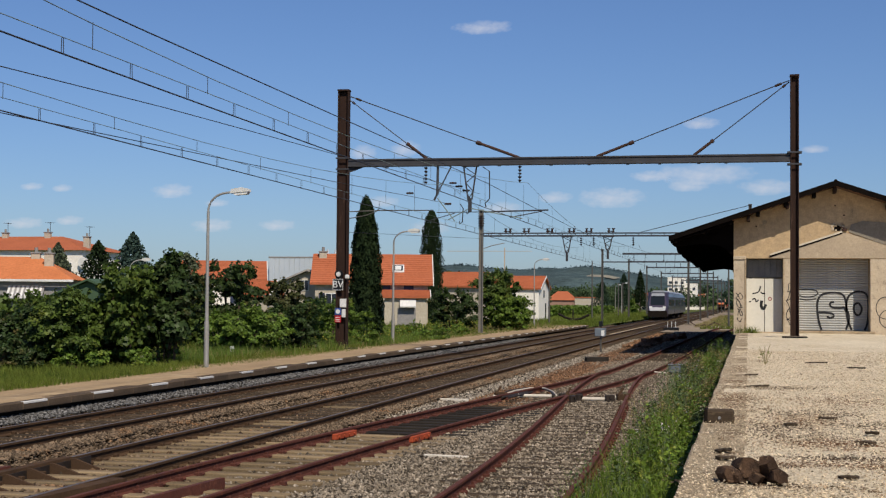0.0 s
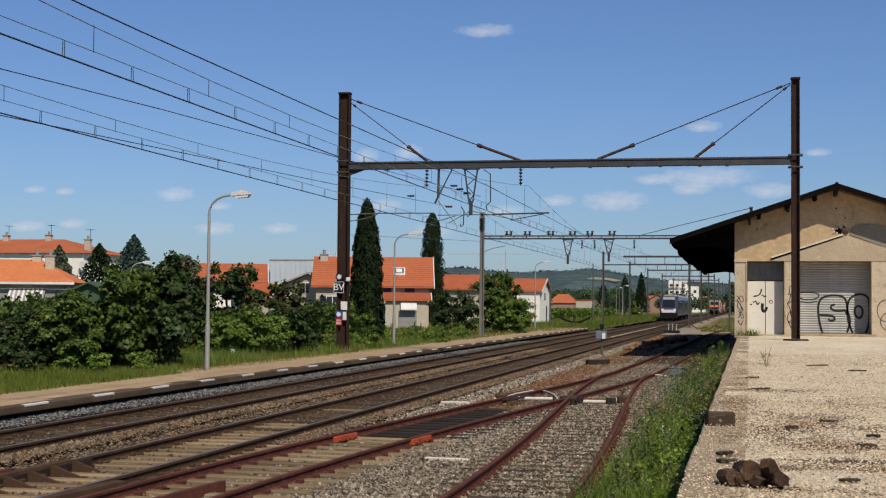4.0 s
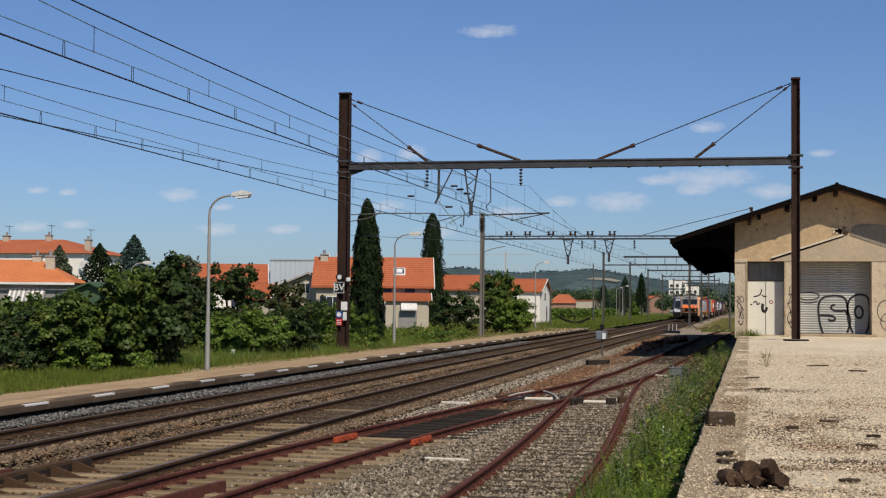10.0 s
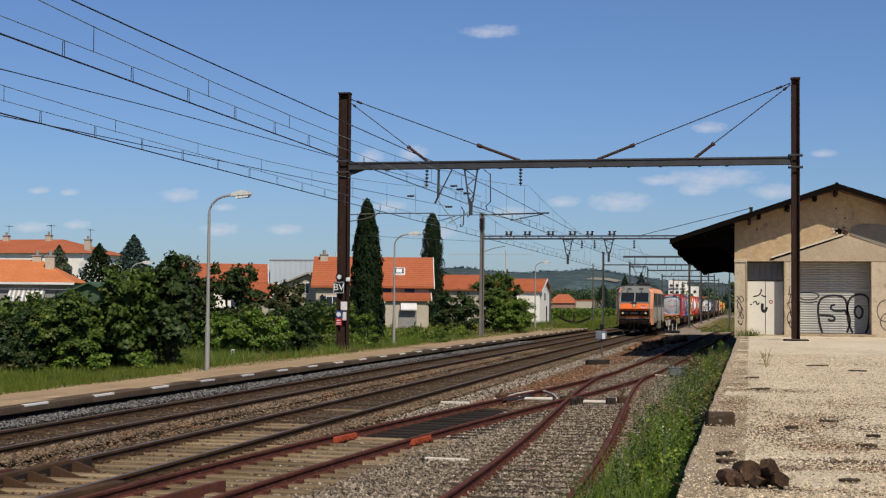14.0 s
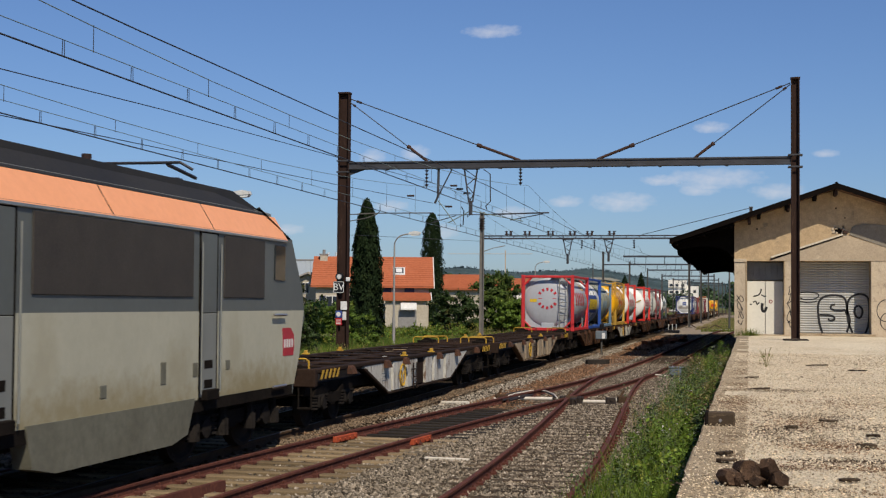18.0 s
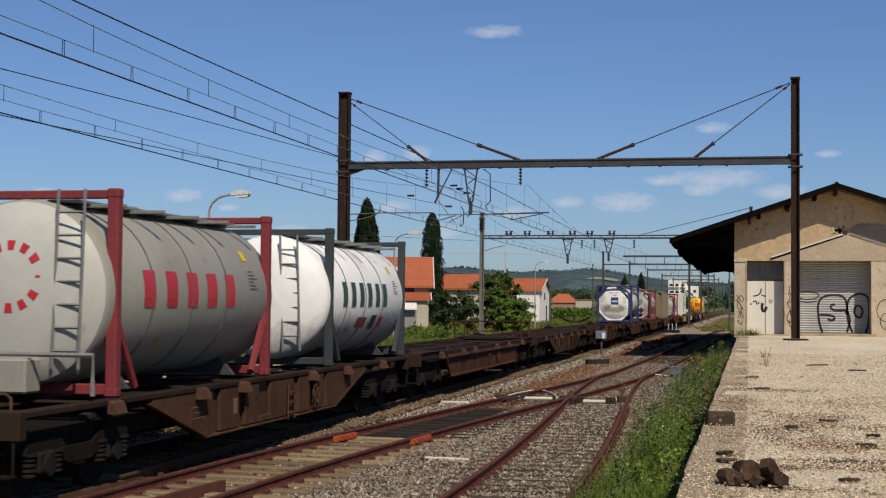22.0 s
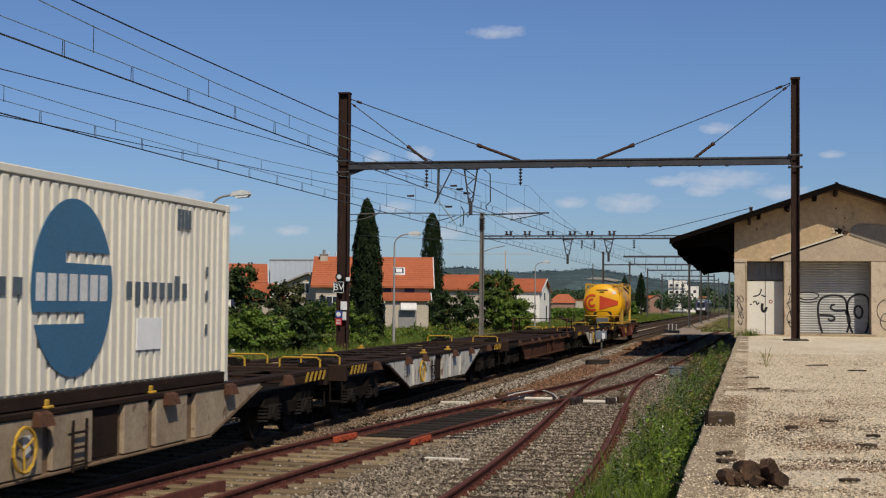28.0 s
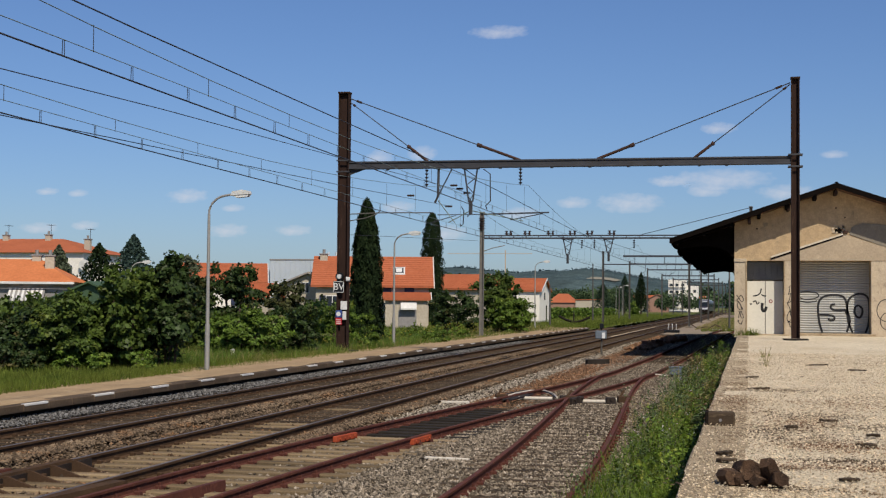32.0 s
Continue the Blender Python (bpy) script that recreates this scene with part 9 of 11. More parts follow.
    if rust:
        part("red_sticker", side_patch(2.2, 2.9, TZ - 0.62, TZ - 0.4, r=r), M_REDMARK, k)
        part("hazard_diamond", side_patch(3.3, 3.7, TZ - 0.66, TZ - 0.36, r=r), M_BLACKMARK, k)
        part("red_sticker", side_patch(3.9, 4.3, TZ - 0.64, TZ - 0.4, r=r), M_REDMARK, k)
    walkway(t, length)


def framed_white_tank(rel, frame_m, label, navy, plates=True):
    t = container(label, rel)
    frame20(t, frame_m, 6.058, 2.58 if navy else 2.5, gusset=0.55)
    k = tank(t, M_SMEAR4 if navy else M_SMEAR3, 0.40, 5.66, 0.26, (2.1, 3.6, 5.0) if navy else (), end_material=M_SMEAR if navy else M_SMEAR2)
    part("front_skirt", Mesh().prism(octagon(1.08, 0.52 if navy else 0.4), "y", 0.31, 0.35), M_TWHITE if navy else M_TPALE, t, "pale octagonal end plate")
    if navy:
        part("blue_panel", end_patch(rect(-0.25, 0.25, TZ - 0.06, TZ + 0.42), 0.40, 0.26, 0.03), M_BLUEMARK, k)
        part("marking", end_patch(rect(-0.2, 0.2, TZ + 0.1, TZ + 0.2), 0.40, 0.26, 0.04), M_WHITEMARK, k)
        for i in range(10):
            if i not in (4, 8):
                part("writing", end_patch(rect(-0.36 + 0.075 * i, -0.325 + 0.075 * i, TZ + 0.70, TZ + 0.78), 0.40, 0.26, 0.03), M_BLACKMARK, k)
        part("writing", end_patch(rect(-0.12, 0.14, TZ + 0.56, TZ + 0.6), 0.40, 0.26, 0.03), M_WALLGREY, k)
        for i in range(5):
            part("writing", end_patch(rect(0.58, 0.78 + 0.03 * (i % 2), TZ + 0.42 - 0.09 * i, TZ + 0.435 - 0.09 * i), 0.40, 0.26, 0.03), M_WALLGREY, k)
        part("blue_band", Mesh().lathe([(0.78, TR + 0.005), (0.78, TR + 0.015), (1.06, TR + 0.015), (1.06, TR + 0.005)], "y", 40, (0, 0, TZ)), M_BLUEMARK, k)
        for i in range(7):
            part("band_bar", side_patch(0.87, 0.97, TZ + 0.62 - 0.15 * i, TZ + 0.70 - 0.15 * i, 0.02), M_TPALE, k)
        label_block(k, 4.5, TZ + 0.4, 7)
        for y in (4.5, 4.85):
            part("marking", side_patch(y, y + 0.24, TZ - 0.3, TZ - 0.05), M_YELLOWMARK, k)
    else:
        flat = part("flat_front", Mesh().cbox(-0.52, 0.56, 0.09, 0.13, TZ - 0.8, TZ + 0.92, 0.03), M_TPALE, k, "grey flat panel on the end")
        part("panel_lip", Mesh().cbox(-0.56, -0.52, 0.08, 0.14, TZ - 0.8, TZ + 0.92, 0.008), M_STRAP, flat)
        if plates:
            for x, z, m, core in ((-0.2, TZ + 0.16, M_SOOT, M_REDMARK), (0.27, TZ + 0.16, M_BLACKMARK, M_TPALE), (-0.06, TZ - 0.5, M_BLACKMARK, M_SOOT), (0.37, TZ - 0.52, M_BLACKMARK, M_WLOW)):
                dm = part("hazard_diamond", Mesh().prism([(x - 0.25, z), (x, z - 0.25), (x + 0.25, z), (x, z + 0.25)], "y", 0.07, 0.088), m, k)
                part("diamond_core", Mesh().prism([(x - 0.17, z), (x, z - 0.17), (x + 0.17, z), (x, z + 0.17)], "y", 0.064, 0.07), core, dm)
            part("diamond_mark", Mesh().cbox(0.21, 0.33, 0.06, 0.064, TZ + 0.1, TZ + 0.2, 0.001), M_BLACKMARK, k)
        else:
            part("warning_triangle", Mesh().prism([(-0.14, TZ + 0.35), (0.16, TZ + 0.35), (0.01, TZ + 0.62)], "y", 0.07, 0.088), M_BLACKMARK, k)
            part("name_plate", Mesh().cbox(-0.45, -0.05, 0.075, 0.088, TZ - 0.02, TZ + 0.2, 0.003), M_TBEIGE, k)
            part("name_plate", Mesh().cbox(0.0, 0.36, 0.075, 0.088, TZ + 0.0, TZ + 0.2, 0.003), M_WALLGREY, k)
            part("grime_stain", blob(0.4, TZ - 0.3, 0.2, 0.22, 5, lambda x, z: (x, 0.082, z)), M_GRIMEDARK, k)
        for i in range(5):
            part("writing", Mesh().box(0.02 + 0.06 * (i % 2), 0.2 + 0.05 * (i % 3), 0.078, 0.088, TZ + 0.5 + 0.07 * i, TZ + 0.515 + 0.07 * i), M_SLATEMARK, k)
        part("marking", side_patch(2.2, 2.7, TZ - 0.02, TZ + 0.28), M_REDMARK, k)
        word(k, 8, 2.9, 4.6, TZ + 0.04, TZ + 0.2, M_WALLGREY)
        part("hazard_plate", side_patch(4.0, 4.5, TZ - 0.42, TZ - 0.12), M_REDMARK, k)
    walkway(t, 6.058)


def box_container(label, rel, length, material, height, kind):
    t = container(label, rel, "box containers", "container", "box_container")
    h, z1 = 1.22, ZB + height
    inset = 0.11 if kind == "tarp" else 0.05
    body = part("body", Mesh().cbox(-h + inset, h - inset, 0.06, length - 0.06, ZB + 0.08, z1 - 0.05, 0.03), material, t)
    for y in (0.0, length - 0.16):
        for s in (-1, 1):
            a, b = sorted((s * h, s * (h - 0.14)))
            part("corner_post", Mesh().cbox(a, b, y, y + 0.16, ZB, z1, 0.015), material, t)
            for z in (ZB, z1 - 0.12):
                part("corner_casting", Mesh().cbox(a - 0.006, b + 0.006, y - 0.006, y + 0.166, z - 0.004, z + 0.124, 0.02), material, t)
    for s in (-1, 1):
        a, b = sorted((s * h, s * (h - 0.1)))
        part("bottom_rail", Mesh().cbox(a, b, 0.1, length - 0.1, ZB + 0.0, ZB + 0.16, 0.012), M_WDARK if kind == "logo" else material, t)
        part("top_rail", Mesh().cbox(a, b, 0.1, length - 0.1, z1 - 0.1, z1, 0.012), material, t)
    n = int(length / (0.24 if kind == "logo" else 0.5))
    for i in range(n):
        y = 0.25 + (length - 0.5) * (i + 0.5) / n
        w = 0.085 if kind == "logo" else 0.11
        for s in (-1, 1):
            a, b = sorted((s * (h - inset - 0.01), s * (h - 0.012)))
            part("corrugation", Mesh().cbox(a, b, y - w, y + w, ZB + 0.17, z1 - 0.11, 0.018), material, body)
    for i in range(8):
        x = -0.95 + 1.9 * i / 7
        if kind != "tarp":
            part("corrugation", Mesh().cbox(x - 0.075, x + 0.075, 0.012, 0.07, ZB + 0.17, z1 - 0.13, 0.02), material, body)
    part("end_beam", Mesh().cbox(-1.1, 1.1, 0.01, 0.13, ZB + 0.01, ZB + 0.16, 0.012), material, t)
    part("end_beam", Mesh().cbox(-1.1, 1.1, 0.01, 0.13, z1 - 0.12, z1 - 0.01, 0.012), material, t)
    X = h + 0.001
    if kind == "logo":
        c, zc, rx, rz = 3.82, ZB + 1.38, 1.04, 1.06

        def rim(z, side):
            return (c + side * rx * math.sqrt(max(0.0, 1 - ((z - zc) / rz) ** 2)), z)
        u0, u1, l0, l1 = zc + 0.29, zc + 0.43, zc - 0.43, zc - 0.29
        edge = [rim(zc - rz * math.cos(math.pi * i / 48), 1) for i in range(49)]
        right = [q2 for q2 in edge if q2[1] < u0] + [rim(u0, 1), (c - 0.22, u0), (c - 0.22, u1), rim(u1, 1)] + [q2 for q2 in edge if q2[1] > u1]
        left = [rim(z, -1) for _, z in reversed(edge[1:-1]) if z > l1] + [rim(l1, -1), (c + 0.3, l1), (c + 0.3, l0), rim(l0, -1)] + [rim(z, -1) for _, z in reversed(edge[1:-1]) if z < l0]
        emblem = part("round_emblem", Mesh().prism(right + left, "x", X - 0.008, X + 0.002), M_LOGOBLUE, t, "blue round emblem with two open slots")
        for i in range(7):
            part("marking", Mesh().box(X + 0.001, X + 0.006, c - 0.93 + 0.27 * i, c - 0.93 + 0.27 * i + 0.20, zc - 0.16, zc + 0.16), M_WHITEMARK, emblem)
        for i in range(8):
            tall = 0.1 if i in (1, 6) else 0.0
            part("marking", Mesh().box(X - 0.008, X + 0.004, 5.3 + 0.265 * i, 5.3 + 0.265 * i + 0.15, zc - 0.11 - tall * (i == 1), zc + 0.1 + tall * (i == 6)), M_SLATEMARK, t)
        for i in range(4):
            part("marking", Mesh().box(X - 0.008, X + 0.004, 1.3 + 0.36 * i, 1.3 + 0.36 * i + 0.2, zc - 0.1, zc + 0.1), M_SLATEMARK, t)
        part("pale_patch", Mesh().box(X - 0.008, X + 0.003, 5.62, 6.42, zc - 0.80, zc - 0.38), M_TWHITE, t, "paler repainted patch")
        for i in range(4):
            part("writing", Mesh().box(X - 0.008, X + 0.004, 6.95 + 0.13 * i, 7.04 + 0.13 * i, z1 - 0.46, z1 - 0.18), M_SLATEMARK, t)
        for z in (0.75, 1.25, 1.6):
            part("writing", Mesh().box(X - 0.008, X + 0.004, 8.05, 8.12, ZB + z, ZB + z + 0.14), M_SLATEMARK, t)
    elif kind == "tarp":
        arch = [(-1.06, ZB + 0.16), (1.06, ZB + 0.16)] + [(1.06 * math.cos(math.pi * i / 16), z1 - 0.62 + 0.56 * math.sin(math.pi * i / 16) ** 0.8) for i in range(17)]
        part("front_panel", Mesh().prism(arch, "y", -0.02, 0.06), material, body, "smooth panel with an arched top")
        # Dark colour of this plate is the shade behind the arched panel.
        part("end_plate", Mesh().cbox(-1.08, 1.08, 0.02, 0.058, z1 - 0.75, z1 - 0.13, 0.01), M_WDARK, body, "dark plate painting the shade behind the arch")
        for n, (x, z, w) in enumerate(((-0.52, 0.92, 0.5), (0.1, 0.95, 0.62), (-0.4, 1.02, 0.8), (-0.05, 0.88, 0.4))):
            part("writing", Mesh().box(x, x + w, -0.026, -0.021, z1 - z, z1 - z + 0.025), M_TBEIGE, t)
        part("marking", Mesh().prism([(-0.22, z1 - 0.42), (0.22, z1 - 0.42), (0, z1 - 0.12)], "y", -0.03, -0.02), M_YELLOWMARK, t)
        for i in range(6):
            part("writing", Mesh().box(-0.35 + 0.12 * i, -0.27 + 0.12 * i, -0.03, -0.02, z1 - 0.56, z1 - 0.48), M_BLACKMARK, t)
    return t


M_LOGOBLUE = mat("petrol_blue_emblem", (0.045, 0.14, 0.24), (0.04, 0.12, 0.21), rough=0.5, bump=0)
grey_red_tank()
white_blue_tank()
grey_green_tank()
yellow_tank(21.3, True)
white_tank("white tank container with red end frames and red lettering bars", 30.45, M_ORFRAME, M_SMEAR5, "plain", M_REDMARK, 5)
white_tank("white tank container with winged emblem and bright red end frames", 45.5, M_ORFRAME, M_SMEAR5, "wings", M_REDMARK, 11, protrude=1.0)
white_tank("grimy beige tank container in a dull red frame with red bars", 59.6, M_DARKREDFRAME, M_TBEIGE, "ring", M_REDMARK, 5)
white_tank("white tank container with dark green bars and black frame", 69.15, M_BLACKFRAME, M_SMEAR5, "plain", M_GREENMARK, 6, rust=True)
framed_white_tank(141.4, M_NAVYFRAME, "stained white tank container with a blue panel in a navy frame", True)
framed_white_tank(161.0, M_DARKREDFRAME, "dirty white tank container with hazard diamonds in a red frame", False)
box_container("dull beige ribbed bulk container with a smooth front", 176.8, 9.1, M_BOXBEIGE, 2.5, "tarp")
framed_white_tank(199.5, M_DARKREDFRAME, "dirty white tank container with dark red frame on the wagon", False, False)
box_container("off-white corrugated container with a blue round emblem", 216.6, 9.0, M_BOXWHITE, 2.71, "logo")
yellow_tank(296.2, True)

# ---- locomotive ----
M_LSIDE = smear("brake_dusted_beige_side", (0.43, 0.41, 0.315), (0.235, 0.185, 0.085), ((0, 3.0, 0.88, 5, 2.8, 0.42, 0.8), (0, 8.2, 0.88, 5, 3.6, 0.5, 0.75), (0, 13.4, 0.88, 5, 2.6, 0.5, 0.85), (0, 10.4, 1.3, 5, 0.5, 0.5, 0.35), (0, 6.6, 1.6, 5, 0.35, 0.7, 0.25), (0, 12.6, 1.55, 5, 0.3, 0.6, 0.3)))


def locomotive():
    t = thing("locomotive", "grey and orange electric locomotive with raised pantograph and lit headlamps", "locomotive")
    TRAIN.append((t, -57.35))
    L = 16.7
    FRONT = [(0.66, 0.80), (0.47, 1.35), (0.37, 1.50), (0.11, 1.98), (0.02, 2.10), (0.16, 2.56), (0.78, 3.42), (1.75, 3.92)]
    WF, WB, CH = 1.24, 1.45, 0.60

    def ring(y, z, w):
        return [(-w, y, z), (w, y, z)]
    # cab fronts, corner pillars and side walls as one closed shell
    prof = [(y, z) for y, z in FRONT]
    lo, hi = prof[0][1], prof[-1][1]
    for end in (0, 1):
        hull = Mesh()
        v = []
        for y, z in prof:
            yy, yc = (y, y + CH) if not end else (L - y, L - y - CH)
            wf, wb = (WF, WB) if z < 3.6 else (0.86, 1.2)
            v += [(-wb, yc, z), (-wf, yy, z), (wf, yy, z), (wb, yc, z)]
        f = []
        for i in range(len(prof) - 1):
            f += [(i * 4 + j, i * 4 + j + 1, i * 4 + j + 5, i * 4 + j + 4) for j in range(3)]
        hull.add(v, f)
        part("cab_shell", hull, M_LGREY, t, "blue grey cab shell")
    for s in (-1, 1):
        w = Mesh()
        low = [(y + CH, z) for y, z in prof[:7]]
        up = [(L - y - CH, z) for y, z in reversed(prof[:7])]
        w.prism(low + up, "x", s * (WB - 0.03), s * WB)
        side = part("side_wall", w, M_LDARK, t, "dark grey body side")
        # lower beige panels
        b = s * WB
        q = [(1.2, 0.97), (0.9, 1.5), (0.70, 2.22), (L - 0.70, 2.22), (L - 0.9, 1.5), (L - 1.2, 0.97)]
        # Added strip paints the shaded space below the body panel black.
        part("body_sill", Mesh().box(min(b, b + s * 0.006), max(b, b + s * 0.006), 1.3, L - 1.3, 0.80, 0.965), M_BLACKGEAR, side, "added black strip for the shaded gap under the body side")
        part("lower_panel", Mesh().prism(q, "x", b, b + s * 0.008), M_LSIDE, side, "grimy beige lower side")
        # corner pillar
        for end in (0, 1):
            pil = Mesh()
            for i in range(len(prof) - 2):
                (y0, z0), (y1, z1) = prof[i], prof[i + 1]
                e0, e1 = (CH + 0.02, CH + 0.02)
                k = 0.04 + 0.22 * max(0.0, z0 - 1.9)
                k1 = 0.04 + 0.22 * max(0.0, z1 - 1.9)
                pts = [(s * (WF + 0.012), y0 + 0.01, z0), (s * (WB + 0.012), y0 + CH, z0), (s * (WB + 0.012), y1 + CH, z1), (s * (WF + 0.012), y1 + 0.01, z1)]
                ext = [(s * (WB + 0.012), y0 + CH, z0), (s * (WB + 0.012), y0 + CH + k, z0), (s * (WB + 0.012), y1 + CH + k1, z1), (s * (WB + 0.012), y1 + CH, z1)]
                for quad in (pts, ext):
                    pil.add([(x, y if not end else L - y, z) for x, y, z in quad], [(0, 1, 2, 3)])
            if not end:
                pil.add([(s * 1.255, 0.775, 3.42), (s * 1.466, 1.375, 3.42), (s * 1.284, 2.10, 3.79), (s * 1.06, 1.32, 3.70)], [(0, 1, 2, 3)])
                pil.add([(s * 1.466, 1.375, 3.42), (s * 1.466, 1.76, 3.42), (s * 1.243, 1.76, 3.79), (s * 1.284, 2.10, 3.79)], [(0, 1, 2, 3)])
                part("corner_pillar", pil, M_PALEORANGE, t, "pale orange cab corner")
        # sloped cant rail in faded orange with seams
        for k in range(4):
            y0 = 1.6 + k * (L - 3.2) / 4
            y1 = 1.6 + (k + 1) * (L - 3.2) / 4 - 0.03
            part("cant_panel", Mesh().add([(s * (WB + 0.01), y0, 3.40), (s * (WB + 0.01), y1, 3.40), (s * 1.22, y1, 3.79), (s * 1.22, y0, 3.79)], [(0, 1, 2, 3)]), M_PALEORANGE, t, "faded orange cant panel")
        for a, c in ((2.65, 4.9), (6.3, 10.9), (12.1, 13.9)):
            part("grille", Mesh().cbox(min(b, b + s * 0.02), max(b, b + s * 0.02), a, c, 2.42, 3.34, 0.008), M_GRILLE, side, "ribbed brown grey grille")
        for y in (5.6, 11.5):
            part("door_gap", Mesh().cbox(min(b, b + s * 0.011), max(b, b + s * 0.011), y - 0.36, y + 0.36, 0.95, 3.37, 0.004), M_BLACKGEAR, side, "dark door recess")
            d = part("door", Mesh().cbox(min(b, b + s * 0.018), max(b, b + s * 0.018), y - 0.30, y + 0.30, 2.2, 3.34, 0.005), M_LDARK, side)
            part("door_panel", Mesh().cbox(min(b, b + s * 0.018), max(b, b + s * 0.018), y - 0.30, y + 0.30, 1.0, 2.19, 0.005), M_LGREY, d)
            for z in (1.12, 1.4):
                part("foothold", Mesh().cbox(min(b, b + s * 0.022), max(b, b + s * 0.022), y - 0.16, y + 0.16, z, z + 0.12, 0.003), M_BLACKGEAR, d)
            rails = Mesh()
            for o in (-0.42, 0.42):
                rails.tube([(b + s * 0.06, y + o * 0.88, 1.05), (b + s * 0.06, y + o * 0.88, 3.2)], 0.014, 5)
            part("door_rail", rails, M_LGREY, side)
            part("door_step", Mesh().cbox(min(b, b + s * 0.1), max(b, b + s * 0.1), y - 0.25, y + 0.25, 0.95, 1.1, 0.01), M_BLACKGEAR, side)
        for y in (2.05, L - 2.05):
            part("cab_window", Mesh().cbox(min(b, b + s * 0.022), max(b, b + s * 0.022), y - 0.25, y + 0.28, 2.72, 3.30, 0.01), M_WSCREEN, side)
            for z in (0.98, 2.15):
                part("handle", Mesh().tube([(b + s * 0.06, y - 0.4, z), (b + s * 0.06, y + 0.25, z)], 0.022, 5), M_CHROME, side)
        emb = part("red_emblem", Mesh().prism([(L - 1.80, 1.46), (L - 1.28, 1.46), (L - 1.22, 1.62), (L - 1.24, 1.80), (L - 1.42, 1.93), (L - 1.86, 1.93)], "x", b, b + s * 0.013), M_LOGORED, side, "magenta red emblem patch")
        for k in range(4):
            part("emblem_bar", Mesh().box(min(b + s * 0.013, b + s * 0.017), max(b + s * 0.013, b + s * 0.017), L - 1.78 + 0.13 * k, L - 1.70 + 0.13 * k, 1.6, 1.74), M_WHITEMARK, emb)
        for y, z, h in ((2.5, 1.25, 0.2), (5.02, 1.35, 0.2), (11.02, 1.3, 0.2), (12.3, 1.35, 0.14), (8.1, 1.18, 0.16), (9.9, 1.25, 0.3)):
            part("side_hatch", Mesh().cbox(min(b, b + s * 0.016), max(b, b + s * 0.016), y - 0.09, y + 0.09, z, z + h, 0.006), M_LSKIRT, side, "small grimy hatch")
        part("gutter", Mesh().cbox(min(b, b + s * 0.03), max(b, b + s * 0.03), 1.7, L - 1.7, 3.36, 3.40, 0.006), M_CHROME, side)
        sk = Mesh().prism([(6.2, 1.0), (6.35, 0.52), (6.9, 0.42), (10.2, 0.42), (10.75, 0.52), (11.0, 1.0)], "x", s * 1.25, s * 1.475)
        part("equipment_skirt", sk, M_LSKIRT, t, "grey underfloor equipment box")
    roof = Mesh().prism([(-1.2, 3.84), (-0.85, 3.97), (0.85, 3.97), (1.2, 3.84), (1.2, 3.6), (-1.2, 3.6)], "y", 1.75, L - 1.75)
    rf = part("roof", roof, M_LGREY, t)
    for y in (7.2, 10.0, 12.3):
        part("roof_box", Mesh().cbox(-0.85, 0.85, y, y + 1.8, 3.95, 4.10, 0.06), M_ROOFGEAR, rf, "black roof equipment")
    for y in (4.3, 6.6, 9.5):
        part("roof_insulator", Mesh().cyl((0.5, y, 3.95), (0.5, y, 4.3), 0.07, 8).cyl((0.5, y, 4.06), (0.5, y, 4.1), 0.11, 8).cyl((0.5, y, 4.18), (0.5, y, 4.22), 0.11, 8), M_INSUL, rf)
    part("roof_screen", Mesh().prism([(4.6, 3.9), (5.0, 4.12), (L - 3.2, 4.12), (L - 2.0, 3.9)], "x", 0.98, 1.05), M_ROOFGEAR, rf)
    for s in (-1, 1):
        part("roof_side", Mesh().add([(s * 1.225, 4.4, 3.80), (s * 1.225, L - 1.9, 3.80), (s * 1.0, L - 4.6, 4.1), (s * 1.0, 5.6, 4.1)], [(0, 1, 2, 3)]), M_ROOFGEAR, rf, "black sloping roof screen")
    part("roof_screen", Mesh().prism([(4.6, 3.9), (5.0, 4.12), (L - 3.2, 4.12), (L - 2.0, 3.9)], "x", -1.05, -0.98), M_ROOFGEAR, rf)
    # front face
    def front_panel(name, material, x0, x1, z0, z1, out, label="", parent=t):
        m = Mesh()
        zs = [z0] + [z for y, z in prof if z0 < z < z1] + [z1]

        def fy(z):
            for (ya, za), (yb, zb) in zip(prof[:-1], prof[1:]):
                if za <= z <= zb:
                    return ya + (yb - ya) * (z - za) / (zb - za)
            return prof[-1][0]
        for a, c in zip(zs[:-1], zs[1:]):
            m.add([(x0, fy(a) - out, a), (x1, fy(a) - out, a), (x1, fy(c) - out, c), (x0, fy(c) - out, c)], [(0, 1, 2, 3)])
            m.add([(x0, fy(a) - out, a), (x0, fy(c) - out, c), (x0, fy(c) + 0.02, c), (x0, fy(a) + 0.02, a)], [(0, 1, 2, 3)])
        return part(name, m, material, parent, label)
    panel = front_panel("nose_panel", M_ORANGE, -1.14, 1.14, 1.96, 2.53, 0.03, "orange nose panel")
    front_panel("headlamp_band", M_SIGNBLACK, -1.14, 1.14, 1.52, 1.95, 0.012, "black headlamp band")
    front_panel("lower_nose", M_ORANGE, -1.14, 1.14, 1.36, 1.52, 0.03, "orange lower nose strip")
    front_panel("windscreen", M_WSCREEN, -1.10, -0.05, 2.66, 3.40, 0.02, "dark tinted windscreen")
    front_panel("windscreen", M_WSCREEN, 0.05, 1.10, 2.66, 3.40, 0.02, "dark tinted windscreen")
    front_panel("windscreen_post", M_LGREY, -0.05, 0.05, 2.6, 3.42, 0.045)
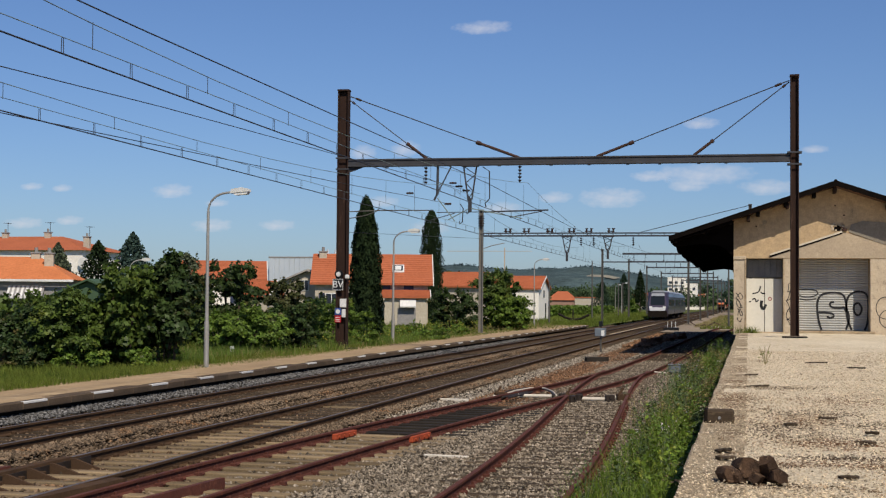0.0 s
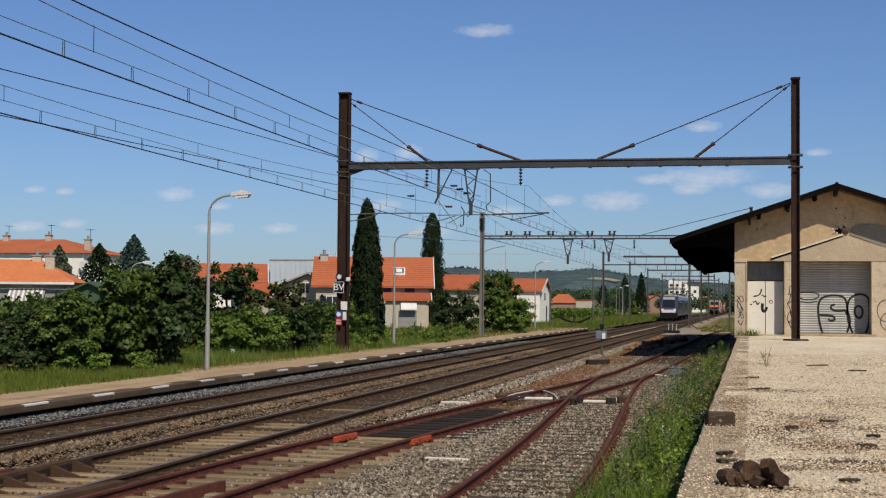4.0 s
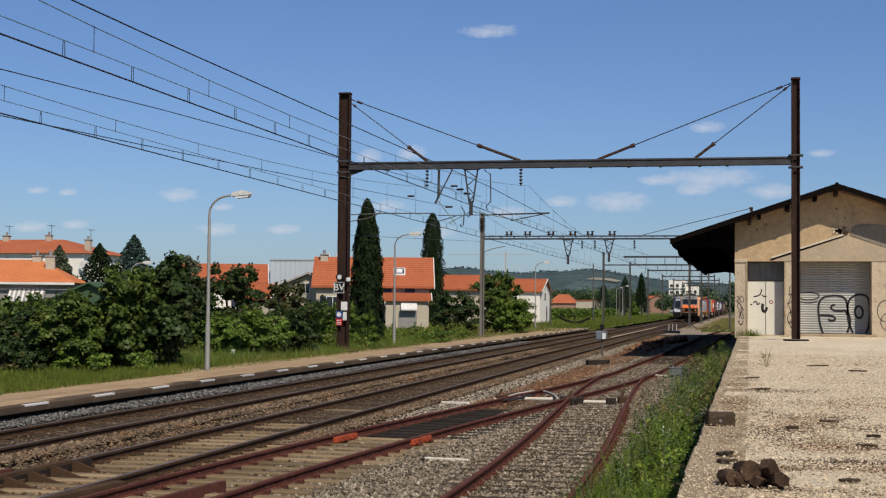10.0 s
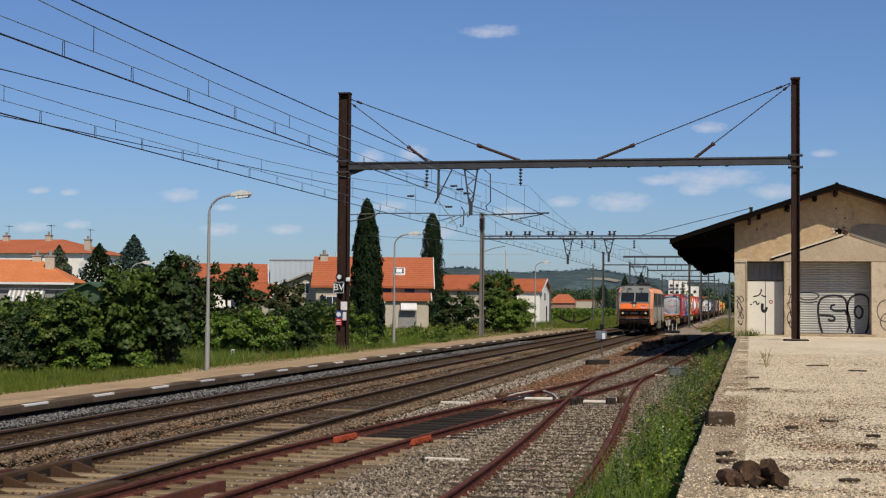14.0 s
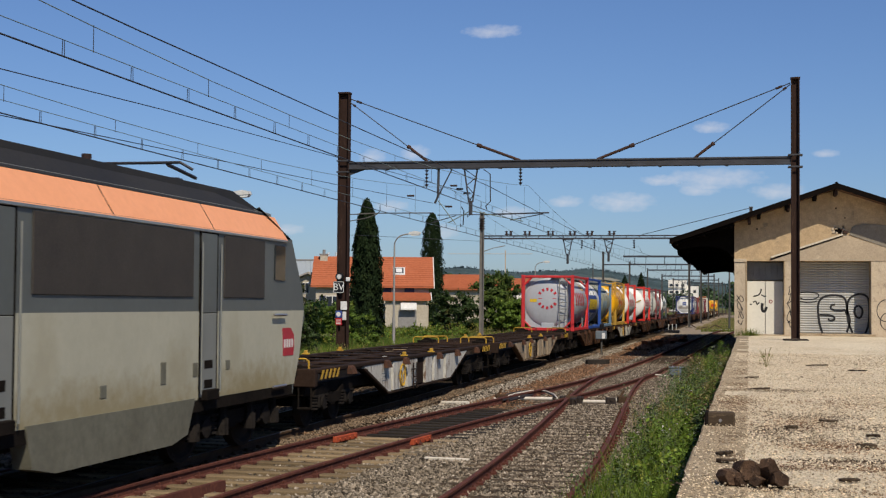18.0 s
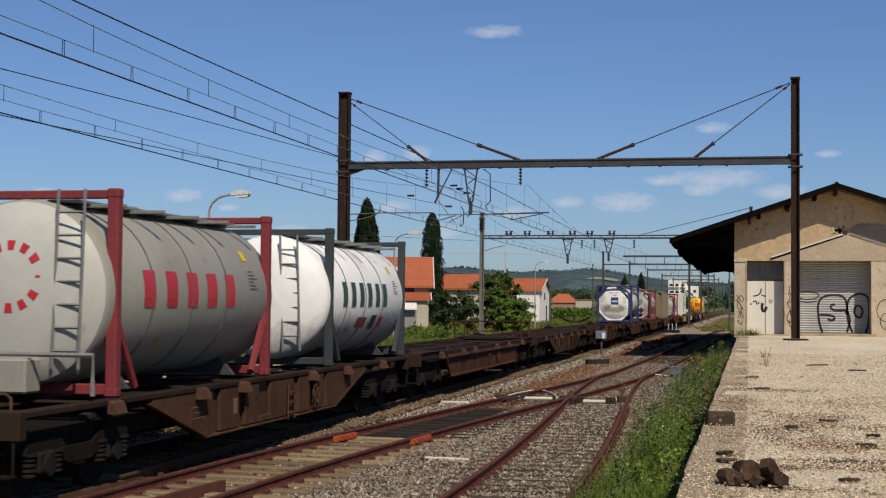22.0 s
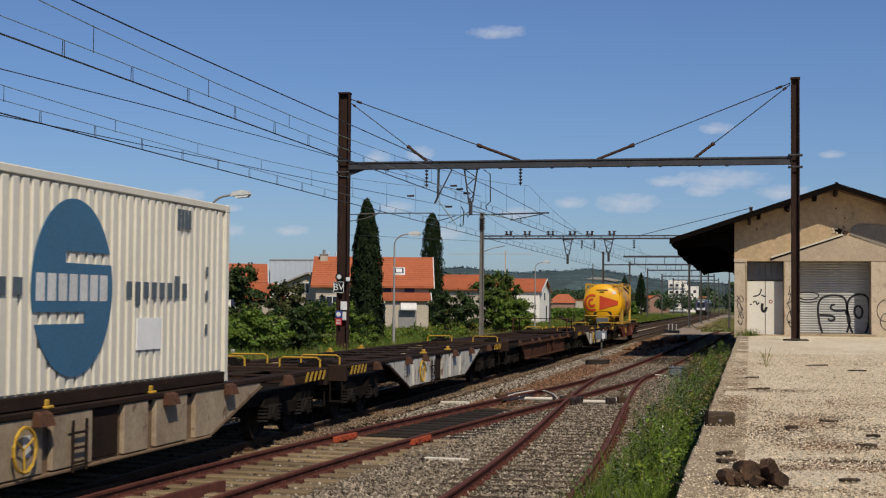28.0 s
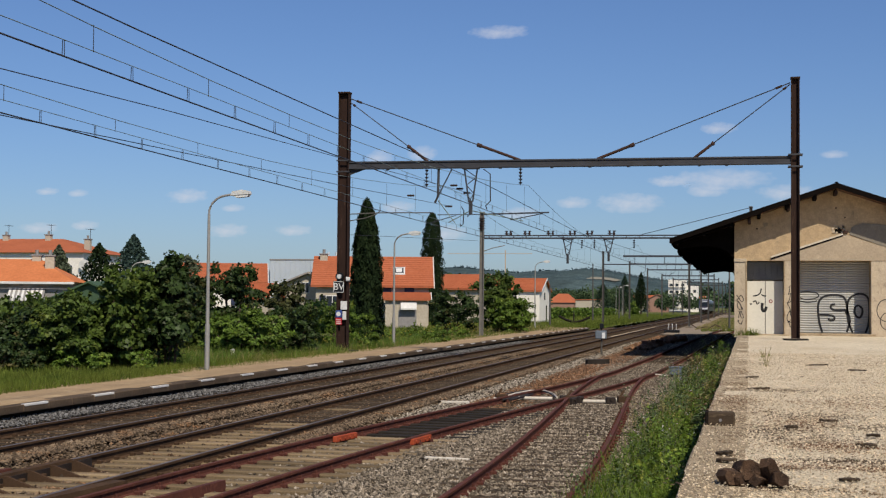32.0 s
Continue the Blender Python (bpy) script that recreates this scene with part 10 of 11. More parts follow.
    front_panel("windscreen_sill", M_LDARK, -1.2, 1.2, 2.54, 2.66, 0.03)
    front_panel("number_panel", M_SIGNBLACK, -0.42, 0.36, 1.57, 1.93, 0.025)
    for i in range(5):
        front_panel("number_bar", M_WALKWAY, -0.32 + 0.125 * i, -0.235 + 0.125 * i, 1.67, 1.82, 0.034)
    front_panel("red_emblem", M_LOGORED, 0.52, 0.90, 2.20, 2.36, 0.045, "magenta red emblem patch")
    for i in range(4):
        front_panel("emblem_bar", M_WHITEMARK, 0.54 + 0.115 * i, 0.62 + 0.115 * i, 2.19, 2.28, 0.052)
    lampb = front_panel("lamp_box", M_LDARK, -0.18, 0.14, 2.22, 2.5, 0.045)
    part("headlamp", Mesh().lathe([(-0.02, 0.085), (0.04, 0.1)], "y", 16, (-0.02, 0.04, 2.34)), M_HEADLAMP, lampb, "lit central headlamp")
    for x, lit in ((-0.95, True), (-0.68, False), (0.62, False), (0.9, True)):
        h = part("headlamp_ring", Mesh().lathe([(-0.03, 0.13), (0.05, 0.15)], "y", 18, (x, 0.20, 1.74)), M_SIGNBLACK, t)
        part("headlamp", Mesh().lathe([(-0.05, 0.075 if lit else 0.1), (0.0, 0.09)], "y", 16, (x, 0.20, 1.74)), M_HEADLAMP if lit else M_WSCREEN, h)
    for x in (-1.19, 1.19):
        part("handrail", Mesh().tube([(x, 0.26, 1.55), (x, 0.0, 2.05), (x, 0.10, 2.5)], 0.02, 5), M_CHROME, t)
    for x in (-0.62, 0.5):
        wp = Mesh().tube([(x, 0.80, 3.47), (x - 0.14, 0.60, 3.30), (x - 0.42, 0.45, 3.08)], 0.018, 5).cyl((x, 0.82, 3.44), (x, 0.74, 3.52), 0.045, 8)
        part("wiper", wp, M_ROOFGEAR, t)
    part("nose_ledge", Mesh().cbox(-0.28, 0.2, 0.03, 0.2, 2.555, 2.64, 0.02), M_ROOFGEAR, t, "black camera ledge under the windscreen")
    for x in (-1.02, -0.3, 0.22, 1.05):
        part("sill_bolt", Mesh().cyl((x, 0.06, 2.6), (x, 0.12, 2.6), 0.03, 8), M_LAMPHEAD, t)
    part("nose_rail", Mesh().tube([(-1.16, 0.42, 1.335), (1.16, 0.42, 1.335)], 0.022, 6), M_CHROME, t)
    for x, d in ((-0.62, 1), (0.45, 1), (0.85, -1)):
        hose = [(x - 0.3 * d, 0.25, 1.12), (x - 0.28 * d, 0.12, 1.26), (x - 0.1 * d, 0.06, 1.3), (x, 0.05, 1.2), (x - 0.04 * d, 0.04, 0.95), (x - 0.12 * d, 0.12, 0.72)]
        part("brake_hose", Mesh().tube(hose, 0.024, 6).cyl((x, 0.05, 1.13), (x, 0.05, 1.22), 0.035, 8), M_DUSTGEAR, t, "grey brake pipe")
    part("coupling_hook", Mesh().cbox(-0.09, 0.09, -0.28, 0.3, 1.0, 1.14, 0.03).tube([(0, -0.2, 1.05), (0.02, -0.3, 0.85), (-0.02, -0.28, 0.62), (0.04, -0.2, 0.42)], 0.035, 6), M_DUSTGEAR, t, "greasy coupling hook")
    part("snow_guard", Mesh().prism([(-0.98, 0.28), (1.0, 0.28), (1.02, 0.33), (-1.0, 0.33)], "y", 0.47, 0.56), M_DUSTGEAR, t, "scuffed edge of the rail guard")
    for x in (-0.5, 0.45):
        v = part("roof_vent", Mesh().add([(x - 0.28, 1.05, 3.575), (x + 0.28, 1.05, 3.575), (x + 0.26, 1.5, 3.805), (x - 0.26, 1.5, 3.805)], [(0, 1, 2, 3)]), M_LGREY, t)
        part("vent_grille", Mesh().add([(x - 0.18, 1.12, 3.625), (x + 0.18, 1.12, 3.625), (x + 0.17, 1.42, 3.78), (x - 0.17, 1.42, 3.78)], [(0, 1, 2, 3)]), M_GRILLE, v)
    under = Mesh().cbox(-1.22, 1.22, 0.62, L - 0.62, 0.7, 1.34, 0.04).cbox(-1.18, 1.18, 0.12, 0.7, 0.95, 1.28, 0.03)
    part("underframe", under, M_BLACKGEAR, t)
    for x in (-0.87, 0.87):
        bf = Mesh().lathe([(-0.55, 0.02), (-0.55, 0.23), (-0.50, 0.25), (-0.47, 0.23), (-0.45, 0.12), (0.0, 0.12), (0.02, 0.2), (0.2, 0.2)], "y", 18, (x, 0, 1.06))
        bf.cbox(x - 0.33, x + 0.33, -0.58, -0.48, 0.88, 1.24, 0.09)
        part("buffer", bf, M_BLACKGEAR, t, "black rounded buffer")
        part("buffer", Mesh().lathe([(L - 0.5, 0.2), (L - 0.12, 0.12), (L - 0.08, 0.24), (L - 0.05, 0.22)], "y", 16, (x, 0, 1.06)), M_BLACKGEAR, t)
    pl = Mesh().prism([(-1.1, 0.82), (1.1, 0.82), (0.95, 0.30), (-0.95, 0.30)], "y", 0.55, 0.61)
    part("pilot", pl, M_BLACKGEAR, t, "black rail guard plate")
    cp = Mesh().tube([(0, 0.2, 1.1), (0, -0.25, 1.05), (0.0, -0.35, 0.75), (0, -0.2, 0.55)], 0.05, 6)
    for x in (-0.55, -0.3, 0.3, 0.5):
        cp.tube([(x, 0.2, 1.2), (x, -0.08, 1.15), (x * 0.95, -0.12, 0.75), (x * 0.8, 0.1, 0.6)], 0.03, 6)
    part("coupling", cp, M_BLACKGEAR, t, "screw coupling and brake hoses")
    for x, d in ((-0.42, 1), (-0.05, -1), (0.32, 1)):
        part("brake_hose", Mesh().tube([(x, 0.3, 1.22), (x + 0.02 * d, 0.02, 1.2), (x + 0.10 * d, -0.06, 1.0), (x + 0.06 * d, -0.04, 0.72), (x - 0.03 * d, 0.0, 0.5)], 0.022, 6), M_DUSTGEAR, t, "grey brake hose")
    for s in (-1, 1):
        st = Mesh().tube([(s * 1.28, 0.55, 1.0), (s * 1.28, 0.55, 0.45), (s * 0.98, 0.55, 0.45), (s * 0.98, 0.55, 1.0)], 0.025, 6)
        part("shunter_step", st, M_BLACKGEAR, t)
    for y in (3.6, L - 3.6):
        b = bogie(y, t)
        b.scale = (1.12, 1.45, 1.12)
        for s in (-1, 1):
            for o in (-1.75, -0.6, 0.6, 1.75):
                part("damper", Mesh().cyl((s * 1.3, y + o, 0.42), (s * 1.3, y + o * 0.95, 1.0), 0.075, 8).cyl((s * 1.3, y + o, 0.36), (s * 1.3, y + o, 0.6), 0.11, 8), M_DUSTGEAR, t, "dusty grey damper")
    # pantograph
    p = part("pantograph", Mesh().cbox(-0.6, 0.6, 4.1, 4.3, 4.12, 4.2, 0.02).cyl((-0.5, 4.2, 3.95), (-0.5, 4.2, 4.2), 0.06, 8).cyl((0.5, 4.2, 3.95), (0.5, 4.2, 4.2), 0.06, 8), M_PANTO, t, "raised half-pantograph")
    part("lower_arm", Mesh().tube([(-0.12, 4.2, 4.18), (0.0, 5.25, 4.68)], 0.05, 6).tube([(0.3, 4.2, 4.18), (0.12, 5.25, 4.66)], 0.028, 6), M_PANTO, p)
    part("knee", Mesh().cbox(-0.2, 0.25, 5.12, 5.36, 4.58, 4.78, 0.03), M_PANTO, p)
    part("upper_arm", Mesh().tube([(-0.12, 5.25, 4.7), (-0.38, 3.4, 5.56)], 0.03, 6).tube([(0.12, 5.25, 4.7), (0.5, 3.4, 5.56)], 0.03, 6).tube([(-0.3, 4.4, 5.1), (0.3, 4.4, 5.1)], 0.018, 5), M_PANTO, p)
    head = Mesh()
    for o in (-0.17, 0.17):
        head.tube([(-0.70, 3.3 + o, 5.40), (-0.64, 3.3 + o, 5.54), (-0.46, 3.3 + o, 5.61), (0.62, 3.3 + o, 5.61), (0.80, 3.3 + o, 5.54), (0.86, 3.3 + o, 5.40)], 0.03, 6)
    head.cbox(-0.45, -0.35, 3.11, 3.49, 5.5, 5.6, 0.01).cbox(0.5, 0.6, 3.11, 3.49, 5.5, 5.6, 0.01).tube([(-0.4, 3.3, 5.52), (0.55, 3.3, 5.52)], 0.02, 5)
    part("collector_head", head, M_PANTO, p)
    p2 = part("pantograph", Mesh().cbox(-0.6, 0.6, 12.4, 12.6, 4.16, 4.24, 0.02).tube([(-0.15, 12.5, 4.24), (0, 13.8, 4.34)], 0.04, 6).tube([(-0.3, 13.8, 4.36), (-0.5, 12.2, 4.42)], 0.03, 6).tube([(0.3, 13.8, 4.36), (0.5, 12.2, 4.42)], 0.03, 6), M_PANTO, t, "folded pantograph")
    part("collector_head", Mesh().tube([(-0.9, 12.2, 4.34), (-0.7, 12.2, 4.45), (0.7, 12.2, 4.45), (0.9, 12.2, 4.34)], 0.025, 6), M_PANTO, p2)


locomotive()

# ---- regional train ----
M_RWHITE = mat("white_train_nose", (0.70, 0.70, 0.72), (0.62, 0.62, 0.65), rough=0.35, bump=0, coat=0.3)
M_RBLUE = mat("slate_blue_train_side", (0.055, 0.06, 0.085), (0.045, 0.05, 0.07), rough=0.4, bump=0, coat=0.2)
M_RPURPLE = mat("dark_violet_train_corner", (0.045, 0.034, 0.065), rough=0.4, bump=0)
M_RGREY = mat("silver_train_roof", (0.35, 0.36, 0.38), rough=0.4, metal=0.2, bump=0)
regional = thing("regional_train", "white and slate blue regional train set with a large dark windscreen", "train")
for c in range(3):
    y0 = 18.8 * c
    sec = [(-1.42, 0.75), (1.42, 0.75), (1.46, 1.8), (1.40, 3.2), (1.05, 3.85), (-1.05, 3.85), (-1.40, 3.2), (-1.46, 1.8)]
    body = part("car_body", Mesh().prism(sec, "y", y0 + (1.4 if c == 0 else 0.25), y0 + 18.5), M_RBLUE, regional, "slate blue car body")
    part("car_roof", Mesh().prism([(-1.1, 3.8), (1.1, 3.8), (0.7, 4.1), (-0.7, 4.1)], "y", y0 + 2, y0 + 18), M_RGREY, body)
    for k in range(7):
        y = y0 + 2.6 + 2.2 * k
        for s in (-1, 1):
            part("window", Mesh().cbox(min(s * 1.40, s * 1.475), max(s * 1.40, s * 1.475), y, y + 1.6, 1.9, 2.9, 0.02), M_WINDOW, body)
    for y in (y0 + 2.6, y0 + 16.2):
        bogie(y, regional)
nose = Mesh()
NP = [(0.55, 0.45, 1.05), (0.05, 1.0, 1.2), (0.0, 1.7, 1.25), (0.35, 2.3, 1.22), (1.0, 3.3, 1.12), (1.6, 3.85, 0.95)]
v, f = [], []
for y, z, w in NP:
    v += [(-1.44, y + 0.85, z), (-w, y, z), (w, y, z), (1.44, y + 0.85, z)]
for i in range(len(NP) - 1):
    f += [(i * 4 + j, i * 4 + j + 1, i * 4 + j + 5, i * 4 + j + 4) for j in range(3)]
nose.add(v, f)
nb = part("nose", nose, M_RPURPLE, regional, "dark violet rounded nose", smooth=True)
part("bonnet", Mesh().add([(-1.0, 0.06, 0.95), (1.0, 0.06, 0.95), (1.15, -0.03, 1.65), (-1.15, -0.03, 1.65), (-1.0, 0.19, 2.0), (1.0, 0.19, 2.0)], [(0, 1, 2, 3), (3, 2, 5, 4)]), M_RWHITE, nb, "white bonnet")
part("roof_visor", Mesh().add([(-0.95, 0.98, 3.32), (0.95, 0.98, 3.32), (0.85, 1.5, 3.8), (-0.85, 1.5, 3.8)], [(0, 1, 2, 3)]), M_RGREY, nb)
ws = Mesh()
for (ya, za, wa), (yb, zb, wb) in (((0.21, 2.02, 0.95), (0.35, 2.3, 1.0)), ((0.35, 2.3, 1.0), (1.0, 3.3, 0.92))):
    ws.add([(-wa, ya - 0.03, za), (wa, ya - 0.03, za), (wb, yb - 0.03, zb), (-wb, yb - 0.03, zb)], [(0, 1, 2, 3)])
part("windscreen", ws, M_WSCREEN, nb, "large dark windscreen")
for s in (-1, 1):
    part("tail_lamp", Mesh().cbox(s * 0.95 - 0.2, s * 0.95 + 0.2, -0.03, 0.1, 1.55, 1.85, 0.03), M_LAMPGLASS, nb)
    part("corner_stripe", Mesh().add([(s * 1.30, 0.30, 0.9), (s * 1.45, 0.88, 0.9), (s * 1.45, 1.85, 3.3), (s * 1.2, 1.1, 3.3)], [(0, 1, 2, 3)]), M_RPURPLE, nb)
part("bumper", Mesh().prism([(-1.25, 0.35), (1.25, 0.35), (1.3, 1.25), (-1.3, 1.25)], "y", -0.05, 0.6), M_BLACKGEAR, nb, "dark lower front with coupler cover")

# ---- things on and beside the dock ----
blk = thing("bollard_block", "dark weathered timber block on the dock edge", "timber block", pose(-0.32, 16.55, DOCK))
part("block", Mesh().cbox(-0.15, 0.16, -0.14, 0.14, 0.0, 0.155, 0.02), M_SLEEPER, blk)
part("iron_strap", Mesh().cbox(-0.17, -0.13, -0.145, 0.145, 0.01, 0.162, 0.006), M_BLACKGEAR, blk)
part("bolt", Mesh().cyl((0.0, -0.15, 0.07), (0.0, -0.135, 0.07), 0.018, 8), M_CHROME, blk)
pile = [(-0.15, 11.0, 0.066, 0.095, 0.068, 24, 5, 7), (-0.03, 11.07, 0.092, 0.13, 0.08, 10, 14, 7), (0.055, 10.96, 0.05, 0.06, 0.052, -15, 8, 4), (0.165, 11.03, 0.092, 0.105, 0.062, -14, 52, 5),
        (0.21, 10.97, 0.056, 0.085, 0.056, 18, 10, 6), (-0.085, 10.95, 0.046, 0.06, 0.047, 48, 0, 6), (0.09, 11.13, 0.05, 0.13, 0.05, 72, 0, 6)]
for x, y, z, ln, r, a, tilt, sides in pile:
    z, ln, r = z * 1.15, ln * 1.1, r * 1.2
    q = random.Random(int((x + 3) * 1000))
    ring = [(r * q.uniform(0.8, 1.15) * math.cos(6.283 * i / sides + q.uniform(-0.2, 0.2)), r * q.uniform(0.8, 1.15) * math.sin(6.283 * i / sides)) for i in range(sides)]
    lg = Mesh()
    for i in range(4):
        s = (0.88, 1.02, 0.98, 0.9)[i]
        lg.v += [(u * s + q.uniform(-0.006, 0.006), (-ln, -ln * 0.5, ln * 0.45, ln)[i] + q.uniform(-0.012, 0.012), w * s + q.uniform(-0.006, 0.006)) for u, w in ring]
    for i in range(3):
        for j in range(sides):
            lg.f.append((i * sides + j, i * sides + (j + 1) % sides, (i + 1) * sides + (j + 1) % sides, (i + 1) * sides + j))
    lg.f += [tuple(range(sides))[::-1], tuple(range(3 * sides, 4 * sides))]
    lg.m += [0] * (3 * sides + 2)
    solid("charred_log", lg, M_LOG, "half-burnt brown and black log piece in a heap on the dock", "log", at=pose(x, y, DOCK + z, -tilt, q.uniform(-30, 30), a), group="charred logs")
for k, (x, y, ln, a) in enumerate(((0.15, 23.6, 0.34, 82), (1.1, 14.3, 0.2, 70), (0.75, 11.4, 0.16, 95), (-0.22, 13.15, 0.16, 86), (-0.19, 12.55, 0.18, 94), (0.9, 17.2, 0.22, 80), (1.5, 33.5, 0.5, 88), (0.45, 16.2, 0.16, 60), (1.25, 15.4, 0.15, 110), (0.05, 27.3, 0.25, 95), (2.2, 31.0, 0.4, 70))):
    q = random.Random(k + 40)
    edge = [(-ln / 2 + ln * i / 9, (0.015 + 0.09 * math.sin(math.pi * i / 9) ** 0.6 * q.uniform(0.5, 1.1))) for i in range(10)]
    low = [(ln / 2 - ln * i / 9, -(0.01 + 0.07 * math.sin(math.pi * i / 9) ** 0.6 * q.uniform(0.4, 1.2))) for i in range(10)]
    sp = Mesh().prism(edge + low, "z", 0.0, 0.022)
    sp.v = [(a2, b2, c2 + q.uniform(0, 0.014) + (0.02 * a2 / ln if k % 3 == 0 else 0)) for a2, b2, c2 in sp.v]
    solid("wood_splinter", sp, M_SLEEPER, "dark splinter of wood lying on the dock", "wood", at=pose(x, y, DOCK + 0.016, 0, 0, a - 90), group="wood splinters")
sp = thing("dry_weed", "thin dry weed growing out of the dock", "weed", pose(0.36, 32.6, DOCK))
for k in range(7):
    a = k * 0.9
    part("stem", Mesh().tube([(0, 0, -0.02), (0.07 * math.cos(a), 0.07 * math.sin(a), 0.15 + 0.02 * k), (0.15 * math.cos(a + 0.2), 0.13 * math.sin(a), 0.28 + 0.03 * k)], 0.005, 4), M_DRYGRASS, sp)
part("leaves", soup("leaves", leaf_quads(np.stack([rng.normal(0, 0.07, 30), rng.normal(0, 0.07, 30), rng.uniform(0.03, 0.3, 30)], 1), 0.04, rng), 4, M_GRASS), None, sp)
tuft = thing("weed_tuft", "small green tuft by the shed door", "weed", pose(0.0, 66.6, DOCK))
part("leaves", soup("leaves", blades(np.stack([rng.normal(0, 0.25, 200), rng.normal(0, 0.2, 200), np.full(200, -0.02)], 1), 0.35, 0.03, rng), 3, M_GRASS), None, tuft)

# ---- lineside equipment ----
sig = thing("dwarf_signal", "small grey signal box on a post beside the near track", "signal", pose(-7.35, 72.8, -0.2))
part("post", Mesh().cyl((0, 0, 0), (0, 0, 0.85), 0.05, 8), M_MASTGREY, sig)
part("cabinet", Mesh().cbox(-0.30, 0.26, -0.15, 0.15, 0.82, 1.24, 0.025), M_BOXBLUE, sig)
part("plate", Mesh().cbox(0.03, 0.20, -0.18, -0.15, 0.84, 1.14, 0.01), M_SIGNWHITE, sig)
part("signal_head", Mesh().cbox(-0.09, 0.11, -0.08, 0.08, 1.34, 1.6, 0.03).cyl((0, 0, 1.22), (0, 0, 1.36), 0.035, 6), M_SIGNBLACK, sig)
cab = thing("relay_cabinet", "pale blue trackside relay cabinet among the weeds", "cabinet", pose(-2.5, 50.6, -0.2))
part("post", Mesh().cyl((-0.15, 0, 0), (-0.15, 0, 0.3), 0.04, 8).cyl((0.15, 0, 0), (0.15, 0, 0.3), 0.04, 8), M_MASTGREY, cab)
part("cabinet", Mesh().cbox(-0.22, 0.22, -0.18, 0.18, 0.12, 0.38, 0.02), M_BOXBLUE, cab)
part("lid", Mesh().cbox(-0.25, 0.25, -0.21, 0.21, 0.38, 0.42, 0.015), M_BOXBLUE, cab)
part("lever", Mesh().tube([(-0.3, -0.05, 0.1), (-0.75, -0.05, 0.14)], 0.025, 6), M_CHALK, cab)
for k, (x, y, ln, w, a) in enumerate(((-6.35, 60.5, 0.85, 0.26, 30), (-5.3, 96.0, 3.2, 0.3, 80), (-4.8, 101.0, 2.6, 0.3, 70), (-6.2, 84.5, 2.2, 0.28, 85), (-5.8, 88, 1.8, 0.3, 60))):
    for j in range(2 + (k > 0)):
        solid("old_sleeper", Mesh().cbox(-ln / 2, ln / 2, -w / 2, w / 2, 0, 0.2, 0.02), M_SLEEPER_DARK if k == 0 else M_RUSTWOOD, "discarded dark wooden sleeper beside the siding", "sleeper", at=pose(x + 0.12 * j, y + 0.5 * j, -0.16 + 0.19 * (j == 2), 0, 0, a + 9 * j), group="discarded sleepers")
bs = thing("point_lever", "white point lever frame beside the siding", "lever", pose(-6.95, 133, -0.2))
for x in (-0.35, 0.0, 0.35):
    part("lever", Mesh().cyl((x, 0, 0), (x + 0.04, 0, 0.8), 0.03, 6).cbox(x - 0.02, x + 0.08, -0.04, 0.04, 0.74, 0.84, 0.02), M_LAMPHEAD, bs)
part("plinth", Mesh().cbox(-0.7, 0.7, -0.3, 0.3, 0, 0.3, 0.03), M_SIGNBLACK, bs)
stop = thing("rail_stack", "dark bent rails lying at the end of the platform", "rails", pose(-19.2, 160, 0.2))
part("rail", Mesh().tube([(-1.75, 0, 0.85), (-0.9, 0, 0.4), (-0.2, 0, 0.22)], 0.15, 6), M_SLEEPER_DARK, stop)
part("rail", Mesh().tube([(-0.3, -0.5, 0.1), (0.8, -0.5, 0.3), (1.8, -0.5, 0.75)], 0.15, 6), M_SLEEPER_DARK, stop)
part("post", Mesh().cyl((-0.05, -0.2, -0.4), (-0.05, -0.2, 1.3), 0.08, 6), M_SLEEPER_DARK, stop)
scrap = thing("scrap_rails", "rusty bent rods and a pale plank dumped by the far siding", "scrap", pose(-4.7, 152, -0.15))
part("rod", Mesh().tube([(-1.3, 1.0, 0.5), (-0.6, 0.2, 0.1), (0.4, 0, 0.3)], 0.06, 6), M_TIMBER, scrap)
part("rod", Mesh().tube([(0.5, 0, 0.1), (1.2, 0.4, 0.5), (1.9, 0.6, 0.2)], 0.06, 6), M_TIMBER, scrap)
part("plank", Mesh().cbox(0.9, 3.3, -4.0, -3.6, 0.02, 0.12, 0.01), M_CHALK, scrap, "pale weathered plank")
kb = thing("short_post", "short white marker post in the verge", "post", pose(-19.2, 51.5, 0.12))
part("post", Mesh().cbox(-0.07, 0.07, -0.07, 0.07, -0.1, 0.45, 0.02), M_SIGNWHITE, kb)

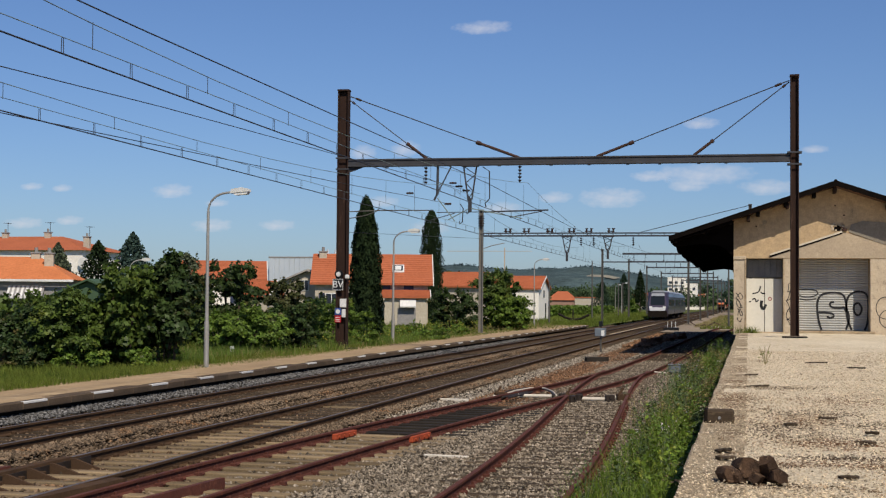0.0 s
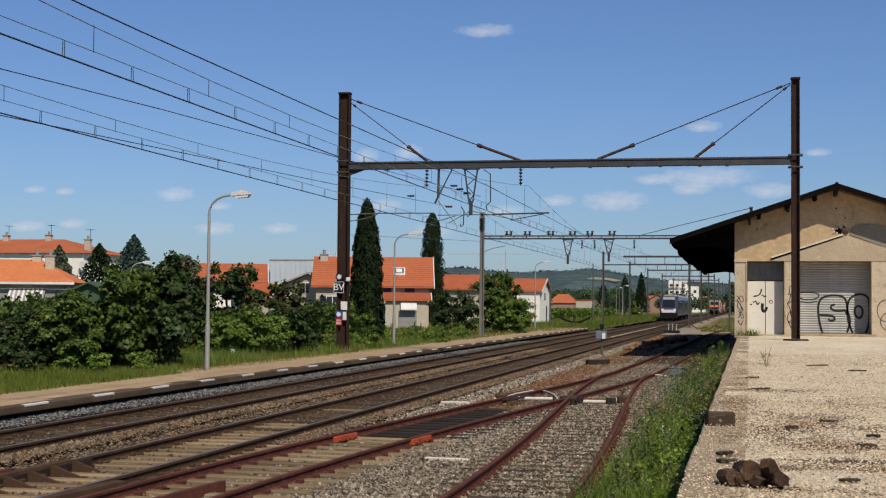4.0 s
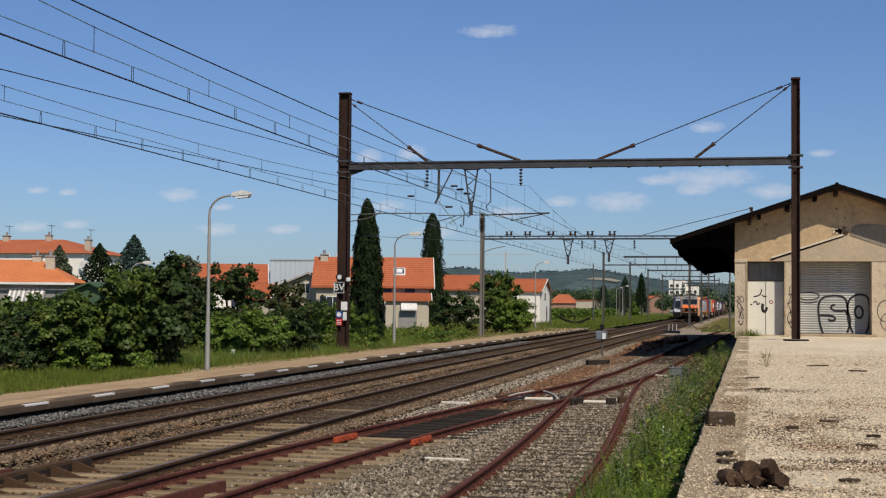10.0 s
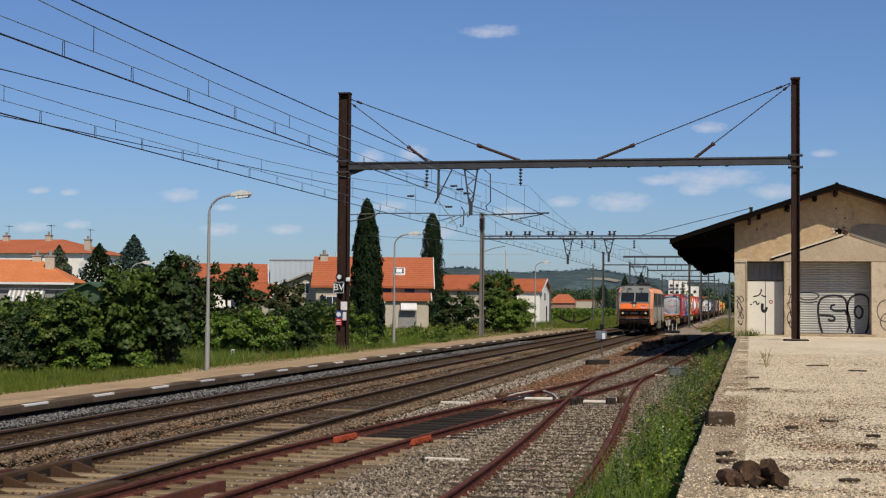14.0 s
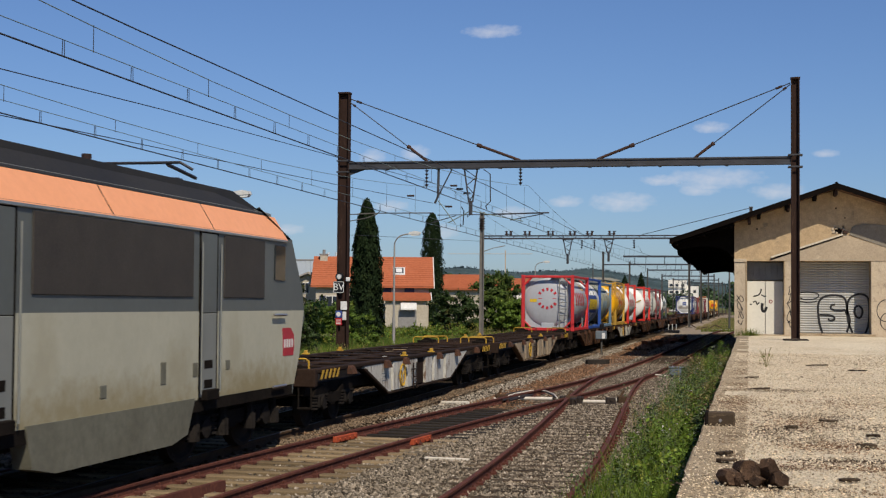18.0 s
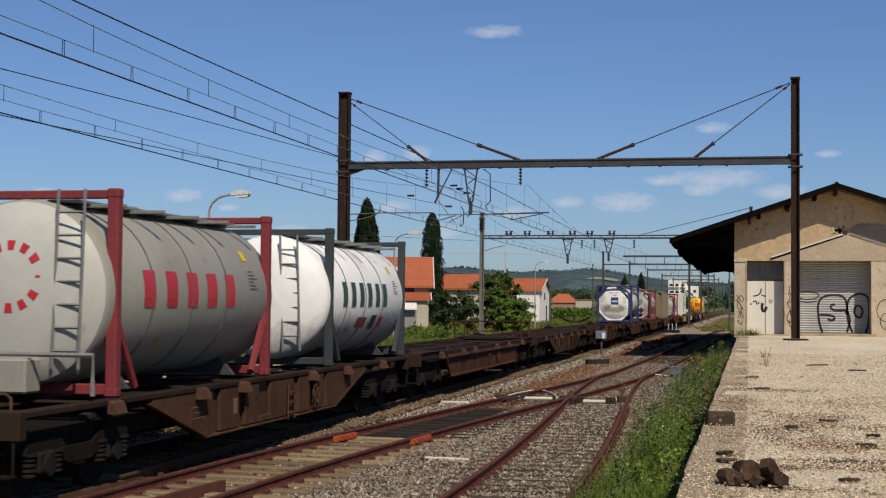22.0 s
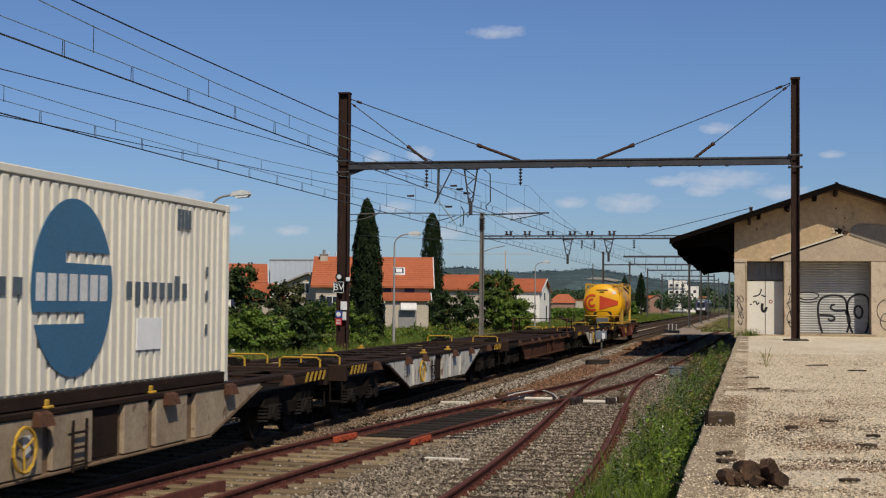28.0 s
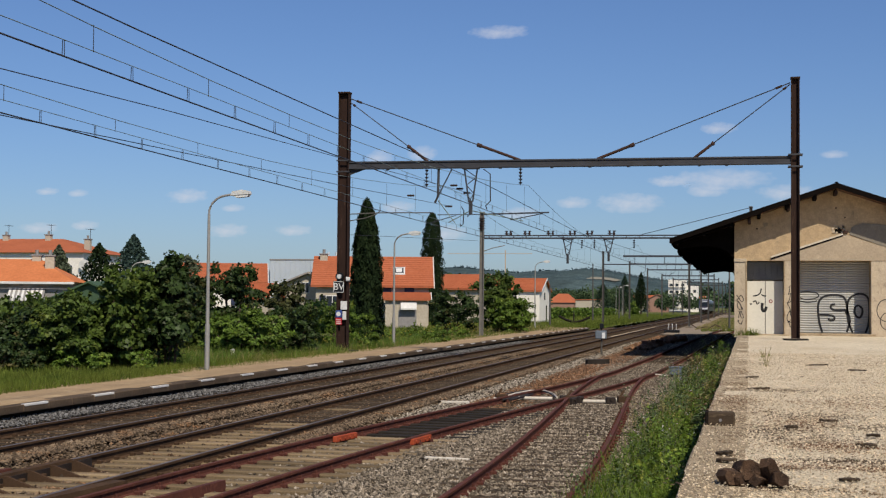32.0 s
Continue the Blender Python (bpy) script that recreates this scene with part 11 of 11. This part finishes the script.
# ---- clouds ----
def cloud_material(seed):
    m = bpy.data.materials.new("cloud_puff")
    m.use_nodes = True
    nt = m.node_tree
    nt.nodes.clear()
    out = nt.nodes.new("ShaderNodeOutputMaterial")
    tc = nt.nodes.new("ShaderNodeTexCoord")
    n = noise_node(nt, tc.outputs["Object"], 0.026 + 0.004 * seed, 7.0, 0.62, (1, 1, 1.9))
    gen = nt.nodes.new("ShaderNodeSeparateXYZ")
    nt.links.new(tc.outputs["Generated"], gen.inputs[0])

    def bell(sock, c, w):
        a = nt.nodes.new("ShaderNodeMath")
        a.operation = "SUBTRACT"
        nt.links.new(sock, a.inputs[0])
        a.inputs[1].default_value = c
        d = nt.nodes.new("ShaderNodeMath")
        d.operation = "DIVIDE"
        nt.links.new(a.outputs[0], d.inputs[0])
        d.inputs[1].default_value = w
        p = nt.nodes.new("ShaderNodeMath")
        p.operation = "POWER"
        nt.links.new(d.outputs[0], p.inputs[0])
        p.inputs[1].default_value = 2.0
        return p.outputs[0]
    s = nt.nodes.new("ShaderNodeMath")
    s.operation = "ADD"
    nt.links.new(bell(gen.outputs[0], 0.5, 0.5), s.inputs[0])
    nt.links.new(bell(gen.outputs[2], 0.42, 0.5), s.inputs[1])
    q = nt.nodes.new("ShaderNodeMath")
    q.operation = "SUBTRACT"
    k = ramp_node(nt, n, 0.2, 0.8)
    nt.links.new(k, q.inputs[0])
    nt.links.new(s.outputs[0], q.inputs[1])
    a = ramp_node(nt, q.outputs[0], -0.4, 0.85)
    mul = nt.nodes.new("ShaderNodeMath")
    mul.operation = "MULTIPLY"
    nt.links.new(a, mul.inputs[0])
    mul.inputs[1].default_value = 0.6
    em = nt.nodes.new("ShaderNodeEmission")
    em.inputs[0].default_value = (0.78, 0.80, 0.88, 1)
    em.inputs[1].default_value = 0.85
    tr = nt.nodes.new("ShaderNodeBsdfTransparent")
    mx = nt.nodes.new("ShaderNodeMixShader")
    nt.links.new(mul.outputs[0], mx.inputs[0])
    nt.links.new(tr.outputs[0], mx.inputs[1])
    nt.links.new(em.outputs[0], mx.inputs[2])
    nt.links.new(mx.outputs[0], out.inputs[0])
    return m


CLOUDS = []
CLOUD_MATS = [cloud_material(i) for i in range(4)]
CY = 4000.0
for k, (x, z, w, h) in enumerate(((-721, 787, 207, 67), (-105, 498, 122, 56), (-1653, 323, 152, 72), (-1521, 219, 152, 67), (-1060, 428, 98, 72), (-931, 435, 104, 77), (-1000, 282, 130, 56), (-239, 346, 130, 51), (-93, 351, 327, 93), (73, 312, 174, 72), (-2082, 223, 152, 56), (-1930, 229, 109, 46), (-1465, 276, 87, 36), (-636, 257, 130, 56), (-333, 284, 218, 93), (-1272, 210, 130, 51), (193, 402, 87, 36), (-131, 309, 130, 51), (-824, 201, 130, 77), (-2000, 322, 87, 36), (-1898, 315, 78, 36), (-476, 278, 109, 51))):
    w, h = w * 0.92, h * 0.72
    m = Mesh()
    m.add([(-w / 2, 0, -h / 2), (w / 2, 0, -h / 2), (w / 2, 6, h / 2), (-w / 2, 6, h / 2)], [(0, 1, 2, 3)])
    c = solid("cloud", m, CLOUD_MATS[k % 4], "small soft white fair-weather cloud", "cloud", at=pose(x, CY - 12 * k, z), group="clouds", kind="structure")
    CLOUDS.append((c, x, CY - 12 * k, z))


# ---- motion of the trains and clouds ----
def behind(t):
    """Where the front of the first container is at t seconds."""
    return 11.28 + 27.0 * (20 - t)


def motions():
    for ob, rel in TRAIN:
        walk(ob, [(t, pose(T2, rel + behind(t), 0)) for t in (0, 8, 16, 24, 32)])
    walk(regional, [(t, pose(T1, 215 + 6.45 * (t - 2), 0)) for t in (0, 8, 16, 24, 32)])
    for ob, x, y, z in CLOUDS:
        walk(ob, [(t, pose(x + 1.45 * (t - 17), y, z + 0.25 * (17 - t))) for t in (0, 16, 32)])


motions()
